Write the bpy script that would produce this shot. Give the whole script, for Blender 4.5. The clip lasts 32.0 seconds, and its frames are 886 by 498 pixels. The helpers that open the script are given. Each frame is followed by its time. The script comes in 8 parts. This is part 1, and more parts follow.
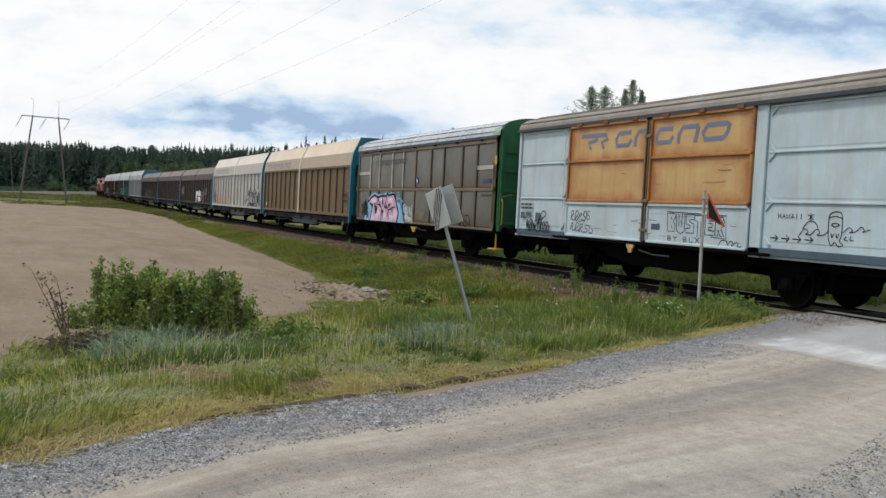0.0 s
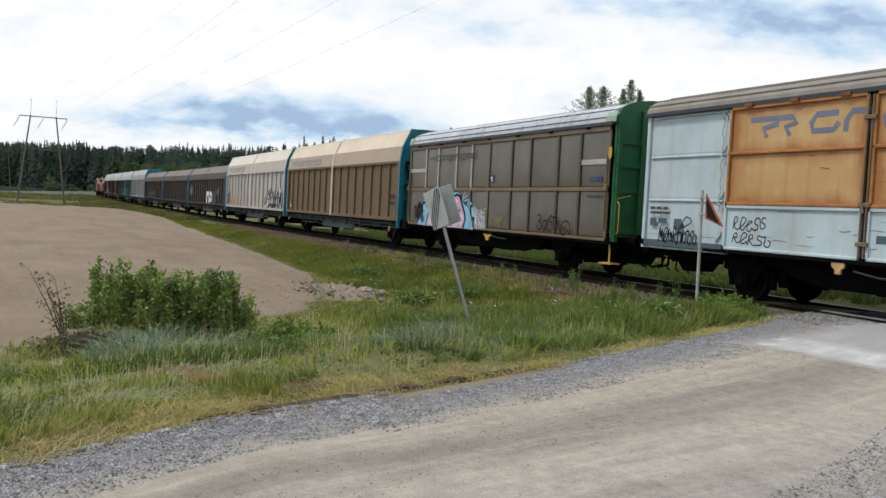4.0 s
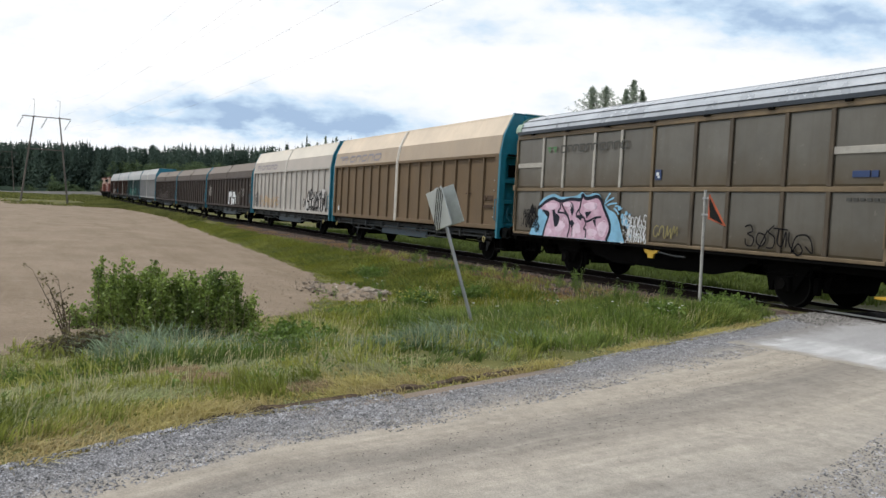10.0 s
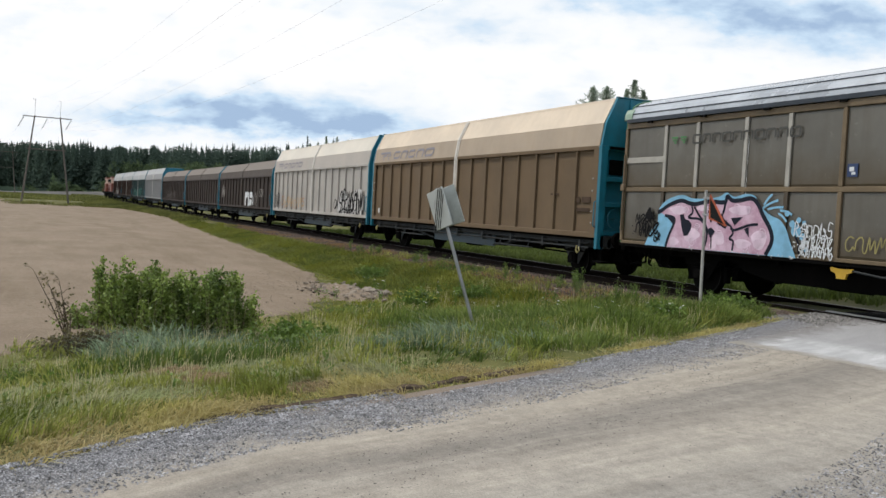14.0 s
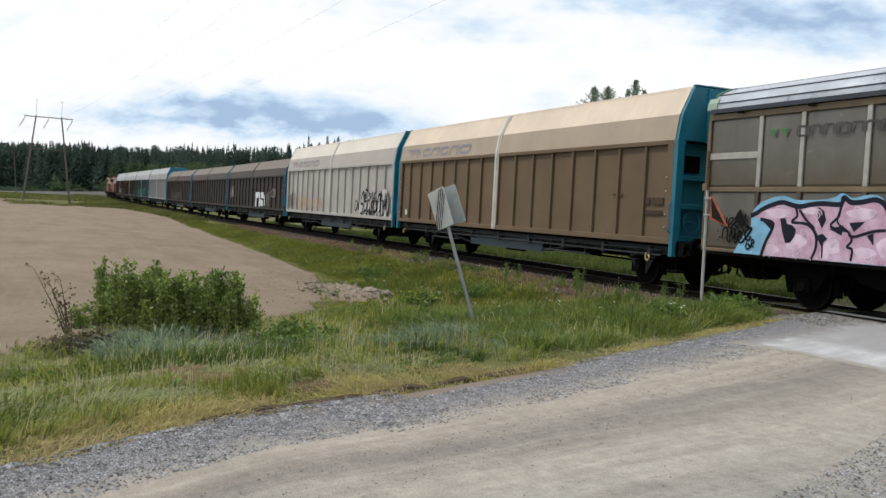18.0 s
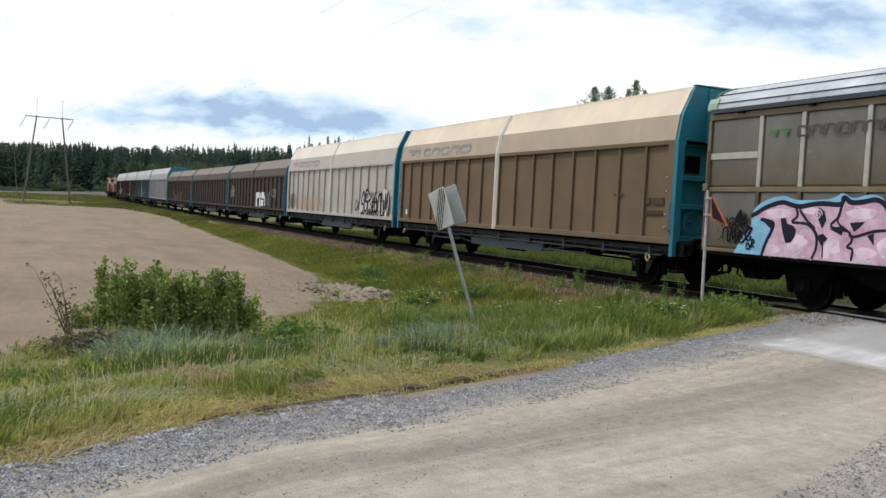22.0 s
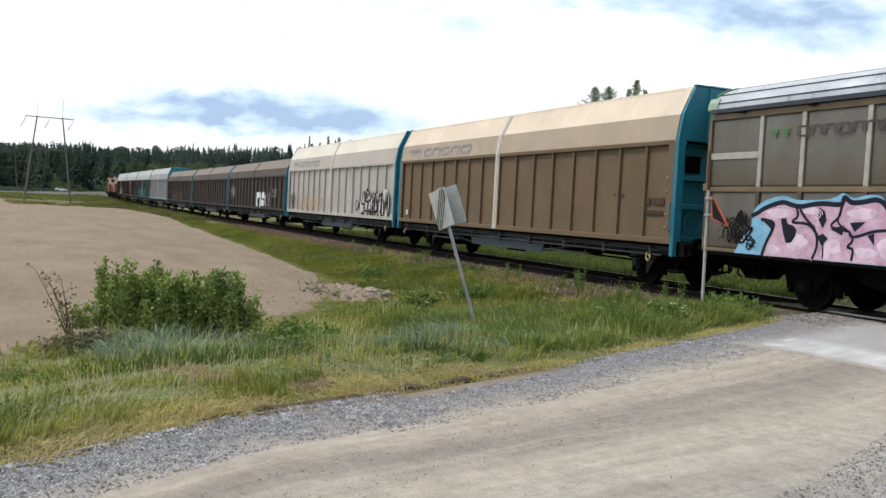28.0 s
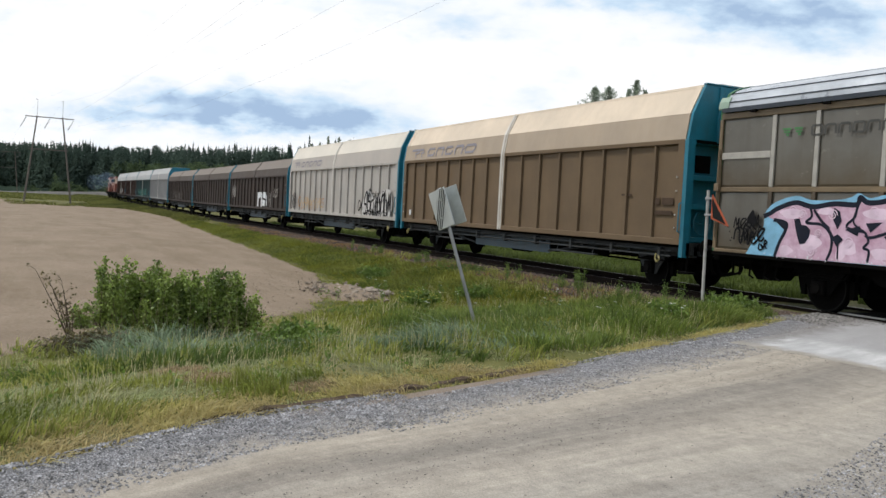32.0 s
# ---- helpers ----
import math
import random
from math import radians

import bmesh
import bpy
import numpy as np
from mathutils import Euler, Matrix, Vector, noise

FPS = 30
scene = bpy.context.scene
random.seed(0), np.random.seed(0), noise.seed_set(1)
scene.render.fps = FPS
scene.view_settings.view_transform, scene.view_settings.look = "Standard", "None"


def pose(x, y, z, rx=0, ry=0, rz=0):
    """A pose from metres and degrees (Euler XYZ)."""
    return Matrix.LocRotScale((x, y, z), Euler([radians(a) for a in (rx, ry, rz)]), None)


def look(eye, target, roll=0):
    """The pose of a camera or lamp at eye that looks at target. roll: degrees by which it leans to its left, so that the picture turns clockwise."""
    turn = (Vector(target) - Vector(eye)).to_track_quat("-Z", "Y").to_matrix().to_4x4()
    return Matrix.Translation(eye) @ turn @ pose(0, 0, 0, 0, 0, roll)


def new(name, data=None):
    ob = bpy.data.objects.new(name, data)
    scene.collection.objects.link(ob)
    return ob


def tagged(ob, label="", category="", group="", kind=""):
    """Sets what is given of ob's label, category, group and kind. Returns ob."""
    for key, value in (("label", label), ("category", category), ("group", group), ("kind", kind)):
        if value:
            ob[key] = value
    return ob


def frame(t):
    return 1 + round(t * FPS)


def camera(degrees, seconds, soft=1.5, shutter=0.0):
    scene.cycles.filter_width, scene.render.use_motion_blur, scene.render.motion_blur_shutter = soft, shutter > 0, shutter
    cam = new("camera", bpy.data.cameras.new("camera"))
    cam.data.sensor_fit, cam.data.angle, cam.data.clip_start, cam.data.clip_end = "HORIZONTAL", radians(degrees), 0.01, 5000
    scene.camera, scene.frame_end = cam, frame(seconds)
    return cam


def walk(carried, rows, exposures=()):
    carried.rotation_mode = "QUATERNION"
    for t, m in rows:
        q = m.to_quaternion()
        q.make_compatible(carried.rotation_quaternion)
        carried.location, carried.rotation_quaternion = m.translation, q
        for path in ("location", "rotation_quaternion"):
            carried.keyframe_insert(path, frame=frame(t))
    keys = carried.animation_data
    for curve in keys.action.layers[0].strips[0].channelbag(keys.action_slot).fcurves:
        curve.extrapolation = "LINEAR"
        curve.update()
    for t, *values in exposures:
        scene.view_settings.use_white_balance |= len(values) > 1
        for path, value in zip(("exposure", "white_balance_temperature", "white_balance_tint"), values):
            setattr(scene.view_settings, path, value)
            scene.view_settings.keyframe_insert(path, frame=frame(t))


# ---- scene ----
cam = camera(55.42, 32.0)
EYE = Vector((0.0, -13.865, 1.566))
YAW, PITCH, ROLL = 64.17, 2.579, 2.974
# small pans of a camera held in the hand: seconds, degrees to the right
SWAY = [(0, .18), (.5, .3), (1, .41), (1.5, .29), (2, .235), (2.5, .235), (3, .41), (3.5, .355), (4.5, .27), (5.5, .177), (6, .12),
        (6.5, .177), (7, .235), (7.5, .177), (8, .338), (8.5, .355), (9, .235), (9.5, .177), (10, .12), (10.5, .28), (11, .295),
        (11.5, .22), (12, .15), (12.5, .12), (13, .06), (13.5, 0), (14, .073), (14.5, .118), (15.5, .05), (16.5, 0), (21, 0),
        (22, -.03), (23.5, -.057), (32, -.057)]


def eye_pose(sway):
    a, b = radians(YAW - sway), radians(PITCH)
    way = Vector((-math.sin(a) * math.cos(b), math.cos(a) * math.cos(b), -math.sin(b)))
    return look(EYE, EYE + way * 10, ROLL)


# the picture brightens a little as the cloud thins towards the end
walk(cam, [(t, eye_pose(a)) for t, a in SWAY], [(0, -.10), (3, -.07), (6, -.01), (9, .02), (12, -.04), (18, -.02), (21, .05), (23, .10), (25, .17), (27.5, .21), (29.5, .12), (32, .0)])

# ---- light ----
SUN_EL, SUN_AZ = 60.0, 205.0   # degrees; azimuth clockwise from +y
sun = new("sun", bpy.data.lights.new("sun", "SUN"))
sun.data.energy, sun.data.angle, sun.data.color = 2.5, radians(8), (1, .95, .87)
sd = Vector((math.sin(radians(SUN_AZ)) * math.cos(radians(SUN_EL)), math.cos(radians(SUN_AZ)) * math.cos(radians(SUN_EL)), math.sin(radians(SUN_EL))))
sun.matrix_world = look(sd * 50, (0, 0, 0))

world = bpy.data.worlds.new("sky")
scene.world = world
world.use_nodes = True


def N(nt, kind, **sets):
    n = nt.nodes.new(kind)
    for k, v in sets.items():
        n.inputs[k].default_value = v
    return n


def ramp(nt, fac, stops):
    n = nt.nodes.new("ShaderNodeValToRGB")
    while len(n.color_ramp.elements) < len(stops):
        n.color_ramp.elements.new(.5)
    for e, (pos, c) in zip(n.color_ramp.elements, stops):
        e.position, e.color = pos, (*(c if isinstance(c, tuple) else (c, c, c)), 1)
    nt.links.new(fac, n.inputs[0])
    return n.outputs[0]


def mixc(nt, fac, a, b, mode="MIX"):
    n = nt.nodes.new("ShaderNodeMix")
    n.data_type, n.blend_type = "RGBA", mode
    for sock, v in ((n.inputs[0], fac), (n.inputs[6], a), (n.inputs[7], b)):
        if hasattr(v, "links"):
            nt.links.new(v, sock)
        else:
            sock.default_value = v if isinstance(v, (int, float)) else (*v, 1) if len(v) == 3 else v
    return n.outputs[2]


def cloud_colour(nt, density):
    return ramp(nt, density, [(0.0, (1.06, 1.06, 1.07)), (.22, (.92, .97, 1.02)), (.6, (.62, .785, .96)), (1.0, (.40, .545, .755))])


wn = world.node_tree
sky = N(wn, "ShaderNodeTexSky")
sky.sky_type, sky.sun_disc, sky.sun_elevation, sky.sun_rotation = "NISHITA", False, radians(SUN_EL), radians(SUN_AZ)
tc = N(wn, "ShaderNodeTexCoord")
mp = N(wn, "ShaderNodeMapping", Scale=(1.6, 1.6, 5.0))
wn.links.new(tc.outputs["Generated"], mp.inputs[0])
cn = N(wn, "ShaderNodeTexNoise", Scale=2.1, Detail=7.0, Roughness=.52, Distortion=.25)
wn.links.new(mp.outputs[0], cn.inputs["Vector"])
dens = ramp(wn, cn.outputs[0], [(.42, 0.0), (.75, 1.0)])
dim = mixc(wn, 1.0, sky.outputs[0], (.09, .09, .09), "MULTIPLY")
both = mixc(wn, .88, dim, cloud_colour(wn, dens))
bg = wn.nodes["Background"]
wn.links.new(both, bg.inputs[0])
bg.inputs[1].default_value = 1.0

# far cloud backdrop, three kilometres off, drifting slowly with the wind: middle and half size in km, weight
CLOUDS = [(-0.89, 0.333, 0.153, 0.039, 0.36), (-0.71, 0.323, 0.229, 0.049, 0.42), (-0.53, 0.312, 0.254, 0.055, 0.44), (-0.29, 0.304, 0.229, 0.045, 0.36), (-0.97, 0.255, 0.279, 0.025, 0.31),
          (-0.57, 0.268, 0.407, 0.025, 0.36), (-0.21, 0.283, 0.204, 0.022, 0.26), (-0.45, 0.366, 0.153, 0.033, 0.23), (-1.09, 0.277, 0.128, 0.016, 0.21), (-0.21, 0.427, 0.089, 0.020, 0.18),
          (0.17, 0.636, 0.165, 0.045, 0.52), (-0.19, 0.701, 0.229, 0.045, 0.32), (0.40, 0.391, 0.089, 0.028, 0.32), (0.53, 0.478, 0.064, 0.022, 0.24), (0.74, 0.754, 0.407, 0.039, 0.36),
          (1.08, 0.787, 0.508, 0.049, 0.48), (1.28, 0.717, 0.330, 0.049, 0.40), (1.44, 0.641, 0.279, 0.049, 0.40), (1.12, 0.689, 0.153, 0.028, 0.28), (1.50, 0.749, 0.204, 0.069, 0.40),
          (1.04, 0.635, 0.178, 0.022, 0.20), (-1.54, 0.575, 0.101, 0.022, 0.28), (-1.25, 0.200, 0.051, 0.008, 0.21),
          (-0.66, 0.272, 0.70, 0.052, 0.30), (-0.10, 0.258, 0.45, 0.035, 0.18), (1.15, 0.72, 0.60, 0.11, 0.16), (-0.55, 0.16, 1.3, 0.05, 0.10), (-0.30, 0.36, 0.40, 0.05, 0.12)]


def math_node(nt, op, a, b=0.0):
    n = nt.nodes.new("ShaderNodeMath")
    n.operation = op
    for k, v in enumerate((a, b)):
        if isinstance(v, (int, float)):
            n.inputs[k].default_value = v
        else:
            nt.links.new(v, n.inputs[k])
    return n.outputs[0]


def cloud_backdrop():
    m = bpy.data.materials.new("cloudy_sky")
    m.use_nodes = True
    m.cycles.emission_sampling = "NONE"
    nt = m.node_tree
    nt.nodes.remove(nt.nodes["Principled BSDF"])
    t = N(nt, "ShaderNodeTexCoord")
    km = N(nt, "ShaderNodeMapping", Scale=(.001, .001, .001))
    nt.links.new(t.outputs["Object"], km.inputs[0])
    st = N(nt, "ShaderNodeMapping", Scale=(1.0, 1.0, 2.4))
    nt.links.new(km.outputs[0], st.inputs[0])
    wob = N(nt, "ShaderNodeTexNoise", Scale=5.0, Detail=6.0, Roughness=.6)
    nt.links.new(st.outputs[0], wob.inputs["Vector"])
    off = nt.nodes.new("ShaderNodeVectorMath")
    off.operation = "MULTIPLY_ADD"
    nt.links.new(wob.outputs["Color"], off.inputs[0])
    off.inputs[1].default_value, off.inputs[2].default_value = (.34, 0, .14), (-.17, 0, -.07)
    pos = nt.nodes.new("ShaderNodeVectorMath")
    nt.links.new(km.outputs[0], pos.inputs[0])
    nt.links.new(off.outputs[0], pos.inputs[1])
    total = 0.0
    for x, z, rx, rz, wgt in CLOUDS:
        q = N(nt, "ShaderNodeMapping", Location=(-x / rx, 0, -z / rz), Scale=(1 / rx, 0, 1 / rz))
        nt.links.new(pos.outputs[0], q.inputs[0])
        d = nt.nodes.new("ShaderNodeVectorMath")
        d.operation = "DOT_PRODUCT"
        nt.links.new(q.outputs[0], d.inputs[0])
        nt.links.new(q.outputs[0], d.inputs[1])
        e = math_node(nt, "EXPONENT", math_node(nt, "MULTIPLY", d.outputs["Value"], -.8))
        total = math_node(nt, "ADD", math_node(nt, "MULTIPLY", e, wgt), total)
    fn = N(nt, "ShaderNodeTexNoise", Scale=6.0, Detail=6.0, Roughness=.5)
    nt.links.new(st.outputs[0], fn.inputs["Vector"])
    tex = ramp(nt, fn.outputs[0], [(.3, .45), (.7, 1.28)])
    thin = ramp(nt, wob.outputs[0], [(.5, 0.0), (.75, .22)])
    col = cloud_colour(nt, math_node(nt, "ADD", math_node(nt, "MULTIPLY", total, tex), thin))
    em = N(nt, "ShaderNodeEmission", Strength=1.0)
    nt.links.new(col, em.inputs[0])
    nt.links.new(em.outputs[0], nt.nodes["Material Output"].inputs[0])
    me = bpy.data.meshes.new("sky_backdrop")
    me.from_pydata([(-2600, 0, -60), (2600, 0, -60), (2600, 0, 1500), (-2600, 0, 1500)], [], [(0, 1, 2, 3)])
    me.materials.append(m)
    ob = new("sky_backdrop", me)
    a = radians(YAW)
    ob.matrix_basis = pose(EYE.x - 3000 * math.sin(a), EYE.y + 3000 * math.cos(a), 0, 0, 0, YAW)
    return tagged(ob, "bright white sky with drifting blue-grey clouds", "sky", kind="structure")


SKY_CARD = cloud_backdrop()

# ---- materials ----
MATS = {}


def mat(name, color, rough=.6, metal=0.0, var=.25, scale=3.0, fine=60.0, bump=.15, second=None, stain=0.0, stain_col=(.12, .09, .06), streak=0.0, island=0.0, rand=0.0, trans=0.0, space="Object", spec=.5):
    """A worn surface: base colour with coarse and fine variation, optional stains, streaks and relief."""
    if name in MATS:
        return MATS[name]
    m = bpy.data.materials.new(name)
    MATS[name] = m
    m.use_nodes = True
    nt = m.node_tree
    b = nt.nodes["Principled BSDF"]
    t = N(nt, "ShaderNodeTexCoord")
    src = t.outputs["Object"]
    if space == "World":
        src = N(nt, "ShaderNodeNewGeometry").outputs["Position"]
    n1 = N(nt, "ShaderNodeTexNoise", Scale=scale, Detail=5.0, Roughness=.6)
    n2 = N(nt, "ShaderNodeTexNoise", Scale=fine, Detail=3.0, Roughness=.7)
    nt.links.new(src, n1.inputs["Vector"])
    nt.links.new(src, n2.inputs["Vector"])
    dark = tuple(c * (1 - var) for c in color)
    light = second or tuple(min(1, c * (1 + var * .8)) for c in color)
    c = ramp(nt, n1.outputs[0], [(.32, dark), (.68, light)])
    g = ramp(nt, n2.outputs[0], [(.25, 1 - var * .7), (.75, 1.0 + 0.0)])
    c = mixc(nt, 1.0, c, g, "MULTIPLY")
    if stain:
        n3 = N(nt, "ShaderNodeTexNoise", Scale=scale * .6, Detail=8.0, Roughness=.72, Distortion=.6)
        nt.links.new(src, n3.inputs["Vector"])
        f = ramp(nt, n3.outputs[0], [(.62 - stain * .35, 0.0), (.80 - stain * .3, stain)])
        c = mixc(nt, f, c, stain_col)
    if streak:
        ms = N(nt, "ShaderNodeMapping", Scale=(2.6, 2.6, .28))
        nt.links.new(src, ms.inputs[0])
        n4 = N(nt, "ShaderNodeTexNoise", Scale=1.6, Detail=5.0, Roughness=.65)
        nt.links.new(ms.outputs[0], n4.inputs["Vector"])
        f = ramp(nt, n4.outputs[0], [(.45, 0.0), (.75, streak)])
        c = mixc(nt, f, c, stain_col)
    if island or rand:
        gi = N(nt, "ShaderNodeNewGeometry").outputs["Random Per Island"] if island else N(nt, "ShaderNodeObjectInfo").outputs["Random"]
        a = island or rand
        c = mixc(nt, 1.0, c, ramp(nt, gi, [(0.0, 1 - a), (1.0, 1.0)]), "MULTIPLY")
    nt.links.new(c, b.inputs["Base Color"])
    b.inputs["Metallic"].default_value = metal
    b.inputs["Specular IOR Level"].default_value = spec
    r = ramp(nt, n1.outputs[0], [(.3, max(0, rough - .12)), (.7, min(1, rough + .1))])
    nt.links.new(r, b.inputs["Roughness"])
    if bump:
        bu = N(nt, "ShaderNodeBump", Strength=bump, Distance=.02)
        nt.links.new(n2.outputs[0], bu.inputs["Height"])
        nt.links.new(bu.outputs[0], b.inputs["Normal"])
    if trans:
        tr = N(nt, "ShaderNodeBsdfTranslucent")
        nt.links.new(c, tr.inputs[0])
        mx = N(nt, "ShaderNodeMixShader", Fac=trans)
        nt.links.new(b.outputs[0], mx.inputs[1])
        nt.links.new(tr.outputs[0], mx.inputs[2])
        nt.links.new(mx.outputs[0], nt.nodes["Material Output"].inputs[0])
    return m


# ---- mesh helpers ----
def part(name, bm, material, parent=None, label="", smooth=False):
    me = bpy.data.meshes.new(name)
    bm.normal_update()
    bm.to_mesh(me)
    bm.free()
    if smooth:
        me.shade_smooth()
    me.materials.append(material)
    ob = new(name, me)
    ob.parent = parent
    if label:
        tagged(ob, label)
    return ob


def raw(name, verts, faces, material, parent=None, label=""):
    me = bpy.data.meshes.new(name)
    me.from_pydata(verts, [], faces)
    me.materials.append(material)
    ob = new(name, me)
    ob.parent = parent
    if label:
        tagged(ob, label)
    return ob


def share(ob, parent, m):
    """Another object on the same mesh, under parent at pose m."""
    o = new(ob.name.split(".")[0], ob.data)
    o.parent = parent
    o.matrix_basis = m
    return o


def box(bm, x0, x1, y0, y1, z0, z1, bev=0.0):
    vs = [bm.verts.new(v) for v in ((x0, y0, z0), (x1, y0, z0), (x1, y1, z0), (x0, y1, z0), (x0, y0, z1), (x1, y0, z1), (x1, y1, z1), (x0, y1, z1))]
    fs = [bm.faces.new([vs[i] for i in q]) for q in ((3, 2, 1, 0), (4, 5, 6, 7), (0, 1, 5, 4), (1, 2, 6, 5), (2, 3, 7, 6), (3, 0, 4, 7))]
    if bev:
        es = list({e for f in fs for e in f.edges})
        bmesh.ops.bevel(bm, geom=es, offset=bev, segments=1, affect="EDGES")
    return bm


def prism(bm, poly, a, b, axis="x"):
    """Extrude a closed polygon from a to b. axis x: polygon in (y, z); axis y: polygon in (x, z)."""
    f = (lambda u, v, w: (w, u, v)) if axis == "x" else (lambda u, v, w: (u, w, v))
    p = [bm.verts.new(f(u, v, a)) for u, v in poly]
    q = [bm.verts.new(f(u, v, b)) for u, v in poly]
    n = len(poly)
    fs = [bm.faces.new(p), bm.faces.new(q[::-1])]
    for i in range(n):
        fs.append(bm.faces.new((p[i], q[i], q[(i + 1) % n], p[(i + 1) % n])))
    bmesh.ops.recalc_face_normals(bm, faces=fs)
    return bm


def rod(bm, a, b, r, n=8, r2=None):
    a, b = Vector(a), Vector(b)
    d = (b - a).normalized()
    u = d.orthogonal().normalized()
    v = d.cross(u)
    r2 = r if r2 is None else r2
    A = [bm.verts.new(a + (u * math.cos(t) + v * math.sin(t)) * r) for t in (2 * math.pi * i / n for i in range(n))]
    B = [bm.verts.new(b + (u * math.cos(t) + v * math.sin(t)) * r2) for t in (2 * math.pi * i / n for i in range(n))]
    fs = [bm.faces.new(A[::-1]), bm.faces.new(B)]
    for i in range(n):
        fs.append(bm.faces.new((A[i], A[(i + 1) % n], B[(i + 1) % n], B[i])))
    return bm


def tube(bm, pts, r, n=6):
    for a, b in zip(pts, pts[1:]):
        rod(bm, a, b, r, n)
    return bm


def BM():
    return bmesh.new()


def empty(name, m=None):
    o = new(name)
    o.empty_display_size = .5
    if m is not None:
        o.matrix_basis = m
    return o


# ---- the lie of the land ----
EDGE = [(-40, 5.2), (-30, 1.2), (-22, -2.2), (-14, -5.39), (-12.56, -6.21), (-11.03, -6.7), (-8.65, -7.62), (-5.83, -8.89), (-2.38, -10.5), (0, -11.5), (12, -16.5), (40, -28)]


def lerp(tab, v):
    if v <= tab[0][0]:
        return tab[0][1]
    for (a, p), (b, q) in zip(tab, tab[1:]):
        if v <= b:
            return p + (q - p) * (v - a) / (b - a)
    return tab[-1][1]


def sstep(a, b, v):
    t = min(1, max(0, (v - a) / (b - a)))
    return t * t * (3 - 2 * t)


def edge_x(y):
    return lerp(EDGE, y)


def rise(x):
    s = max(0.0, -x - 62)
    return .0058 * (s * s / 60 if s < 30 else s - 15) if s < 115 else min(.95, .58 + .0033 * (s - 115))


def land(x, y):
    """Height of the ground without the road's crown, the rails' top being at 0 by the crossing."""
    w = edge_x(y) - x
    verge = -.07 - .50 * sstep(.8, 6.5, w) - .12 * sstep(6, 14, w)
    if w < 0:
        verge = -.05
    c = abs(y - .79)
    bank = -.2 - .5 * sstep(1.9, 6.0, c)
    z = max(verge, bank) + rise(x)
    if w > 1 and c > 3:
        z += .05 * noise.noise((x * .5, y * .5, 3.0)) * min(1, (w - 1) / 2) * (1 - sstep(15, 24, -x))
    return z

# ---- ground ----
M_SOIL = mat("soil_under_grass", (.085, .105, .032), .95, var=.4, scale=.9, fine=30, bump=.6, second=(.17, .165, .06), stain=.45, stain_col=(.15, .11, .07), space="World", spec=.1)
def field_material():
    """Dry harrowed soil: pale crust, browner damp patches, tine streaks across and fine crumbs."""
    m = bpy.data.materials.new("harrowed_field")
    m.use_nodes = True
    nt = m.node_tree
    b = nt.nodes["Principled BSDF"]
    b.inputs["Roughness"].default_value = .95
    b.inputs["Specular IOR Level"].default_value = .15
    pos = N(nt, "ShaderNodeNewGeometry").outputs["Position"]

    def tex(scale, stretch=(1, 1, 1), detail=5.0, rough=.6):
        turn = N(nt, "ShaderNodeMapping", Rotation=(0, 0, radians(-64)), Scale=stretch)
        nt.links.new(pos, turn.inputs[0])
        n = N(nt, "ShaderNodeTexNoise", Scale=scale, Detail=detail, Roughness=rough)
        nt.links.new(turn.outputs[0], n.inputs["Vector"])
        return n.outputs[0]
    c = ramp(nt, tex(.35), [(.35, (.200, .155, .113)), (.65, (.250, .198, .149))])
    c = mixc(nt, ramp(nt, tex(.55, (.22, 1.4, 1)), [(.48, 0.0), (.66, .55)]), c, (.166, .126, .086))
    c = mixc(nt, ramp(nt, tex(2.6, (.18, 1.3, 1)), [(.5, 0.0), (.7, .4)]), c, (.270, .224, .170))
    crumbs = tex(16.0, detail=6.0, rough=.72)
    c = mixc(nt, 1.0, c, ramp(nt, crumbs, [(.3, .74), (.62, 1.07)]), "MULTIPLY")
    c = mixc(nt, ramp(nt, tex(5.0, detail=7.0, rough=.75), [(.62, 0.0), (.68, .55)]), c, (.105, .075, .052))
    nt.links.new(c, b.inputs["Base Color"])
    bu = N(nt, "ShaderNodeBump", Strength=.9, Distance=.03)
    nt.links.new(crumbs, bu.inputs["Height"])
    nt.links.new(bu.outputs[0], b.inputs["Normal"])
    return m


M_FIELD = field_material()


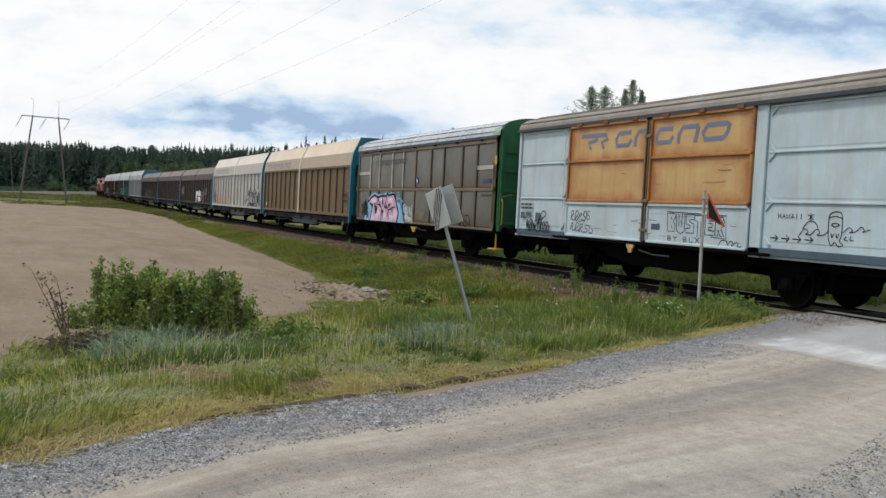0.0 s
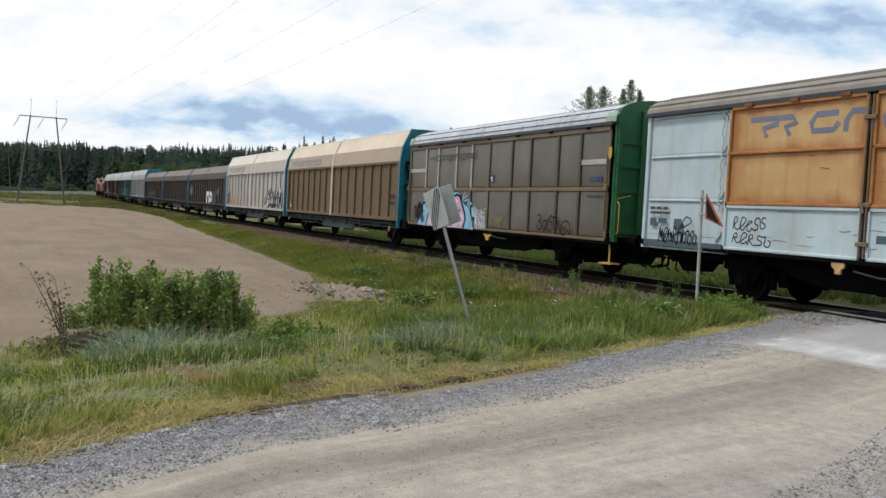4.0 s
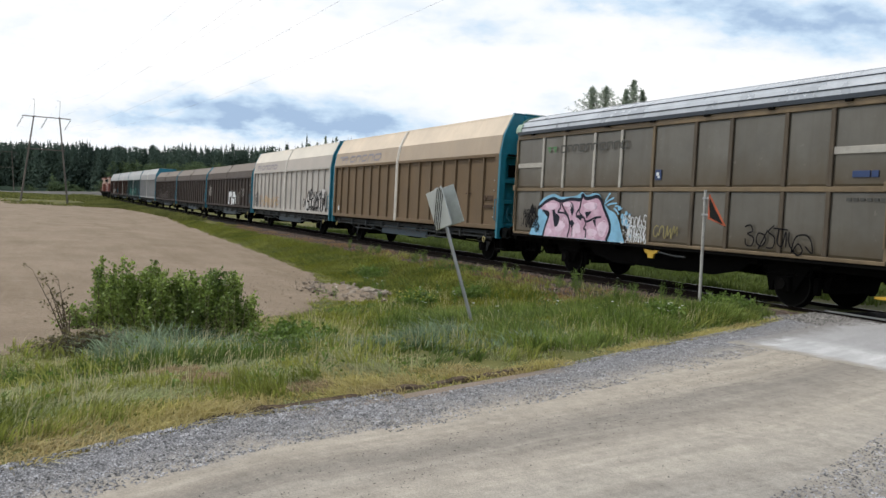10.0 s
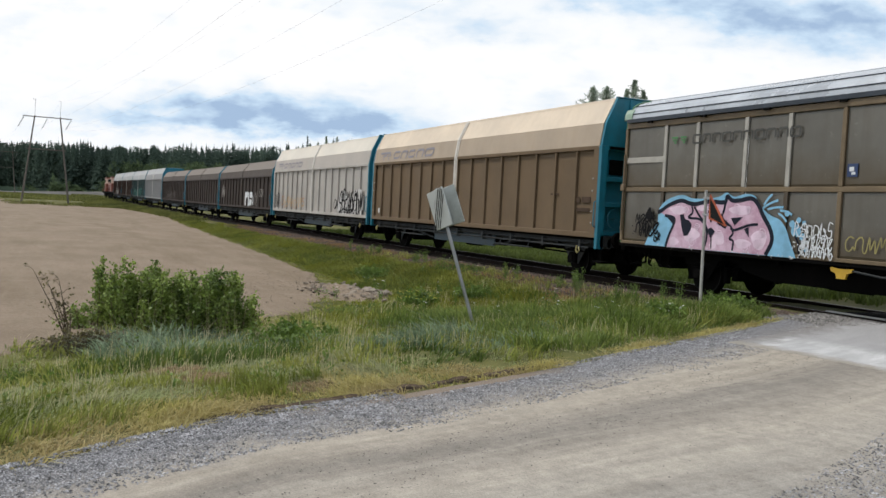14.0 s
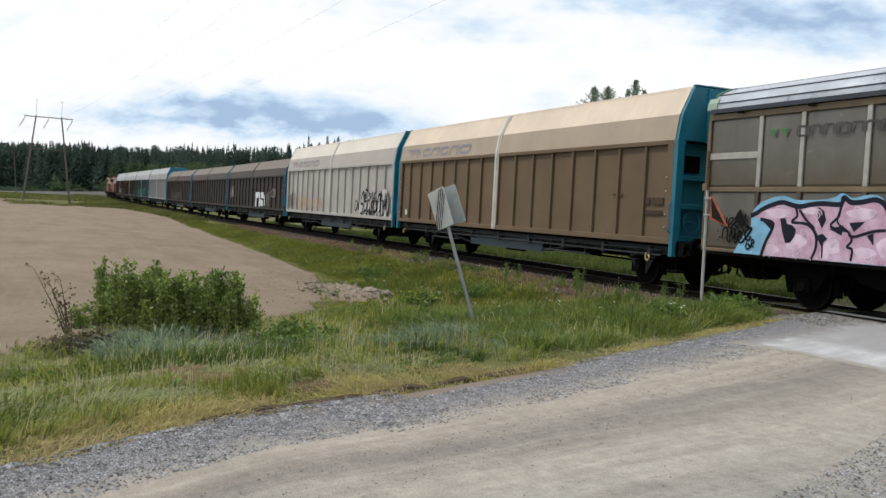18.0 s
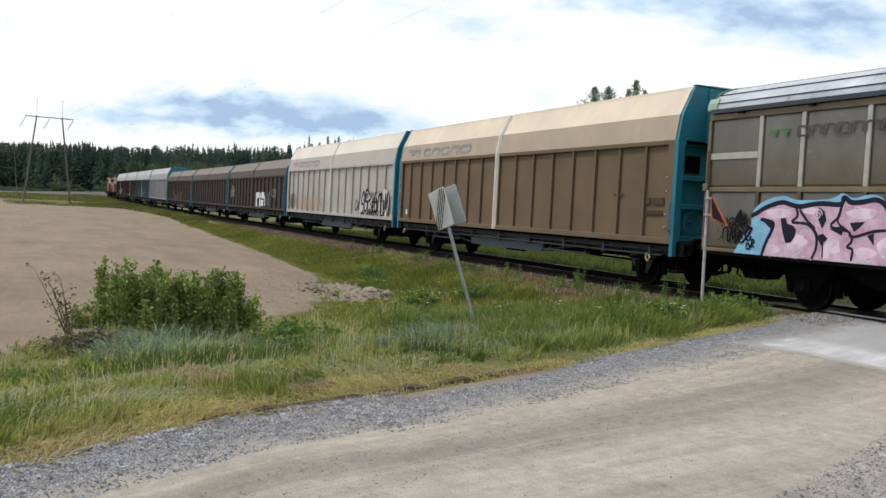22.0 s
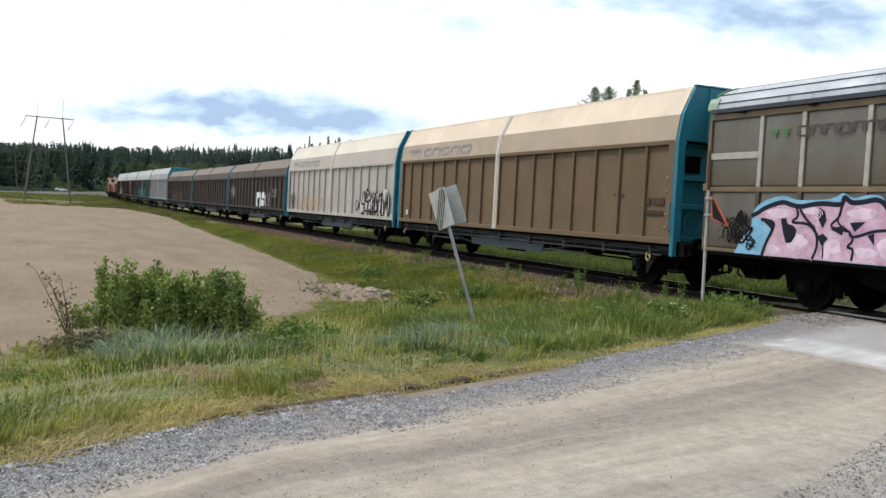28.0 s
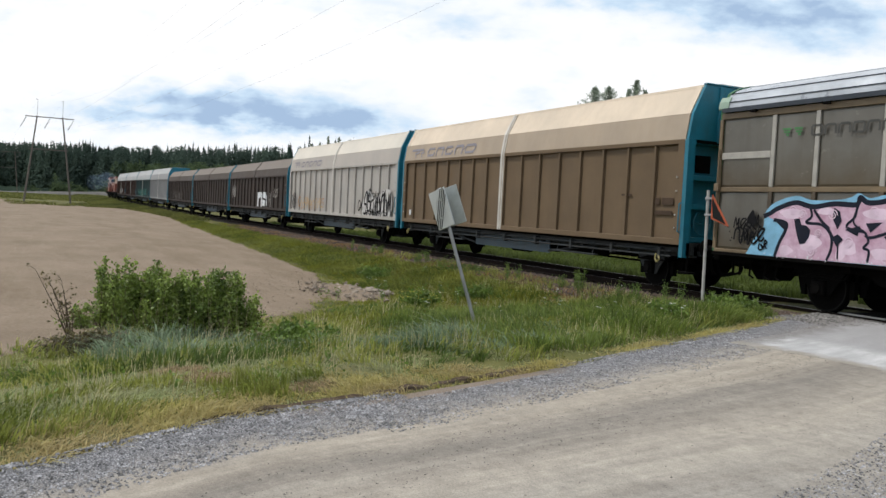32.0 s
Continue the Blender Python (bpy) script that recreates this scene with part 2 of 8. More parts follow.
def road_material():
    """Dusty gravel road: a band of loose stones along the verge, pale wheel tracks and darker gravel between them."""
    m = bpy.data.materials.new("gravel_road")
    m.use_nodes = True
    nt = m.node_tree
    b = nt.nodes["Principled BSDF"]
    b.inputs["Roughness"].default_value = .93
    b.inputs["Specular IOR Level"].default_value = .25
    pos = N(nt, "ShaderNodeNewGeometry").outputs["Position"]

    def lane(name):
        uv = N(nt, "ShaderNodeUVMap")
        uv.uv_map = name
        sep = N(nt, "ShaderNodeSeparateXYZ")
        nt.links.new(uv.outputs[0], sep.inputs[0])
        return uv.outputs[0], sep.outputs[0], sep.outputs[1]
    edge_v, edge_u, along = lane("across")
    track_v, track_u, _ = lane("tracks")

    def tex(scale, detail=5.0, rough=.6, vec=pos, stretch=None):
        if stretch:
            mp = N(nt, "ShaderNodeMapping", Scale=stretch)
            nt.links.new(vec, mp.inputs[0])
            vec = mp.outputs[0]
        n = N(nt, "ShaderNodeTexNoise", Scale=scale, Detail=detail, Roughness=rough)
        nt.links.new(vec, n.inputs["Vector"])
        return n.outputs[0]

    def shifted(u, noise_out, amount):
        return math_node(nt, "ADD", u, math_node(nt, "MULTIPLY", math_node(nt, "SUBTRACT", noise_out, .5), amount))
    u = math_node(nt, "DIVIDE", shifted(track_u, tex(1.2, 4.0, .55, track_v, (1.2, .25, 1)), .7), 5.0)
    c = ramp(nt, u, [(.10, (.280, .258, .226)), (.19, (.368, .330, .278)), (.25, (.350, .312, .262)), (.315, (.238, .216, .190)), (.37, (.270, .245, .213)), (.44, (.372, .336, .288)), (.53, (.350, .322, .282)), (.66, (.276, .258, .234)), (.76, (.205, .197, .188))])
    # long thin streaks drawn out by wheels
    c = mixc(nt, 1.0, c, ramp(nt, tex(1.4, 6.0, .7, track_v, (9.0, .35, 1)), [(.30, .86), (.66, 1.07)]), "MULTIPLY")
    c = mixc(nt, ramp(nt, tex(1.0, 5.0, .6, track_v, (4.2, .22, 1)), [(.53, 0.0), (.68, .5)]), c, (.420, .385, .330))
    c = mixc(nt, ramp(nt, tex(.9, 5.0, .6, track_v, (3.0, .30, 1)), [(.54, 0.0), (.72, .55)]), c, (.178, .158, .138))
    c = mixc(nt, 1.0, c, ramp(nt, tex(2.6, 6.0, .7), [(.32, .86), (.66, 1.08)]), "MULTIPLY")
    c = mixc(nt, 1.0, c, ramp(nt, tex(9.0, 5.0, .75), [(.32, .84), (.62, 1.08)]), "MULTIPLY")
    # loose gravel at the verge
    fine = tex(70.0, 3.0, .7)
    stones = tex(95.0, 2.0, .6)
    gravel = ramp(nt, stones, [(.34, (.050, .050, .054)), (.50, (.135, .135, .144)), (.68, (.46, .46, .485))])
    mask = ramp(nt, shifted(edge_u, tex(3.0, 6.0, .7), .8), [(.34, 1.0), (.60, .7), (.84, .25), (1.08, 0.0)])
    c = mixc(nt, mask, c, gravel)
    # a strip of bare earth where the gravel leaves the verge
    lip = math_node(nt, "MULTIPLY", ramp(nt, shifted(edge_u, tex(2.2, 5.0, .65), .3), [(.24, 1.0), (.38, 0.0)]),
                    ramp(nt, math_node(nt, "ADD", math_node(nt, "DIVIDE", along, 10.0), 1.6), [(.36, 0.0), (.46, 1.0), (.66, 1.0), (.74, 0.0)]))
    c = mixc(nt, lip, c, ramp(nt, fine, [(.3, (.150, .118, .092)), (.65, (.235, .192, .155))]))
    c = mixc(nt, 1.0, c, ramp(nt, fine, [(.3, .78), (.6, 1.08)]), "MULTIPLY")
    speck = tex(38.0, 2.0, .5)
    c = mixc(nt, ramp(nt, speck, [(.66, 0.0), (.72, .5)]), c, (.13, .12, .11))
    nt.links.new(c, b.inputs["Base Color"])
    bu = N(nt, "ShaderNodeBump", Strength=.55, Distance=.015)
    nt.links.new(math_node(nt, "ADD", fine, stones), bu.inputs["Height"])
    nt.links.new(bu.outputs[0], b.inputs["Normal"])
    return m


M_ROAD = road_material()
M_CONCRETE = mat("pale_concrete", (.40, .40, .39), .9, var=.2, scale=3, fine=60, bump=.2, stain=.3, stain_col=(.2, .19, .18), space="World")


def apron_material():
    """Pale dusty paving, swept whiter in bands and lost under gravel along its borders."""
    m = bpy.data.materials.new("dusty_pale_paving")
    m.use_nodes = True
    nt = m.node_tree
    b = nt.nodes["Principled BSDF"]
    b.inputs["Roughness"].default_value = .92
    pos = N(nt, "ShaderNodeNewGeometry").outputs["Position"]
    uv = N(nt, "ShaderNodeUVMap")
    uv.uv_map = "inset"
    sep = N(nt, "ShaderNodeSeparateXYZ")
    nt.links.new(uv.outputs[0], sep.inputs[0])
    coarse = N(nt, "ShaderNodeTexNoise", Scale=3.2, Detail=8.0, Roughness=.68)
    fine = N(nt, "ShaderNodeTexNoise", Scale=55.0, Detail=4.0, Roughness=.7)
    band = N(nt, "ShaderNodeTexNoise", Scale=1.3, Detail=5.0, Roughness=.6)
    st = N(nt, "ShaderNodeMapping", Scale=(2.2, .5, 1.0))
    nt.links.new(uv.outputs[0], st.inputs[0])
    nt.links.new(st.outputs[0], band.inputs["Vector"])
    for n in (coarse, fine):
        nt.links.new(pos, n.inputs["Vector"])
    c = ramp(nt, band.outputs[0], [(.3, (.30, .30, .305)), (.5, (.41, .41, .415)), (.66, (.56, .56, .565))])
    c = mixc(nt, 1.0, c, ramp(nt, fine.outputs[0], [(.3, .78), (.7, 1.08)]), "MULTIPLY")
    wob = math_node(nt, "MULTIPLY", math_node(nt, "SUBTRACT", coarse.outputs[0], .5), 1.1)
    left = ramp(nt, math_node(nt, "ADD", sep.outputs[0], wob), [(.18, 0.0), (.5, 1.0)])
    front = ramp(nt, math_node(nt, "ADD", sep.outputs[1], math_node(nt, "MULTIPLY", wob, .6)), [(.10, 0.0), (.36, 1.0)])
    rough = ramp(nt, fine.outputs[0], [(.35, (.11, .105, .105)), (.62, (.26, .25, .245))])
    dust = ramp(nt, fine.outputs[0], [(.3, (.20, .18, .15)), (.65, (.285, .262, .225))])
    back = ramp(nt, math_node(nt, "ADD", math_node(nt, "DIVIDE", sep.outputs[1], 4.0), math_node(nt, "MULTIPLY", wob, .16)), [(.30, 0.0), (.44, .8)])
    c = mixc(nt, back, c, ramp(nt, fine.outputs[0], [(.35, (.19, .188, .19)), (.62, (.33, .325, .33))]))
    c = mixc(nt, left, rough, c)
    c = mixc(nt, front, dust, c)
    nt.links.new(c, b.inputs["Base Color"])
    bu = N(nt, "ShaderNodeBump", Strength=.35, Distance=.015)
    nt.links.new(fine.outputs[0], bu.inputs["Height"])
    nt.links.new(bu.outputs[0], b.inputs["Normal"])
    return m


M_APRON = apron_material()
M_PEBBLE = mat("loose_grey_stone", (.25, .25, .265), .9, var=.3, scale=9, fine=40, bump=.2, island=.82, second=(.62, .62, .65), space="World")
M_PEBBLED = mat("loose_dark_stone", (.14, .13, .12), .9, var=.3, scale=9, fine=40, bump=.2, island=.5, space="World")
M_CLOD = mat("soil_clod", (.19, .15, .115), .95, var=.25, scale=5, fine=30, bump=.3, island=.35, second=(.25, .205, .16), space="World")
# near black: the train's shadow over the track bed is in this colour
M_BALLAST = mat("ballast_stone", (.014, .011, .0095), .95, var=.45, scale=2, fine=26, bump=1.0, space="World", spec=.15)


def sheet(name, xs, ys, height, material, keep=None):
    verts, faces, idx = [], [], {}
    for i, x in enumerate(xs):
        for j, y in enumerate(ys):
            idx[i, j] = len(verts)
            verts.append((x, y, height(x, y)))
    for i in range(len(xs) - 1):
        for j in range(len(ys) - 1):
            if keep is None or keep((xs[i] + xs[i + 1]) / 2, (ys[j] + ys[j + 1]) / 2):
                faces.append((idx[i, j], idx[i + 1, j], idx[i + 1, j + 1], idx[i, j + 1]))
    ob = raw(name, verts, faces, material)
    ob.data.shade_smooth()
    return ob


def steps(*spans):
    out = []
    for a, b, d in spans:
        n = max(1, round((b - a) / d))
        out += [a + (b - a) * i / n for i in range(n)]
    return out + [spans[-1][1]]


ground = sheet("ground", steps((-2500, -400, 300), (-400, -100, 20), (-100, -50, 3), (-50, -20, .7), (-20, 4, .35), (4, 60, 8), (60, 2500, 400)),
               steps((-2500, -100, 300), (-100, -30, 8), (-30, -16, 1), (-16, 4, .35), (4, 30, 2), (30, 400, 30), (400, 2500, 300)), land, M_SOIL)
tagged(ground, "grassy earth verge and plain under the grass", "ground", kind="structure")

# bare field: bounded by the verge along track and road
FIELD_EDGE = [(-160, -22), (-152, -18.6), (-134, -15.2), (-128, -13.0), (-125.5, -6.5), (-123, -5.0), (-118, -3.9), (-96, -3.05), (-80, -2.9), (-63.7, -3.55), (-50.5, -4.35), (-43.3, -4.6), (-33, -5.2), (-28.7, -5.5), (-26, -5.75), (-22.6, -6.5), (-19.7, -7.4),
              (-17, -8.5), (-16.1, -9.1), (-15.4, -10.2), (-14.2, -11.9), (-12.8, -13.6), (-11.6, -14.6), (-10.6, -20), (-8, -32)]


def field_line(x):
    return lerp(FIELD_EDGE, x) + .22 * noise.noise((x * .7, 0, 0)) + .1 * noise.noise((x * 2.9, 4, 0))


def field_ok(x, y):
    return y < field_line(x)


def field_z(x, y):
    """Top of the harrowed soil, with shallow tine rows and lumps close by."""
    lumps = .016 * noise.noise((x * 1.7, y * 1.7, 2)) + .012 * noise.noise((x * 4.1, y * 4.1, 6)) + .010 * math.sin((x * .9 - y * .436) * 5.2)
    return land(x, y) + .02 + .05 * sstep(22, 45, -x) + lumps * (1 - sstep(30, 60, -x))


def field_sheet():
    xs = steps((-153, -60, 1.5), (-60, -30, .6), (-30, -9, .22))
    runs = [0, .12, .3, .5, .75] + [1 + .3 * k for k in range(34)] + [12, 13.5, 15, 17, 20, 25, 32, 45, 70, 105]
    verts, faces, n = [], [], len(runs)
    for x in xs:
        for d in runs:
            y = field_line(x) - d
            verts.append((x, y, field_z(x, y) - (.05 if d == 0 else 0)))
    for i in range(len(xs) - 1):
        for j in range(n - 1):
            k = i * n + j
            faces.append((k, k + 1, k + n + 1, k + n))
    ob = raw("field", verts, faces, M_FIELD)
    ob.data.shade_smooth()
    tagged(ob, "bare harrowed brown soil field beside the railway", "field", kind="structure")


field_sheet()

ROAD_W = 5.2


def road_z(x, y):
    u = (x - edge_x(y)) / ROAD_W
    return -.035 + .05 * math.sin(max(0, min(1, u)) * math.pi) * sstep(-1.5, -6, y) + .008 * noise.noise((x * .8, y * .3, 1)) + (.03 * sstep(-3.5, -1.2, y) if y < .79 else .03)


# the wheel tracks swing away from the verge towards the crossing
TRACK_SPREAD = [(-18, .74), (-14, .84), (-12, .92), (-10.5, 1.0), (-9.5, 1.08), (-8.5, 1.18), (-7, 1.31), (-5.5, 1.41), (-4, 1.48), (-1, 1.55)]


def road():
    ys, verts, faces, across, tracks = steps((-40, -16, 1), (-16, -.64, .12)), [], [], [], []
    us = [i / 50 for i in range(51)]
    for y in ys:
        for u in us:
            x = edge_x(y) + u * ROAD_W + (.14 * noise.noise((y * 1.7, 7, u)) + .07 * noise.noise((y * 6, 3, u)) if u == 0 else 0)
            z = road_z(x, y) if 0 < u < 1 else -.09
            verts.append((x, y, z))
            across.append((u * ROAD_W * .91, y))
            tracks.append((u * ROAD_W * .91 / lerp(TRACK_SPREAD, y), y))
    n = len(us)
    for j in range(len(ys) - 1):
        for i in range(n - 1):
            faces.append((j * n + i, j * n + i + 1, (j + 1) * n + i + 1, (j + 1) * n + i))
    ob = raw("road", verts, faces, M_ROAD)
    lay = ob.data.uv_layers.new(name="across")
    wheel = ob.data.uv_layers.new(name="tracks")
    for lp in ob.data.loops:
        lay.data[lp.index].uv = across[lp.vertex_index]
        wheel.data[lp.index].uv = tracks[lp.vertex_index]
    ob.data.shade_smooth()
    tagged(ob, "dusty grey-brown gravel road with loose stones at its edge", "road", kind="structure")


road()


def apron():
    """Pale paving on both sides of the rails, with a kerb strip along them."""
    verts, faces, inset = [], [], []
    ys = steps((-5.35, -.62, .2))
    for j, y in enumerate(ys):
        t = max(0, (y + 5.1) / 4.5)
        a = -8.58 - 1.75 * t + .12 * noise.noise((y * 1.5, 0, 0))
        b = edge_x(y) + ROAD_W
        for i in range(25):
            x = a + (b - a) * (i / 24) ** 1.5
            skew = (.10 * (x + 8) - .02) * (1 - t)
            yy = y + skew
            verts.append((x, yy, road_z(x, yy) + (.016 if j and i else -.01)))
            inset.append((x - a, y + 5.35))
    for j in range(len(ys) - 1):
        for i in range(24):
            faces.append((j * 25 + i, j * 25 + i + 1, (j + 1) * 25 + i + 1, (j + 1) * 25 + i))
    ob = raw("paving", verts, faces, M_APRON)
    lay = ob.data.uv_layers.new(name="inset")
    for lp in ob.data.loops:
        lay.data[lp.index].uv = inset[lp.vertex_index]
    ob.data.shade_smooth()
    tagged(ob, "pale dusty paved apron before the level crossing", "pavement", kind="structure")
    x0, x1 = -11.4, -5.2
    for k, (ya, yb, lab) in enumerate(((-.46, -.08, "outer"), (.22, 1.48, "inner"), (1.66, 2.6, "far"))):
        root = empty("crossing_deck", pose(0, 0, 0))
        tagged(root, "worn dark rubber and timber deck between the crossing rails", "crossing deck", "decks of the level crossing")
        n = 4
        for i in range(n):
            bm = BM()
            a, b = x0 + (x1 - x0) * i / n, x0 + (x1 - x0) * (i + 1) / n - .02
            box(bm, a, b, ya, yb, -.16, -.012, .012)
            part("deck_panel", bm, M_SLEEPER, root)
    root = empty("kerb_strip", pose(0, 0, 0))
    bm = BM()
    box(bm, -9.75, -5.2, -.60, -.48, -.15, .012, .01)
    tagged(root, "pale concrete edge strip beside the rails", "kerb")
    part("concrete_edge", bm, M_CONCRETE, root)
    # narrow pale beam just inside the near rail, much lighter than the deck
    root = empty("edge_beam", pose(0, 0, 0))
    bm = BM()
    box(bm, -11.5, -5.2, .085, .21, -.15, .014, .01)
    tagged(root, "pale narrow beam beside the crossing rail", "kerb")
    part("beam", bm, mat("bleached_edge_beam", (.62, .60, .55), .85, var=.2, scale=3, bump=.2, stain=.2, stain_col=(.3, .28, .25), space="World"), root)


def pebbles(name, label, material, spots, seed, lo, hi, zf):
    rnd = random.Random(seed)
    verts, faces = [], []
    for x, y in spots:
        r = rnd.uniform(lo, hi) * rnd.uniform(.7, 1.2)
        a = rnd.uniform(0, 6.28)
        z = zf(x, y) + r * .15
        k = len(verts)
        for i in range(4):
            t = a + i * 1.5708 + rnd.uniform(-.35, .35)
            q = r * rnd.uniform(.75, 1.25)
            verts.append((x + math.cos(t) * q, y + math.sin(t) * q, z + rnd.uniform(-.2, .25) * r))
        verts += [(x + rnd.uniform(-.3, .3) * r, y + rnd.uniform(-.3, .3) * r, z + r * rnd.uniform(.5, .9)), (x, y, z - r * .6)]
        for i in range(4):
            faces += [(k + i, k + (i + 1) % 4, k + 4), (k + (i + 1) % 4, k + i, k + 5)]
    ob = raw(name, verts, faces, material)
    return tagged(ob, label, "stones", kind="stuff")


def road_spots(n, seed, u0, u1, y0, y1, pw=1.0):
    rnd = random.Random(seed)
    out = []
    while len(out) < n:
        y = rnd.uniform(y0, y1)
        u = u0 + (u1 - u0) * rnd.random() ** pw
        x = edge_x(y) + u / .91
        if noise.noise((x * 2.3, y * 2.3, 2)) > rnd.uniform(-.7, .35):
            out.append((x, y))
    return out


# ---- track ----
# rail sides and sleepers also carry the shade under the train in their colour
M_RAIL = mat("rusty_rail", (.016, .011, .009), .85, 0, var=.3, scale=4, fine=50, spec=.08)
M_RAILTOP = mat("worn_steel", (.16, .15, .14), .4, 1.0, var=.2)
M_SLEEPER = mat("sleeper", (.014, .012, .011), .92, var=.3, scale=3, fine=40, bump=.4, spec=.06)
CENTRE = .79


def rail_z(x):
    return rise(x)


def bed():
    xs = steps((-330, -60, 6), (-60, -20, 1), (-20, 30, .5))
    prof = [(-2.3, -.42), (-1.75, -.2), (-1.25, -.14), (-.8, -.17), (0, -.19), (.8, -.17), (1.25, -.14), (1.75, -.2), (2.3, -.42)]
    verts, faces = [], []
    for x in xs:
        for y, z in prof:
            verts.append((x, CENTRE + y + .06 * noise.noise((x * 2, y, 0)), z + rise(x) + .03 * noise.noise((x * 3, y * 3, 5))))
    n = len(prof)
    for j in range(len(xs) - 1):
        for i in range(n - 1):
            faces.append((j * n + i, (j + 1) * n + i, (j + 1) * n + i + 1, j * n + i + 1))
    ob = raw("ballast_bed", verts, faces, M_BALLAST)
    tagged(ob, "dirty brown-black crushed-stone ballast, shade under the train in its colour", "ballast", kind="structure")


bed()


def rail(y):
    prof = [(-.07, -.155), (.07, -.155), (.07, -.14), (.012, -.12), (.012, -.045), (.036, -.035), (.036, -.004), (.03, 0), (-.03, 0), (-.036, -.004), (-.036, -.035), (-.012, -.045), (-.012, -.12), (-.07, -.14)]
    root = empty("rail", pose(0, y, 0))
    tagged(root, "rusty steel rail with a worn bright running top", "rail", "rails of the track")
    xs = [-330, -280, -230, -180, -160, -140, -120, -110, -100, -90, -80, -70, -62, -40, -20, 0, 30]
    verts, faces = [], []
    n = len(prof)
    for x in xs:
        verts += [(x, u, v + rise(x)) for u, v in prof]
    for j in range(len(xs) - 1):
        for i in range(n):
            faces.append((j * n + i, (j + 1) * n + i, (j + 1) * n + (i + 1) % n, j * n + (i + 1) % n))
    raw("rail_body", verts, faces, M_RAIL, root)
    bm = BM()
    for a, b in zip(xs, xs[1:]):
        q = [bm.verts.new(v) for v in ((a, -.026, .003 + rise(a)), (b, -.026, .003 + rise(b)), (b, .026, .003 + rise(b)), (a, .026, .003 + rise(a)))]
        bm.faces.new(q)
    part("running_top", bm, M_RAILTOP, root, "bright worn running surface")


def sleepers():
    bed_ob = bpy.data.objects["ballast_bed"]
    bm = BM()
    box(bm, -.13, .13, -1.3, 1.3, -.34, -.15, .015)
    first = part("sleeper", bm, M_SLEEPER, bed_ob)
    n = 150
    for i in range(n):
        x = -11.75 - .61 * i
        m = pose(x, CENTRE, rise(x) + .02, 0, 0, .6 * math.sin(i * 7.3))
        if i == 0:
            first.matrix_basis = m
        else:
            share(first, bed_ob, m)


sleepers()
rail(0.0)
rail(1.58)


def scatter_plain(n, seed, x0, x1, y0, y1):
    rnd = random.Random(seed)
    out = []
    for _ in range(n):
        x, y = rnd.uniform(x0, x1), rnd.uniform(y0, y1)
        if field_ok(x, y) and noise.noise((x * .25, y * .25, 9)) > rnd.uniform(-.6, .4):
            out.append((x, y, 1))
    return out


def ballast_spots(n, seed):
    rnd = random.Random(seed)
    return [(-11.5 - 48 * rnd.random() ** 1.4, CENTRE - 1.34 - 1.75 * rnd.random() ** .9) for _ in range(n)]


def bank_z(x, y):
    c = abs(y - CENTRE)
    return max(lerp([(1.25, -.14), (1.75, -.2), (2.3, -.42), (4, -.8)], c), land(x, y)) + rise(x) * (c < 2.3)


def sod_edge():
    """A crumbling lip of earth and roots where the turf ends above the gravel, coloured dark for the edge's shadow too.
    """
    verts, faces, k = [], [], 0
    ys = steps((-13.0, -8.6, .035))
    for y in ys:
        fade = sstep(-13.0, -12.2, y) * (1 - sstep(-9.2, -8.6, y))
        w = .05 * noise.noise((y * 3.1, 1, 0)) + .03 * noise.noise((y * 11, 2, 0))
        x = edge_x(y) + w
        h = max(0, .018 + .034 * noise.noise((y * 4.3, 3, 0))) * fade
        verts += [(x - .20, y, -.07), (x - .12, y, -.045 + h), (x - .06, y, -.05 + h * .8), (x - .03, y, -.08)]
    for j in range(len(ys) - 1):
        for i in range(3):
            faces.append((j * 4 + i, j * 4 + i + 1, (j + 1) * 4 + i + 1, (j + 1) * 4 + i))
    ob = raw("sod_edge", verts, faces, mat("dark_root_earth", (.10, .075, .055), .95, var=.45, scale=6, fine=40, bump=.8, space="World", spec=.1))
    tagged(ob, "crumbling earth lip between turf and gravel, edge shadow in its colour", "ground", kind="structure")


sod_edge()
apron()
pebbles("edge_gravel", "loose blue-grey gravel along the road edge", M_PEBBLE, road_spots(14500, 1, -.02, .92, -14.8, -11.0, 1.7) + road_spots(4800, 31, .26, 1.05, -11.6, -8.6, 1.9) + road_spots(6200, 32, .0, 1.05, -8.8, -4.0, 1.9) + road_spots(13000, 33, 3.3, 4.7, -10.8, -7.2, .8) + road_spots(5500, 9, .0, 1.2, -7.5, -1.4), 1, .004, .0115, road_z)
pebbles("road_gravel", "scattered dark stones on the dusty road", M_PEBBLED, road_spots(900, 2, .6, 4.6, -14, -3) + road_spots(1000, 3, 1.3, 2.0, -14, -5) + road_spots(2600, 4, 3.3, 4.6, -12, -7), 2, .003, .0075, road_z)
pebbles("field_clods", "dark soil clods on the field", M_CLOD, [(x, y) for x, y, _ in scatter_plain(1500, 5, -40, -12.5, -22, -4)], 3, .005, .016, field_z)
pebbles("corner_clods", "coarse brown clods at the field corner", M_CLOD, [(x, y) for x, y, _ in scatter_plain(1500, 15, -27, -15.5, -10, -5)], 13, .006, .024, field_z)
pebbles("ballast_stones", "loose reddish-brown ballast stones on the bank", mat("ballast_piece", (.120, .082, .064), .9, var=.3, scale=7, island=.65, second=(.195, .14, .112), space="World"), ballast_spots(26000, 7), 4, .022, .05, bank_z)

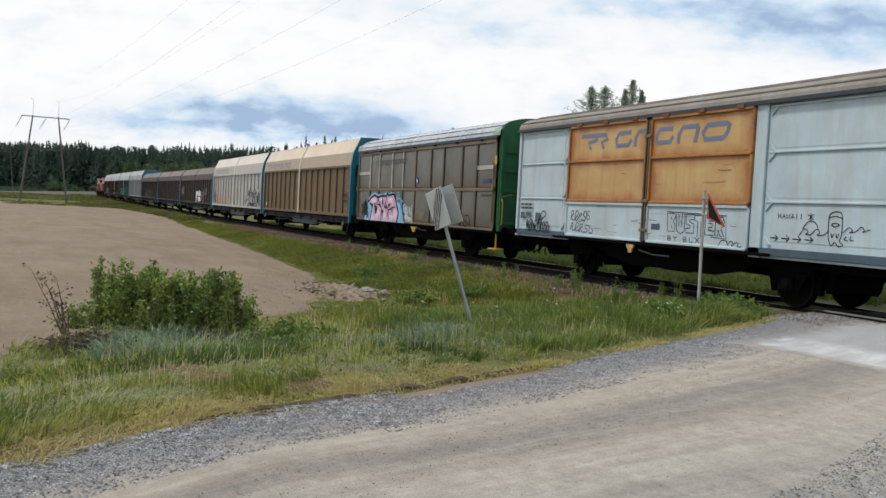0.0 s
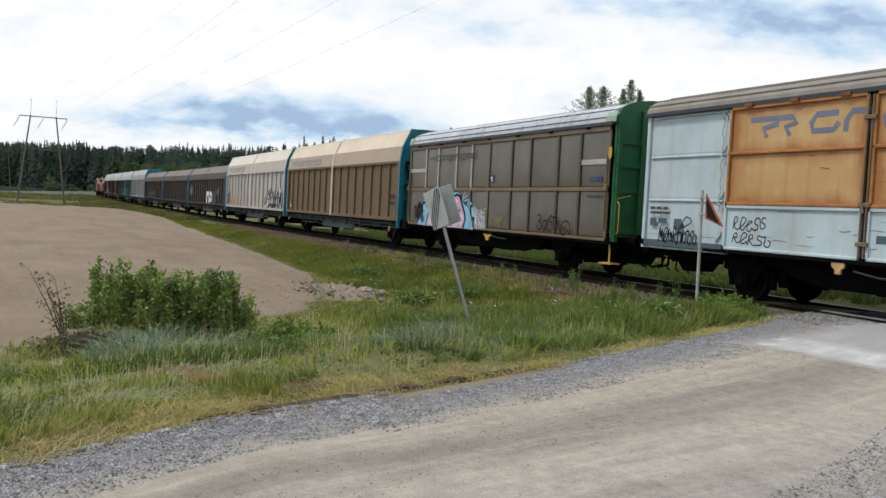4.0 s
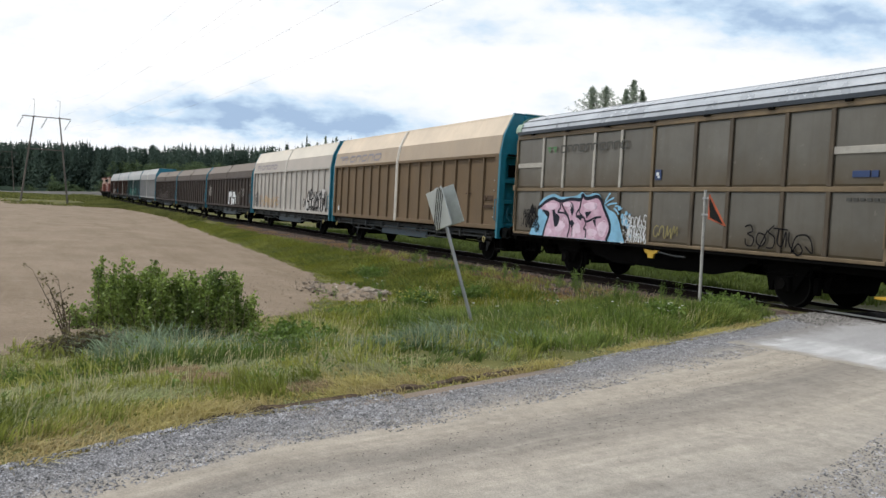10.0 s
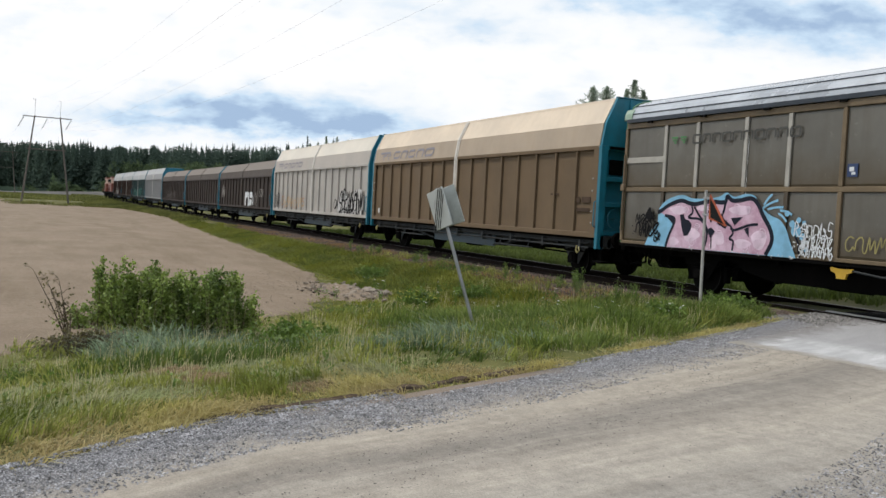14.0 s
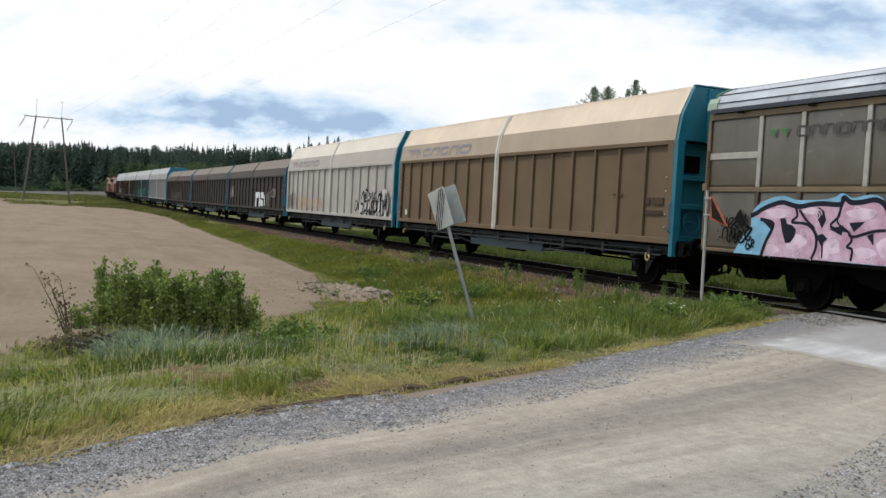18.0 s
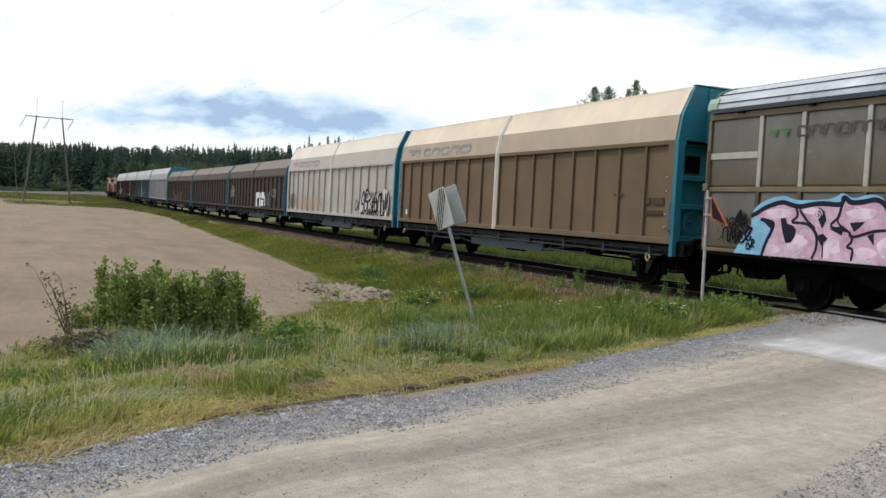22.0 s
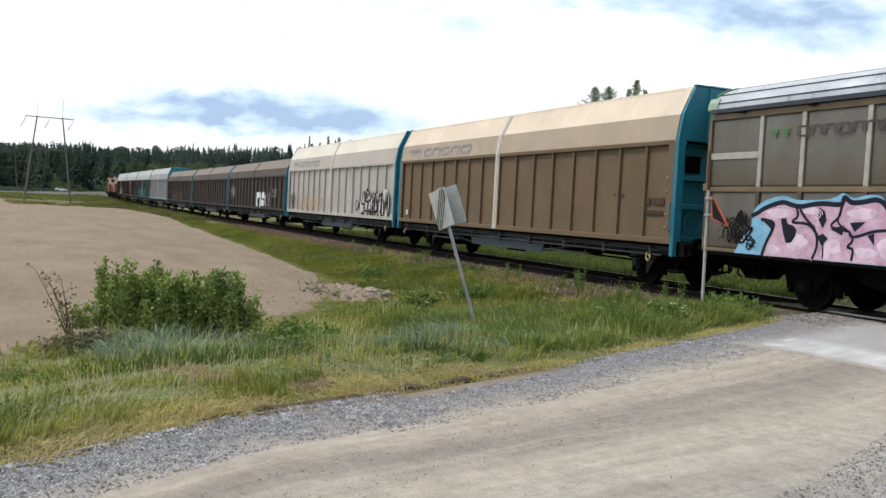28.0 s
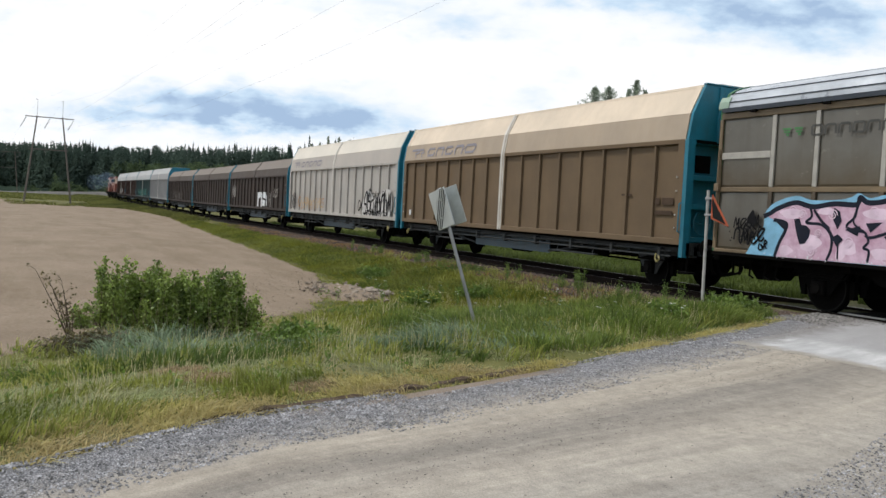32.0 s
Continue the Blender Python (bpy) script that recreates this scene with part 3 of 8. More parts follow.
def crossing_spots(n, seed):
    rnd = random.Random(seed)
    out = []
    while len(out) < n:
        x, y = rnd.uniform(-12.9, -9.6), rnd.uniform(-2.0, -.42)
        if x > -12.3 - .5 * (y + .42) + .5 * noise.noise((x * 2, y * 2, 4)) or y > -.9 + .3 * noise.noise((x * 3, y, 8)):
            out.append((x, y))
    return out


pebbles("crossing_gravel", "pale crushed stone between the road end and the rails", mat("pale_crushed_stone", (.20, .19, .18), .9, var=.3, scale=9, bump=.2, island=.75, second=(.46, .44, .42), space="World"), crossing_spots(5200, 41), 42, .012, .028,
        lambda x, y: max(bank_z(x, y), land(x, y)) if x < edge_x(y) else road_z(x, y))


def bed_spots(n, seed):
    rnd = random.Random(seed)
    return [(-11.6 - 46 * rnd.random() ** 1.5, CENTRE + rnd.uniform(-1.36, 1.4)) for _ in range(n)]


# stones coloured dark for the shade under the wagons as well as for oil
pebbles("bed_stones", "oily ballast stones between the sleepers, train shade in their colour", mat("oily_ballast_piece", (.015, .012, .0105), .92, var=.4, scale=7, island=.7, second=(.034, .027, .023), space="World", spec=.08), bed_spots(9000, 17), 14, .02, .045,
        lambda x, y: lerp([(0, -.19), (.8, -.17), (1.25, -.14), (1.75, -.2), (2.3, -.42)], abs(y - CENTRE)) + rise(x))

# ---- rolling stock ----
# underframe and wheels near black: shade beneath the wagons is in their colour
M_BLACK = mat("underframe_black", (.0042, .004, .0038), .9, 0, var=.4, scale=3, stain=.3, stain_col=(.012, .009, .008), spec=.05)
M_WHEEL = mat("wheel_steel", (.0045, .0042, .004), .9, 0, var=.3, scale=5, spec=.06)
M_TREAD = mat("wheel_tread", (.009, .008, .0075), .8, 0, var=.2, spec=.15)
M_GREYUF = mat("underframe_grey_blue", (.033, .040, .044), .7, 0, var=.4, scale=2, stain=.5, stain_col=(.05, .042, .036), spec=.2)
M_TEAL = mat("teal_paint", (.006, .17, .255), .5, var=.2, scale=2, stain=.25, stain_col=(.03, .07, .08), streak=.3)
M_GREEN = mat("green_paint", (.008, .105, .03), .5, var=.25, scale=2, stain=.3, stain_col=(.02, .05, .02), streak=.3)
M_CAP = mat("pale_green_cap", (.27, .37, .29), .5, var=.15)
M_YELLOW = mat("yellow_paint", (.50, .31, .03), .5, var=.2)
def panel_material():
    """Dull aluminium sheet under a film of brake dust, browner where dirt has settled along its lower edge."""
    m = bpy.data.materials.new("grimy_aluminium_panel")
    m.use_nodes = True
    nt = m.node_tree
    b = nt.nodes["Principled BSDF"]
    b.inputs["Metallic"].default_value = .45
    t = N(nt, "ShaderNodeTexCoord")

    def tex(scale, stretch=(1, 1, 1), detail=5.0):
        mp = N(nt, "ShaderNodeMapping", Scale=stretch)
        nt.links.new(t.outputs["Object"], mp.inputs[0])
        n = N(nt, "ShaderNodeTexNoise", Scale=scale, Detail=detail, Roughness=.62)
        nt.links.new(mp.outputs[0], n.inputs["Vector"])
        return n.outputs[0]
    c = ramp(nt, tex(.9), [(.34, (.143, .135, .118)), (.66, (.182, .173, .152))])
    c = mixc(nt, ramp(nt, tex(1.5, (2.8, 2.8, .25)), [(.46, 0.0), (.74, .4)]), c, (.118, .102, .077))
    sep = N(nt, "ShaderNodeSeparateXYZ")
    nt.links.new(t.outputs["Generated"], sep.inputs[0])
    low = math_node(nt, "ADD", sep.outputs[2], math_node(nt, "MULTIPLY", math_node(nt, "SUBTRACT", tex(2.2), .5), .45))
    c = mixc(nt, ramp(nt, low, [(0.0, .9), (.14, .6), (.50, .0)]), c, (.108, .083, .052))
    c = mixc(nt, ramp(nt, tex(7.0, (1, 1, 1), 8.0), [(.64, 0.0), (.72, .4)]), c, (.30, .285, .25))
    c = mixc(nt, 1.0, c, ramp(nt, tex(70.0), [(.3, .9), (.7, 1.0)]), "MULTIPLY")
    c = mixc(nt, 1.0, c, ramp(nt, N(nt, "ShaderNodeObjectInfo").outputs["Random"], [(0.0, .86), (1.0, 1.0)]), "MULTIPLY")
    nt.links.new(c, b.inputs["Base Color"])
    nt.links.new(ramp(nt, tex(1.3), [(.3, .28), (.7, .46)]), b.inputs["Roughness"])
    bu = N(nt, "ShaderNodeBump", Strength=.12, Distance=.03)
    nt.links.new(tex(1.1, (1, 1, 1), 2.0), bu.inputs["Height"])
    nt.links.new(bu.outputs[0], b.inputs["Normal"])
    return m


M_PANEL = panel_material()
M_FRAME = mat("grimy_brown_frame", (.175, .128, .076), .55, .15, var=.25, scale=2, stain=.3, stain_col=(.08, .06, .04))
M_POSTD = mat("dark_grimy_post", (.088, .067, .045), .6, .1, var=.3, scale=2, stain=.3, stain_col=(.05, .04, .03))
M_FRAMEL = mat("bare_aluminium_bar", (.42, .40, .36), .45, .4, var=.2, scale=3)
M_ROOFG = mat("grey_roof_sheet", (.47, .50, .54), .32, .3, var=.2, scale=1, streak=.2, stain_col=(.1, .1, .1))
M_ROOFD = mat("dark_roof_strip", (.035, .045, .06), .5, .2)
M_ROOFB = mat("weathered_brown_roof", (.25, .232, .205), .7, .1, var=.25, scale=1.2, streak=.5, stain_col=(.16, .11, .07))
M_WHITE = mat("dirty_white_paint", (.45, .55, .60), .55, var=.12, scale=1.2, stain=.25, stain_col=(.36, .31, .25), streak=.42)
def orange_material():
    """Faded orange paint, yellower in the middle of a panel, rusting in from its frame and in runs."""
    m = bpy.data.materials.new("rusty_orange_paint")
    m.use_nodes = True
    nt = m.node_tree
    b = nt.nodes["Principled BSDF"]
    b.inputs["Roughness"].default_value = .55
    t = N(nt, "ShaderNodeTexCoord")

    def tex(scale, stretch=(1, 1, 1), detail=6.0):
        mp = N(nt, "ShaderNodeMapping", Scale=stretch)
        nt.links.new(t.outputs["Object"], mp.inputs[0])
        n = N(nt, "ShaderNodeTexNoise", Scale=scale, Detail=detail, Roughness=.62)
        nt.links.new(mp.outputs[0], n.inputs["Vector"])
        return n.outputs[0]
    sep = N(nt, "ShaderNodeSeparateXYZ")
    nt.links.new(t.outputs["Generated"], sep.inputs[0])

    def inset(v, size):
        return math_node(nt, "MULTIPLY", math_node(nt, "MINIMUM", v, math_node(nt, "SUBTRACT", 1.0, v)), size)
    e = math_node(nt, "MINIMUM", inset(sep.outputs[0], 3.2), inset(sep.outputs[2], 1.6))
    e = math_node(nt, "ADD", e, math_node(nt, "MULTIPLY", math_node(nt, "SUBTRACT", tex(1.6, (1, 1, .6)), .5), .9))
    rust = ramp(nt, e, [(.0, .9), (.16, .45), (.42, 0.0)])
    c = ramp(nt, tex(.8), [(.34, (.48, .285, .105)), (.66, (.56, .385, .175))])
    run = ramp(nt, tex(1.4, (3.5, 3.5, .3)), [(.50, 0.0), (.74, .5)])
    c = mixc(nt, run, c, (.40, .17, .05))
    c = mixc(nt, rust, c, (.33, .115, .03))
    c = mixc(nt, 1.0, c, ramp(nt, tex(40.0), [(.3, .88), (.7, 1.0)]), "MULTIPLY")
    nt.links.new(c, b.inputs["Base Color"])
    bu = N(nt, "ShaderNodeBump", Strength=.12, Distance=.02)
    nt.links.new(tex(9.0), bu.inputs["Height"])
    nt.links.new(bu.outputs[0], b.inputs["Normal"])
    return m


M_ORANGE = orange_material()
M_ORANGEF = mat("rusty_orange_frame", (.40, .165, .04), .65, var=.3, scale=2.5, stain=.5, stain_col=(.17, .07, .03))
M_RUST = mat("rust", (.20, .075, .03), .8, var=.4, scale=6)
M_BLUEGREY = mat("blue_grey_sill", (.06, .095, .125), .6, var=.25, stain=.3, stain_col=(.1, .08, .06))
M_INK = mat("black_spray", (.008, .008, .010), .7, var=.2, bump=0, spec=.12)
M_NAVY = mat("blue_black_spray", (.010, .013, .026), .6, var=.3, scale=5, bump=0, spec=.2)
M_PINK = mat("pink_spray", (.58, .325, .45), .6, var=.22, scale=4, bump=0, second=(.68, .49, .62))
M_PINKL = mat("pale_pink_spray", (.74, .58, .70), .6, var=.14, bump=0)
M_SKY = mat("light_blue_spray", (.21, .46, .66), .6, var=.2, scale=3, bump=0)
M_WHITEINK = mat("white_spray", (.66, .69, .72), .6, var=.15, bump=0)
M_YELINK = mat("faded_yellow_spray", (.30, .26, .09), .6, var=.3, bump=0)
M_LOGOBLUE = mat("blue_grey_lettering", (.15, .18, .27), .55, var=.2, bump=0)
M_LOGOGREEN = mat("green_lettering", (.06, .20, .07), .55, var=.2, bump=0)
M_LOGODARK = mat("dark_lettering", (.055, .055, .05), .55, var=.3, bump=0)
M_SCUFF = mat("scraped_metal", (.16, .14, .12), .7, var=.3, bump=0)
M_BLUEPLATE = mat("blue_plate", (.02, .045, .13), .5, var=.15, bump=0)

WR = .46


def ribbon(bm, pts, w, y, closed=False):
    """A flat painted stroke through (x, z) points on a side wall at depth y."""
    P = [Vector((a, b)) for a, b in pts]
    if closed:
        P.append(P[0])
    rows = []
    for i, q in enumerate(P):
        a = P[max(0, i - 1)] if not closed or i else P[-2]
        b = P[min(len(P) - 1, i + 1)] if not closed or i < len(P) - 1 else P[1]
        d = (b - a)
        d = d.normalized() if d.length > 1e-6 else Vector((1, 0))
        n = Vector((-d.y, d.x)) * w / 2
        rows.append((bm.verts.new((q.x - n.x, y, q.y - n.y)), bm.verts.new((q.x + n.x, y, q.y + n.y))))
    for (a, b), (c, d) in zip(rows, rows[1:]):
        bm.faces.new((a, c, d, b))


def curve(pts, n=6, closed=False):
    """A smooth line through points."""
    P = [Vector(p) for p in pts]
    out = []
    m = len(P)
    for i in range(m if closed else m - 1):
        p0, p1, p2, p3 = (P[(i + k) % m] if closed else P[min(max(i + k, 0), m - 1)] for k in (-1, 0, 1, 2))
        for j in range(n):
            t = j / n
            out.append(.5 * ((2 * p1) + (p2 - p0) * t + (2 * p0 - 5 * p1 + 4 * p2 - p3) * t * t + (3 * p1 - p0 - 3 * p2 + p3) * t ** 3))
    if not closed:
        out.append(P[-1])
    return [tuple(v) for v in out]


def patch(bm, pts, y):
    """A flat painted shape with an outline of (x, z) points."""
    f = bm.faces.new([bm.verts.new((a, y, b)) for a, b in pts])
    f.normal_update()
    bmesh.ops.triangulate(bm, faces=bm.faces[:])


GLYPHS = [[(0, 0), (.1, .9), (.5, 1), (.6, .6), (.2, .5), (.8, 0)], [(0, 0), (.2, 1), (.5, .2), (.8, 1), (1, 0)], [(.1, .1), (.7, .1), (.8, .5), (.2, .6), (.3, .95), (.9, 1)],
          [(0, 0), (.05, .7), (.4, .9), (.8, .7), (.9, 0)], [(.9, .9), (.4, 1), (.05, .6), (.2, .1), (.7, 0), (.95, .3)], [(.1, 1), (.15, .1), (.8, 0), (.9, .5), (.5, .6)]]


def scribble(bm, x0, x1, z0, z1, y, w, n, seed):
    """An unreadable handwritten tag: one running line through loose loops and hooks."""
    r = random.Random(seed)
    k = max(2, int(n))
    step = (x1 - x0) / k
    h = z1 - z0
    pts = []
    for i in range(k):
        a = x0 + i * step
        g = r.choice(GLYPHS)
        b = r.uniform(-.12, .12)
        for u, v in g:
            pts.append((a + step * (.05 + .85 * u) + .12 * step * v + r.uniform(-.04, .04) * step, z0 + h * (b + v * r.uniform(.75, 1.0) + .06)))
    ribbon(bm, curve(pts, 4), w, y)


def wheelset(parent, x):
    """An axle with two wheels, with its own turning origin."""
    bm = BM()
    rod(bm, (0, -.95, 0), (0, .95, 0), .075, 10)
    for s in (-1, 1):
        ya, yb = s * .725, s * .865
        rod(bm, (0, ya, 0), (0, s * .755, 0), WR + .028, 28)
        rod(bm, (0, s * .755, 0), (0, yb, 0), WR, 28)
        rod(bm, (0, yb, 0), (0, yb + s * .02, 0), WR - .07, 24, .17)
        rod(bm, (0, yb, 0), (0, yb + s * .07, 0), .15, 14)
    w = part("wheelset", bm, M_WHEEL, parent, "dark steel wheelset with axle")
    w.location = (x, 0, WR)
    for s in (-1, 1):
        bm = BM()
        n = 28
        ring = []
        for i in range(n):
            t = 2 * math.pi * i / n
            c, q = math.cos(t), math.sin(t)
            ring.append([bm.verts.new((c * rr, s * .8675, q * rr)) for rr in (WR - .035, WR - .004)])
        for i in range(n):
            a, b = ring[i], ring[(i + 1) % n]
            bm.faces.new((a[0], a[1], b[1], b[0]))
        part("wheel_rim", bm, M_TREAD, w, "worn rim, near black like the wheel")
    w["radius"] = WR
    return w


def running_gear(root, L, off, uf, buf=.22):
    """Underframe, axle guards, springs, buffers, brake gear and wheelsets of a two-axle wagon. Returns the wheelsets.
    off: how far the axles stand in from the ends, one number or (left, right)."""
    offs = off if isinstance(off, tuple) else (off, off)
    axles = (-L / 2 + offs[0], L / 2 - offs[1])
    off = max(offs)
    ws = [wheelset(root, x) for x in axles]
    bm = BM()
    for s in (-1, 1):
        box(bm, -L / 2, L / 2, s * 1.0 - .05, s * 1.0 + .05, .78, 1.04)
    for i in range(9):
        x = -L / 2 + .15 + (L - .3) * i / 8
        box(bm, x - .06, x + .06, -1.2, 1.2, .82, 1.0)
    for s in (-1, 1):
        box(bm, s * (L / 2 - .08) - .08, s * (L / 2 - .08) + .08, -1.3, 1.3, .82, 1.12)
    part("underframe", bm, uf, root, "dark grimy steel underframe, underside shade in its colour")
    for s in (-1, 1):
        for q in (-1, 1):
            x = axles[s > 0]
            y = q * 1.0
            bm = BM()
            prism(bm, [(x - .55, .80), (x - .20, .30), (x - .14, .30), (x - .14, .62), (x + .14, .62), (x + .14, .30), (x + .20, .30), (x + .55, .80)], y - .03, y + .0, "y")
            part("axle_guard", bm, uf, root)
            bm = BM()
            box(bm, x - .15, x + .15, y - .14, y + .1, WR - .14, WR + .15, .02)
            rod(bm, (x, y + q * .10, WR), (x, y + q * .18, WR), .10, 12)
            part("axle_box", bm, M_BLACK, root)
            bm = BM()
            for k in range(5):
                h = .52 - k * .09
                box(bm, x - h, x + h, y - .05, y + .05, .63 + .022 * k, .65 + .022 * k)
            for e in (-1, 1):
                rod(bm, (x + e * .52, y, .64), (x + e * .60, y, .84), .02, 6)
            part("leaf_spring", bm, M_BLACK, root)
    for s in (-1, 1):
        for q in (-1, 1):
            bm = BM()
            x = s * L / 2
            rod(bm, (x, q * .9, 1.02), (x + s * buf, q * .9, 1.02), .085, 12)
            rod(bm, (x + s * buf, q * .9, 1.02), (x + s * (buf + .035), q * .9, 1.02), .21, 18)
            part("buffer", bm, M_BLACK, root, "round dark steel buffer")
        bm = BM()
        x = s * L / 2
        tube(bm, [(x, 0, .98), (x + s * (buf - .06), 0, .96), (x + s * (buf - .02), 0, .88), (x + s * (buf - .08), 0, .82)], .035)
        part("draw_hook", bm, M_BLACK, root)
        bm = BM()
        tube(bm, [(x, .3, .9), (x + s * .14, .3, .75), (x + s * .16, .3, .55), (x + s * .08, .3, .42)], .025)
        part("brake_hose", bm, M_BLACK, root)
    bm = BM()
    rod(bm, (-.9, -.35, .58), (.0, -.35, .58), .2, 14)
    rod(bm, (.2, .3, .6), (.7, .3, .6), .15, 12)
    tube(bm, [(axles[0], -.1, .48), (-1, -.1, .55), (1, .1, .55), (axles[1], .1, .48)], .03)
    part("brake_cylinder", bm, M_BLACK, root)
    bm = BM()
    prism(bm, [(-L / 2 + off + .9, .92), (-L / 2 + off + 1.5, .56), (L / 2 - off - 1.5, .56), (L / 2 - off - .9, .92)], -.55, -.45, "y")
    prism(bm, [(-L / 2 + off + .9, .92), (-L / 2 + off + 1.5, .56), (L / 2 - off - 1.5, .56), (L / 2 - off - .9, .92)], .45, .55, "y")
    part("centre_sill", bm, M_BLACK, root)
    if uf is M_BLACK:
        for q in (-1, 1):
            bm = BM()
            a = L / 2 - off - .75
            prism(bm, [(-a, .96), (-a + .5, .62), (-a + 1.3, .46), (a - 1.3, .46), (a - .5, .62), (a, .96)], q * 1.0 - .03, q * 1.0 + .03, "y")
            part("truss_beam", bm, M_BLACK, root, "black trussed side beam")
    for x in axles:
        # plain black box added to darken the space between the wheels, with brake rods
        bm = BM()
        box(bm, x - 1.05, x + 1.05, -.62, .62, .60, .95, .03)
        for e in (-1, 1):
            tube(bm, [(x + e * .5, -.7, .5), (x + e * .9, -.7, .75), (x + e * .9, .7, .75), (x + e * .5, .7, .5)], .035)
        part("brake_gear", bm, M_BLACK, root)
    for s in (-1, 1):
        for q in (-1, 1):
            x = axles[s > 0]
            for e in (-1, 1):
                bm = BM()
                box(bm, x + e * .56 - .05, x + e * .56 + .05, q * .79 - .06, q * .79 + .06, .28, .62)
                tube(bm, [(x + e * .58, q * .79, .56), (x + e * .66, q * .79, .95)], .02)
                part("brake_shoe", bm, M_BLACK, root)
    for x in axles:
        # brake triangle, hangers and slack adjuster, black to fill the dark space round each axle
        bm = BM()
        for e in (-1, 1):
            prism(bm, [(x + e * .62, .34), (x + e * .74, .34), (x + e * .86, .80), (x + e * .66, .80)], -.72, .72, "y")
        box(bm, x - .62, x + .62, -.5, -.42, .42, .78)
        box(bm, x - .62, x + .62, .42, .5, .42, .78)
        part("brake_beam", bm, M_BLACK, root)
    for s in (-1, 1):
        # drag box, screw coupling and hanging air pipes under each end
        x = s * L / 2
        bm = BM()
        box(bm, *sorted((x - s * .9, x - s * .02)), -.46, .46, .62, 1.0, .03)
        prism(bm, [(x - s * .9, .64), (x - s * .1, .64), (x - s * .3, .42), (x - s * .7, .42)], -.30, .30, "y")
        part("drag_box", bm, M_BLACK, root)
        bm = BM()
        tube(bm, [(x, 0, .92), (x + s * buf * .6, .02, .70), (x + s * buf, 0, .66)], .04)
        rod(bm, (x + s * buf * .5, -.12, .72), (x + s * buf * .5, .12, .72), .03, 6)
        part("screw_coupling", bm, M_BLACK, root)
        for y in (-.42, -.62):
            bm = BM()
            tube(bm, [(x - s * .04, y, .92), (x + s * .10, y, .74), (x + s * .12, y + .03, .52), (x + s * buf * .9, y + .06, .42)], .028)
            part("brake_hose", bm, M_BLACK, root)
    return ws


def blocks(bm, x, z, w, h, pieces, y, lean=.12):
    """A row of leaning plain bars in place of a brand's lettering."""
    for a, b, c, d in pieces:
        q = [(x + w * a + h * lean * c, z + h * c), (x + w * b + h * lean * c, z + h * c), (x + w * b + h * lean * d, z + h * d), (x + w * a + h * lean * d, z + h * d)]
        bm.faces.new([bm.verts.new((u, y, v)) for u, v in q])


def ring_shape(bm, cx, cz, rx, rz, t, y, lean=.15, a0=0.0, a1=360.0):
    pts = [(cx + rx * math.cos(radians(a)) + lean * rz * math.sin(radians(a)), cz + rz * math.sin(radians(a))) for a in np.linspace(a0, a1, 22)]
    ribbon(bm, pts, t, y)


def cargo_mark(name, parent, material, x, z, w, h, y, label):
    """A company mark as plain leaning shapes: two wedges and a row of rounded links."""
    bm = BM()
    t = h * .26
    u = w / 7.0
    for k, (a, b) in enumerate(((0, .95), (.75, 1.55))):
        ribbon(bm, [(x + a * u, z + h - t / 2), (x + b * u - k * .15 * u, z + h - t / 2), (x + b * u, z + h * .6), (x + (a + .45) * u, z + h * .42), (x + (a + .6) * u, z)], t, y - k * .001)
    for i, wd in enumerate((.95, .95, .9, 1.0, 1.15)):
        a = x + (1.95 + i * 1.02) * u
        g = wd * u * .88
        l = h * .22
        pts = [(a + g, z + h - t / 2), (a + l + .1 * g, z + h - t / 2), (a + l * .45, z + h * .5), (a + .12 * g, z + t / 2), (a + g * .85, z + t / 2), (a + g + l * .2, z + h * .45)]
        if i == 4:
            pts.append((a + g + l * .6, z + h * .8))
            ribbon(bm, pts, t, y, True)
        else:
            ribbon(bm, pts if i % 2 == 0 else pts[:3] + [(a + .05 * g, z)], t, y)
            if i % 2:
                ribbon(bm, [(a + g, z + h - t / 2), (a + g * .85, z)], t, y - .001)
    return part(name, bm, material, parent, label)


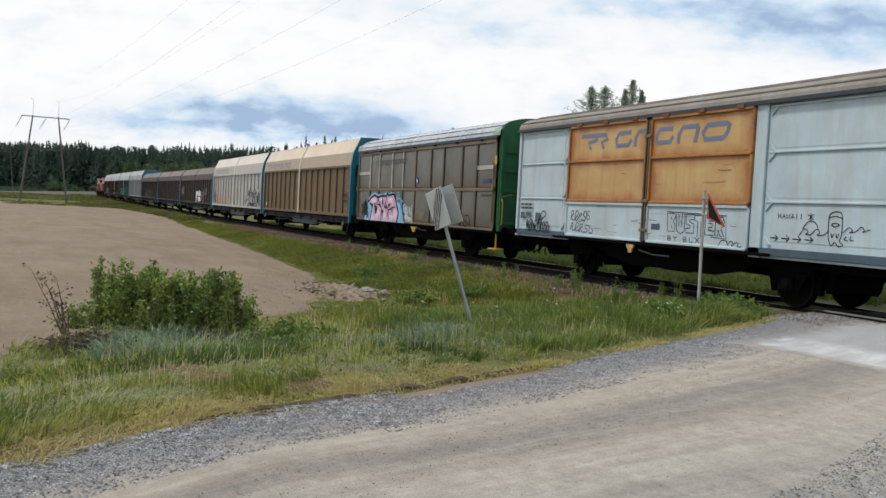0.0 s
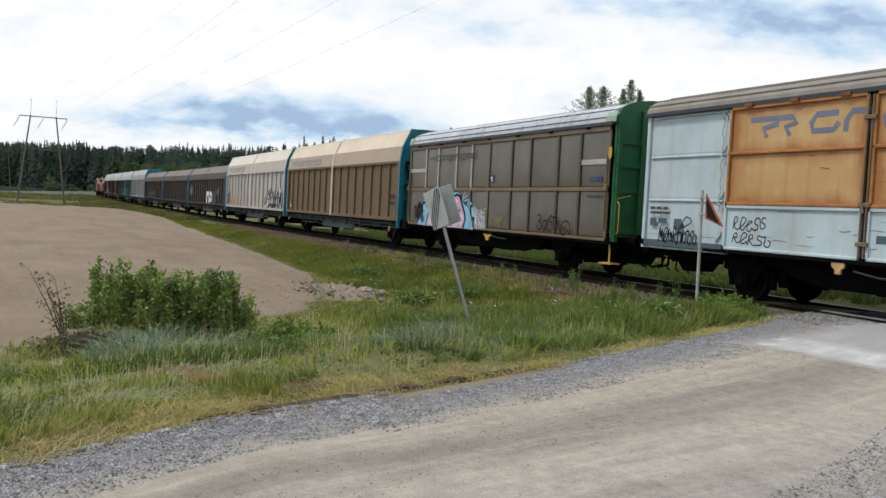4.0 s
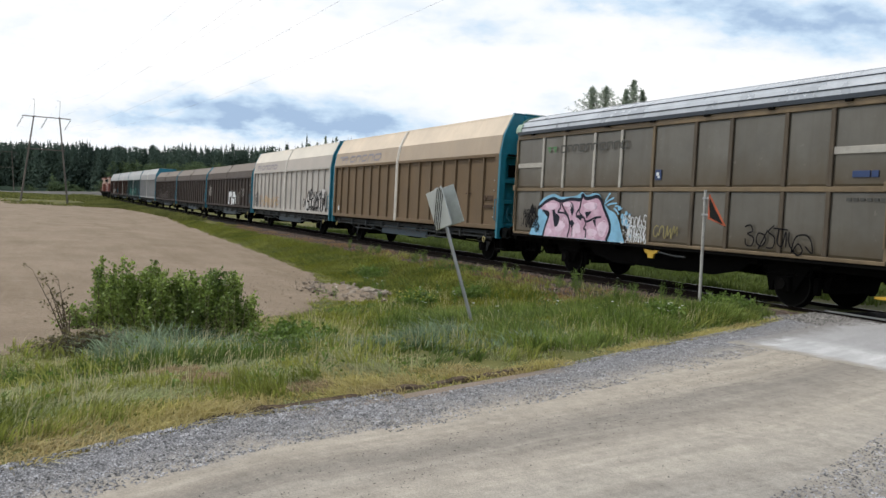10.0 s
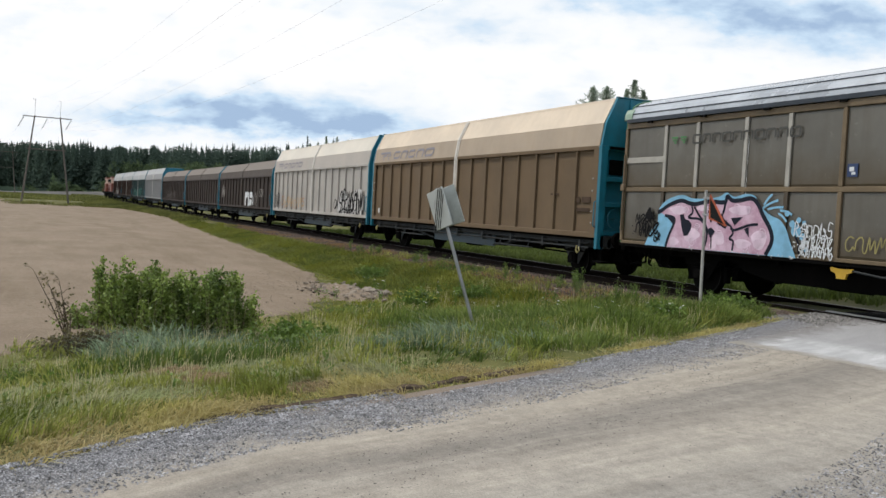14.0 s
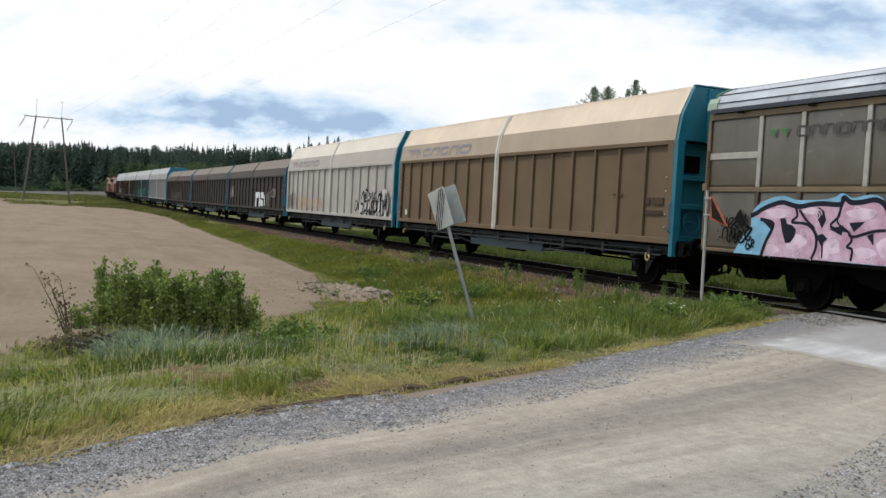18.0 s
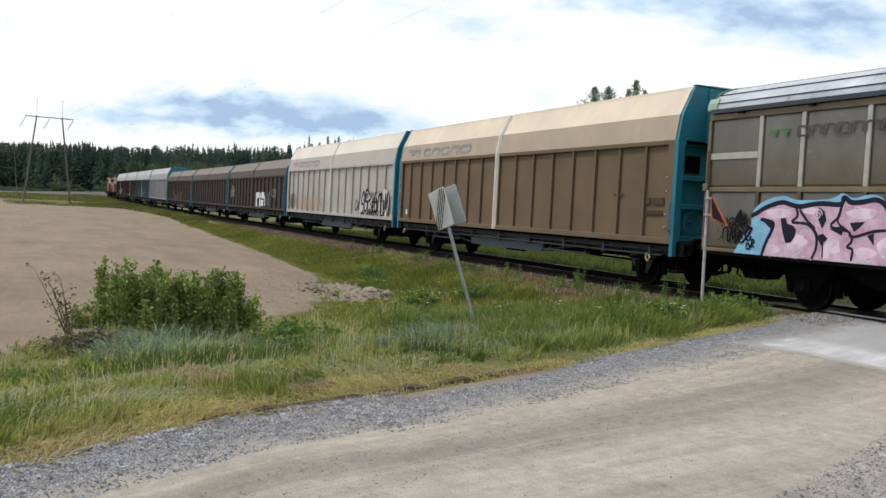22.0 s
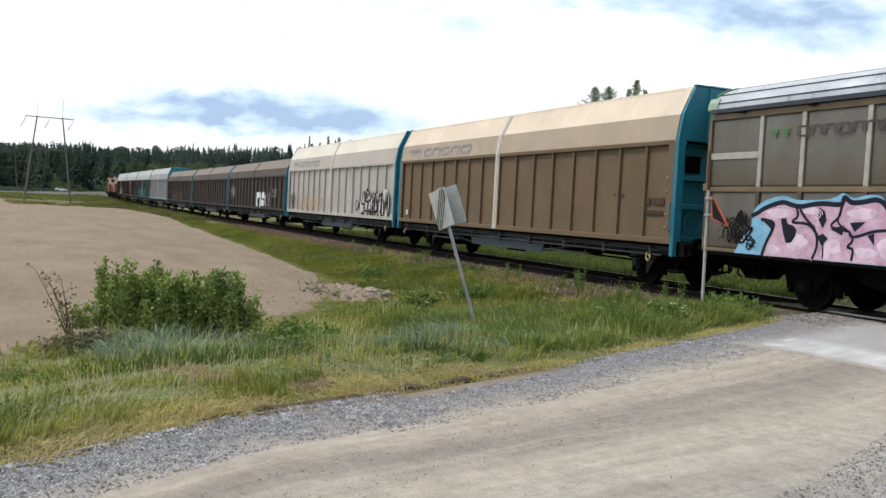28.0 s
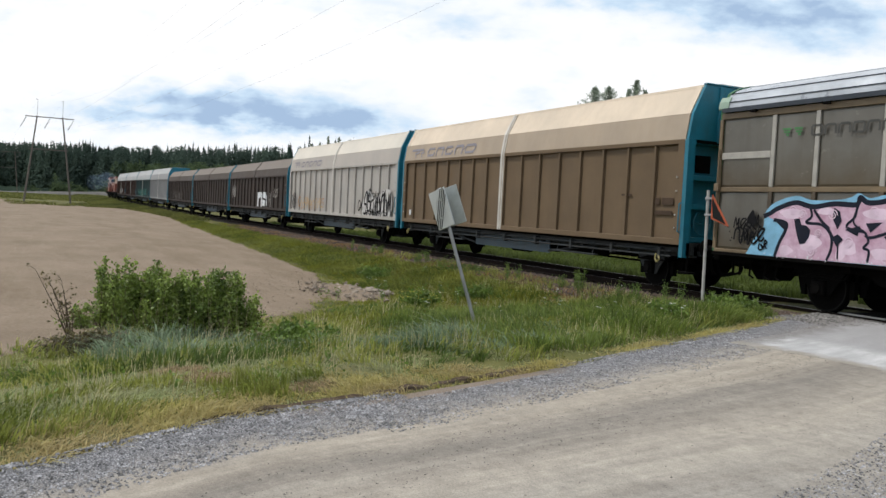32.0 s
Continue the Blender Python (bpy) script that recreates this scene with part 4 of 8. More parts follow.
# --- wagon with grimy aluminium sliding walls ---
def grey_wagon():
    L, H, off = 12.9, 1.395, 2.6
    root = empty("covered_wagon")
    tagged(root, "grimy grey sliding-wall railway wagon with green ends and spray-painted lettering", "railway wagon", "wagons of the train")
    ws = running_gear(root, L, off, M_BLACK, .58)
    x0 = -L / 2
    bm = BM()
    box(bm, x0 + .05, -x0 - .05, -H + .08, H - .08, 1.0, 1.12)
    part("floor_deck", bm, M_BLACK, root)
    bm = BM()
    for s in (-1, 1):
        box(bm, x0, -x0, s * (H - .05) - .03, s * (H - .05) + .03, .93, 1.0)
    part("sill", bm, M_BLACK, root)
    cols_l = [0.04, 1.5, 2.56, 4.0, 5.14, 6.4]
    cols_r = [6.4, 7.82, 8.9, 10.36, 11.44, 12.71]
    zb, zm, ze = 1.0, 2.335, 3.84
    for s in (-1, 1):
        for d, cols in enumerate((cols_l, cols_r)):
            y = s * (H - (.03 if d == 0 else 0))
            yi = y - s * .05
            lo, hi = sorted((y, yi))
            bm = BM()
            box(bm, x0 + cols[0], x0 + cols[-1], lo, hi, zm - .05, zm + .05, .008)
            door = part("sliding_door", bm, M_FRAME, root, "grimy sliding wall of framed aluminium panels")
            for z0, z1 in ((zb, zb + .07), (ze, ze + .13)):
                bm = BM()
                box(bm, x0 + cols[0], x0 + cols[-1], lo, hi, z0, z1, .008)
                part("door_rail", bm, M_FRAME, door)
            for i, c in enumerate(cols):
                bm = BM()
                w = .05 if 0 < i < 5 else .045
                box(bm, x0 + c - w, x0 + c + w, lo, hi, zb + .07, zm - .05, .008)
                part("post", bm, M_POSTD if 0 < i < 5 else M_FRAME, door)
                bm = BM()
                box(bm, x0 + c - w, x0 + c + w, lo, hi, zm + .05, ze, .008)
                part("post", bm, M_FRAMEL if d == 0 and 0 < i < 5 else M_POSTD if d and 0 < i < 5 else M_FRAME, door)
            for a, b in zip(cols, cols[1:]):
                for z0, z1 in ((zb + .07, zm - .05), (zm + .05, ze)):
                    bm = BM()
                    ya = yi + s * .012
                    e = .05
                    f0 = [(x0 + a + .05, yi, z0), (x0 + b - .05, yi, z0), (x0 + b - .05, yi, z1), (x0 + a + .05, yi, z1)]
                    f1 = [(x0 + a + .05 + e, ya, z0 + e), (x0 + b - .05 - e, ya, z0 + e), (x0 + b - .05 - e, ya, z1 - e), (x0 + a + .05 + e, ya, z1 - e)]
                    p = [bm.verts.new(v) for v in f0]
                    q = [bm.verts.new(v) for v in f1]
                    fs = [bm.faces.new(q)] + [bm.faces.new((p[i], p[(i + 1) % 4], q[(i + 1) % 4], q[i])) for i in range(4)]
                    if s > 0:
                        bmesh.ops.reverse_faces(bm, faces=bm.faces[:])
                    part("panel", bm, M_PANEL, door)
            k = (cols[0], cols[1]) if d == 0 else (cols[-2], cols[-1])
            bm = BM()
            box(bm, x0 + k[0] + .06, x0 + k[1] - .06, min(yi, y - s * .01), max(yi, y - s * .01), 2.98, 3.12, .006)
            part("cross_bar", bm, M_FRAMEL, door, "pale aluminium cross bar")
            if s < 0:
                bm = BM()
                xe = x0 + (cols[0] + .02 if d == 0 else cols[-1] - .02)
                rod(bm, (xe, y - .03, 1.3), (xe, y - .03, 3.2), .02, 6)
                box(bm, xe - .07, xe + .07, y - .07, y, 2.3, 2.46, .01)
                part("latch_rod", bm, M_FRAME, door)
    # roof: a low arch with ribs
    arc = []
    for i in range(19):
        a = math.pi * i / 18
        arc.append((-math.cos(a) * (H + .0), 4.05 + .62 * math.sin(a) ** .85))
    bm = BM()
    inner = [(y * .97, z - .05) for y, z in arc]
    prism(bm, arc + inner[::-1], x0 + .12, -x0 - .12)
    part("roof", bm, M_ROOFG, root, "arched grey sheet roof with dirty streaks")
    for k in (1, 3, 6, 12, 15, 17):
        bm = BM()
        y, z = arc[k]
        box(bm, x0 + .12, -x0 - .12, y - .014, y + .014, z - .005, z + .016)
        part("roof_rib", bm, M_ROOFD if k in (1, 3, 15, 17) else M_ROOFG, root)
    bm = BM()
    for s in (-1, 1):
        box(bm, x0 + .1, -x0 - .1, s * (H + .01) - .025, s * (H + .01) + .025, 3.98, 4.07)
    part("eaves_strip", bm, M_ROOFD, root, "dark blue eaves strip")
    for i in range(7):
        x = x0 + .9 + i * 1.8
        bm = BM()
        box(bm, x, x + .16, -H - .05, -H - .01, 3.93, 3.98)
        part("door_roller", bm, M_BLACK, root)
    # ends
    endpoly = [(-H + .09, 1.0), (H - .09, 1.0)] + [(y * (.94 if abs(y) > 1.3 else .985), z + .03) for y, z in arc[::-1]]
    for s in (-1, 1):
        xe = s * (L / 2 - .05)
        bm = BM()
        prism(bm, endpoly, xe - .05, xe + .05)
        end = part("end_wall", bm, M_GREEN, root, "green painted end wall with ribs")
        for y in (-H + .16, -.5, .5, H - .16):
            bm = BM()
            box(bm, *sorted((xe + s * .05, xe + s * .13)), y - .06, y + .06, 1.0, 4.05 if abs(y) > 1 else 4.4, .01)
            part("end_post", bm, M_GREEN, end)
        for z in (1.25, 2.3, 2.95, 3.55):
            bm = BM()
            box(bm, *sorted((xe + s * .05, xe + s * .10)), -H + .1, H - .1, z - .05, z + .05, .008)
            part("end_rail", bm, M_GREEN, end)
        for q in (-1, 1):
            bm = BM()
            pts = [(q * -y * 1.012, z + .02) for y, z in arc[:3]]
            prism(bm, pts + [(y * .985, z - .03) for y, z in pts[::-1]], *sorted((xe + s * .08, xe - s * (.34 if s > 0 else .2))))
            part("corner_cap", bm, M_CAP, root, "pale green plastic roof corner cap")
        if s < 0:
            continue
        bm = BM()
        tube(bm, [(xe + s * .12, -H + .15, 1.2), (xe + s * .22, -H + .15, 1.25), (xe + s * .22, -H + .15, 1.95), (xe + s * .12, -H + .15, 2.05)], .014)
        tube(bm, [(xe + s * .12, -H + .15, 2.1), (xe + s * .2, -H + .5, 2.2)], .014)
        part("handrail", bm, M_YELLOW, root, "yellow tubular handrail")
        bm = BM()
        box(bm, xe - .25, xe + .25, -H - .05, -H + .25, .42, .46)
        rod(bm, (xe, -H + .1, .46), (xe, -H + .1, 1.0), .025, 6)
        part("step", bm, M_YELLOW, root, "yellow shunter's step")
    # small things on the near side
    y = -H - .004
    bm = BM()
    prism(bm, [(-x0 - .20, 3.18), (-x0 - .13, 3.08), (-x0 - .06, 3.18), (-x0 - .06, 3.42), (-x0 - .20, 3.42)], y - .006, y, 'y')
    part("warning_plate", bm, M_YELLOW, root, "yellow plate")
    bm = BM()
    prism(bm, [(-.24, .90), (-.08, .88), (.08, .88), (.24, .90), (.22, .83), (.12, .80), (.09, .70), (-.09, .70), (-.12, .80), (-.22, .83)], -H - .03, -H + .02, "y")
    o = part("brake_lever", bm, M_YELLOW, root, "yellow brake lever plate")
    o.location.x = .13
    bm = BM()
    tube(bm, [(.35, -H, .86), (.9, -H, .80), (1.3, -H, .80)], .02)
    part("lever_rod", bm, M_GREYUF, root)
    for x in (x0 + .9, x0 + 1.3, x0 + 1.6):
        bm = BM()
        tube(bm, [(x, -1.1, .95), (x, -1.15, .55), (x + .12, -1.15, .5)], .02)
        part("brake_rod", bm, M_BLACK, root)
    # company lettering as plain shapes
    yl = -H + .03 - .006
    bm = BM()
    for a in (1.76, 2.05):
        blocks(bm, x0 + a, 3.39, .22, .16, ((0, .9, .72, 1.0), (.1, .75, .36, .6), (.3, .62, 0, .26)), yl, -.2)
    part("company_mark", bm, M_LOGOGREEN, root, "green company mark as plain leaning bars")
    ARCH, FRAME = [(0, 0), (0, .15), (.04, .18), (.20, .18), (.23, .15), (.23, 0)], [(.02, 0), (.21, 0), (.23, .03), (.23, .15), (.21, .18), (.02, .18), (0, .15), (0, .03), (.02, 0)]
    for i in range(10):
        a = x0 + 2.44 + i * .303
        bm = BM()
        ribbon(bm, [(a + u, 3.375 + v) for u, v in (FRAME if i % 3 == 0 else ARCH)], .044, yl)
        part("letter_bar", bm, M_LOGODARK, root, "dark plain shape in place of a letter")
    graffiti_big(root, x0, -H + .03)
    yt = -H - .005
    bm = BM()
    scribble(bm, x0 + 6.58, x0 + 7.46, 1.22, 1.5, yt, .022, 4, 5)
    part("graffiti_tag", bm, M_YELINK, root, "faded yellow scribbled tag")
    for a, b, c, d, m, lab in ((11.92, 12.28, 2.55, 2.67, M_BLUEPLATE, "small blue plate"), (12.31, 12.45, 2.55, 2.67, M_BLUEPLATE, "small blue plate"), (6.52, 6.74, 2.56, 2.80, M_BLUEPLATE, "small blue label with a white mark")):
        bm = BM()
        box(bm, x0 + a, x0 + b, -H + .012, -H + .03, c, d, .003)
        part("label_plate", bm, m, root, lab)
    for i in range(6):
        bm = BM()
        box(bm, x0 + 11.83 + i * .14, x0 + 11.93 + i * .14, -H + .02, -H + .03, 2.12, 2.18)
        part("number_bar", bm, M_LOGODARK, root, "dark bar of the wagon number")
    bm = BM()
    box(bm, x0 + 6.57, x0 + 6.67, -H + .006, -H + .011, 2.66, 2.74, .002)
    box(bm, x0 + 6.62, x0 + 6.70, -H + .006, -H + .011, 2.60, 2.65, .002)
    part("label_mark", bm, M_WHITEINK, root, "white mark on the blue label")
    TAG = [[(9.47, 1.56), (9.62, 1.60), (9.68, 1.48), (9.55, 1.42), (9.72, 1.34), (9.68, 1.18), (9.52, 1.20), (9.50, 1.32)],
           [(9.98, 1.42), (9.84, 1.44), (9.80, 1.28), (9.92, 1.18), (10.04, 1.30), (9.98, 1.44)], [(10.08, 1.52), (9.86, 1.12)],
           [(10.24, 1.62), (10.10, 1.48), (10.26, 1.38), (10.24, 1.18), (10.06, 1.16)], [(10.22, 1.56), (10.58, 1.54)],
           [(10.36, 1.54), (10.34, 1.28), (10.46, 1.22), (10.54, 1.50), (10.56, 1.20)],
           [(10.62, 1.50), (10.64, 1.26), (10.84, 1.06), (10.96, 1.16), (10.84, 1.28), (10.70, 1.10), (10.78, 1.40), (11.00, 1.46), (11.14, 1.36), (11.19, 1.12), (11.02, 1.24)]]
    for k, st in enumerate(TAG):
        bm = BM()
        ribbon(bm, curve([(x0 + a, b) for a, b in st], 5), .032, yt - .0004 * k)
        part("tag_stroke", bm, M_INK, root, "black sprayed stroke of a tag")
    return root, ws, L


def specks(bm, box4, n, y, w, seed, slant):
    """Loose short spray strokes that thin out towards one side."""
    r = random.Random(seed)
    a0, a1, b0, b1 = box4
    for k in range(n):
        a = a0 + (a1 - a0) * r.random() ** slant
        b = b0 + (b1 - b0) * r.random() ** 1.3 * (1 - .55 * (a - a0) / (a1 - a0))
        t, l = r.uniform(0, 6.28), r.uniform(.02, .06)
        c = (a + l * math.cos(t), b + l * math.sin(t))
        ribbon(bm, curve([(a, b), (a + .5 * l * math.cos(t) + r.uniform(-.02, .02), b + .5 * l * math.sin(t) + r.uniform(-.02, .02)), c], 3), w, y - .00005 * k)


def graffiti_big(root, x0, yw):
    """Pink block letters with thick black outlines on a light blue cloud, with drips, swirls and side tags."""
    y = yw - .004

    def at(pts):
        return [(x0 + a, b) for a, b in pts]

    def fill(name, pts, m, d, lab, smooth=3):
        bm = BM()
        patch(bm, curve(at(pts), smooth, True) if smooth else at(pts), y - d)
        part(name, bm, m, root, lab)

    def stroke(name, pts, w, m, d, lab):
        bm = BM()
        ribbon(bm, curve(at(pts), 5), w, y - d)
        part(name, bm, m, root, lab)
    cloud = [(.98, 1.0), (1.18, 1.32), (1.40, 1.56), (1.42, 1.84), (1.60, 2.04), (1.9, 2.16), (2.22, 2.21), (2.5, 2.14), (2.8, 2.13), (3.2, 2.15), (3.42, 2.2), (3.57, 2.27), (3.8, 2.18), (4.1, 2.24), (4.36, 2.2), (4.52, 2.0), (4.8, 1.82), (5.05, 1.73), (5.22, 1.55), (5.34, 1.3), (5.5, 1.0)]
    bm = BM()
    patch(bm, curve(at(cloud), 4), y)
    part("graffiti_cloud", bm, M_SKY, root, "light blue spray-painted cloud")
    rim = [(1.40, 1.79), (1.57, 1.86), (1.71, 1.94), (1.92, 2.02), (2.2, 2.08), (2.48, 2.02), (2.68, 2.01), (3.07, 2.07), (3.53, 2.06), (3.60, 2.19), (3.76, 2.10), (4.0, 2.11), (4.26, 2.15), (4.44, 2.06), (4.62, 1.80), (4.83, 1.52), (4.88, 1.28), (4.74, 1.01)]
    bm = BM()
    patch(bm, curve(at([(1.76, 1.0), (1.86, 1.30), (1.98, 1.5), (2.0, 1.66), (1.70, 1.72), (1.5, 1.80)] + rim[1:]), 4), y - .003)
    part("letter_ground", bm, M_PINK, root, "pink fill of the painted block letters")
    # paler sprayed clouds in the letters
    for k, (a, b, p, q) in enumerate(((2.1, 1.86, .28, .10), (2.55, 1.32, .26, .16), (3.25, 1.14, .10, .12), (2.9, 1.93, .2, .07), (3.42, 1.28, .18, .14), (4.0, 1.9, .3, .10), (4.55, 1.3, .2, .2), (4.1, 1.2, .22, .1), (2.0, 1.14, .16, .1))):
        fill("paint_haze", [(a + p * math.cos(t) * (1 + .2 * math.sin(3 * t + k)), b + q * math.sin(t)) for t in np.linspace(0, 5.6, 9)], M_PINKL, .0034 + .0001 * k, "pale pink sprayed patch")
    stroke("graffiti_outline", rim, .095, M_NAVY, .0048, "thick blue-black outer outline of the letters")
    LINES = [([(1.66, 1.73), (1.98, 1.67), (1.96, 1.5), (1.84, 1.28), (1.74, 1.0)], .075), ([(2.22, 1.73), (2.28, 1.51), (2.37, 1.30)], .085), ([(2.53, 2.0), (2.58, 1.82), (2.46, 1.70), (2.82, 1.67), (3.03, 1.49), (3.06, 1.23), (2.97, 1.01)], .055),
             ([(2.62, 1.95), (2.81, 1.74), (3.0, 1.60)], .055), ([(3.55, 2.03), (3.52, 1.84), (3.36, 1.65), (3.75, 1.57)], .05), ([(3.75, 1.57), (3.83, 1.41), (3.74, 1.29), (3.85, 1.24), (3.83, 1.02)], .05),
             ([(3.58, 2.04), (3.50, 1.74), (3.75, 1.57)], .04), ([(3.75, 1.52), (3.88, 1.48), (4.24, 1.59), (4.5, 1.62)], .055), ([(3.20, 1.40), (3.21, 1.05)], .035), ([(2.98, 1.6), (3.08, 1.44), (3.06, 1.2)], .035)]
    for k, (pts, w) in enumerate(LINES):
        stroke("letter_outline", pts, w, M_NAVY, .0055 + .0003 * k, "black outline stroke of a painted letter")
    GAPS = [[(2.17, 1.76), (2.30, 1.77), (2.35, 1.66), (2.48, 1.64), (2.57, 1.56), (2.55, 1.43), (2.46, 1.30), (2.35, 1.28), (2.26, 1.45)], [(3.07, 2.0), (3.20, 1.93), (3.25, 1.76), (3.17, 1.60), (3.05, 1.8)], [(3.33, 1.60), (3.64, 1.68), (3.61, 1.49)],
            [(3.06, 1.45), (3.19, 1.51), (3.31, 1.42), (3.17, 1.28)], [(3.75, 1.73), (4.08, 1.76), (3.86, 1.57)], [(4.13, 1.51), (4.26, 1.56), (4.28, 1.34)], [(1.70, 1.72), (2.0, 1.68), (1.97, 1.52)]]
    for k, pts in enumerate(GAPS):
        fill("letter_counter", pts, M_NAVY, .009 + .0002 * k, "black wedge inside a painted letter", 0)
    r = random.Random(77)
    for k, (a, b) in enumerate(((1.98, 1.10), (2.12, 1.92), (2.36, 1.86), (2.62, 1.16), (2.75, 1.5), (3.05, 1.86), (3.42, 1.36), (3.9, 1.92), (4.22, 1.9), (4.5, 1.22), (4.62, 1.44), (4.2, 1.14))):
        q = r.uniform(.08, .135)
        bm = BM()
        ribbon(bm, curve(at([(a + q * math.cos(t) * (1 - t / 13.5), b + q * math.sin(t) * (1 - t / 13.5)) for t in np.linspace(0, 12.5, 18)]), 3), .019, y - .0115 - .0002 * k)
        part("paint_swirl", bm, M_PINKL, root, "pale pink painted swirl")
    # light blue splashes and drops beyond the letters
    for k, (a, b, q) in enumerate(((5.22, 1.86, .06), (5.51, 1.74, .055), (5.64, 1.69, .045), (5.46, 1.53, .12), (5.62, 1.42, .07), (5.36, 1.66, .07), (5.72, 1.18, .05))):
        fill("paint_drop", [(a + q * math.cos(t), b + q * math.sin(t)) for t in np.linspace(0, 5.5, 8)], M_SKY, .001 + .0002 * k, "light blue paint drop")
    for k, (p, q) in enumerate((((4.60, 1.96), (4.98, 2.12)), ((4.62, 2.02), (4.82, 2.24)), ((4.72, 1.93), (5.12, 1.98)), ((5.0, 1.86), (5.22, 1.70)), ((5.04, 1.92), (5.34, 1.84)))):
        stroke("paint_splash", [p, ((p[0] + q[0]) / 2, (p[1] + q[1]) / 2 + .02), q], .045, M_SKY, .0026 + .0002 * k, "light blue sprayed streak")
    stroke("graffiti_outline", [(5.44, 1.44), (5.54, 1.28), (5.55, 1.14), (5.60, 1.02)], .04, M_NAVY, .0044, "thin black edge line of the blue cloud")
    # black tag on the near post side, white tags beyond
    for k, (a, b, c, d, w, n, m, seed, lab) in enumerate(((.60, 1.30, 1.52, 1.80, .032, 4, M_INK, 8, "black scribbled tag"), (.62, 1.46, 1.24, 1.52, .044, 4, M_INK, 11, "black scribbled tag"), (1.30, 1.58, 1.12, 1.3, .035, 2, M_INK, 19, "black hooked stroke"),
                                                          (5.42, 6.32, 1.40, 1.72, .021, 6, M_WHITEINK, 14, "white sprayed tag"), (5.60, 6.32, 1.20, 1.46, .020, 8, M_WHITEINK, 15, "white sprayed tag"), (5.55, 6.34, 1.04, 1.26, .020, 9, M_WHITEINK, 16, "white sprayed tag"), (.86, 1.40, 1.36, 1.62, .03, 4, M_INK, 23, "black scribbled tag"))):
        bm = BM()
        scribble(bm, x0 + a, x0 + b, c, d, y - .012 - .001 * k, w, n, seed)
        part("graffiti_tag", bm, m, root, lab)
    bm = BM()
    patch(bm, curve(at([(.95, 1.70), (1.05, 1.62), (1.20, 1.66), (1.16, 1.84), (1.10, 1.92)]), 2, True), y - .0112)
    part("graffiti_tag", bm, M_INK, root, "black pointed patch of a tag")
    for k, (m, area, n, w, sl, lab) in enumerate(((M_INK, (x0 + 1.42, x0 + .5, 1.25, 1.9), 18, .024, .8, "black sprayed specks"), (M_WHITEINK, (x0 + 5.4, x0 + 6.35, 1.02, 1.75), 40, .018, .9, "white sprayed specks"), (M_WHITEINK, (x0 + 1.2, x0 + 5.6, 1.0, 1.05), 40, .014, 1.0, "white sprayed specks"))):
        bm = BM()
        specks(bm, area, n, y - .010 - .005 * (k % 2), w, 300 + k, sl)
        tagged(part("graffiti_specks", bm, m, root, lab), lab, kind="stuff")


STROKES = {"A": [[(0, 0), (.45, 1), (.9, 0)], [(.2, .4), (.7, .4)]], "B": [[(.1, 0), (.1, 1), (.7, .9), (.6, .6), (.1, .5), (.8, .35), (.7, .05), (.1, 0)]], "E": [[(.8, 1), (.1, 1), (.1, 0), (.8, 0)], [(.1, .5), (.7, .5)]],
           "H": [[(.1, 0), (.1, 1)], [(.8, 0), (.8, 1)], [(.1, .5), (.8, .5)]], "I": [[(.4, 0), (.4, 1)]], "L": [[(.1, 1), (.1, 0), (.8, 0)]], "W": [[(0, 1), (.2, 0), (.45, .7), (.7, 0), (.9, 1)]], "X": [[(0, 1), (.85, 0)], [(0, 0), (.85, 1)]], "Y": [[(0, 1), (.4, .5), (.8, 1)], [(.4, .5), (.4, 0)]]}


def hand_letters(root, word, x, z, w, h, y, t):
    """Hand-drawn capitals, one part each."""
    for i, c in enumerate(word):
        bm = BM()
        for k, st in enumerate(STROKES[c]):
            ribbon(bm, [(x + i * w + u * w * .8, z + v * h) for u, v in st], t, y - .0003 * k)
        part("tag_letter", bm, M_INK, root, "black hand-drawn capital letter")


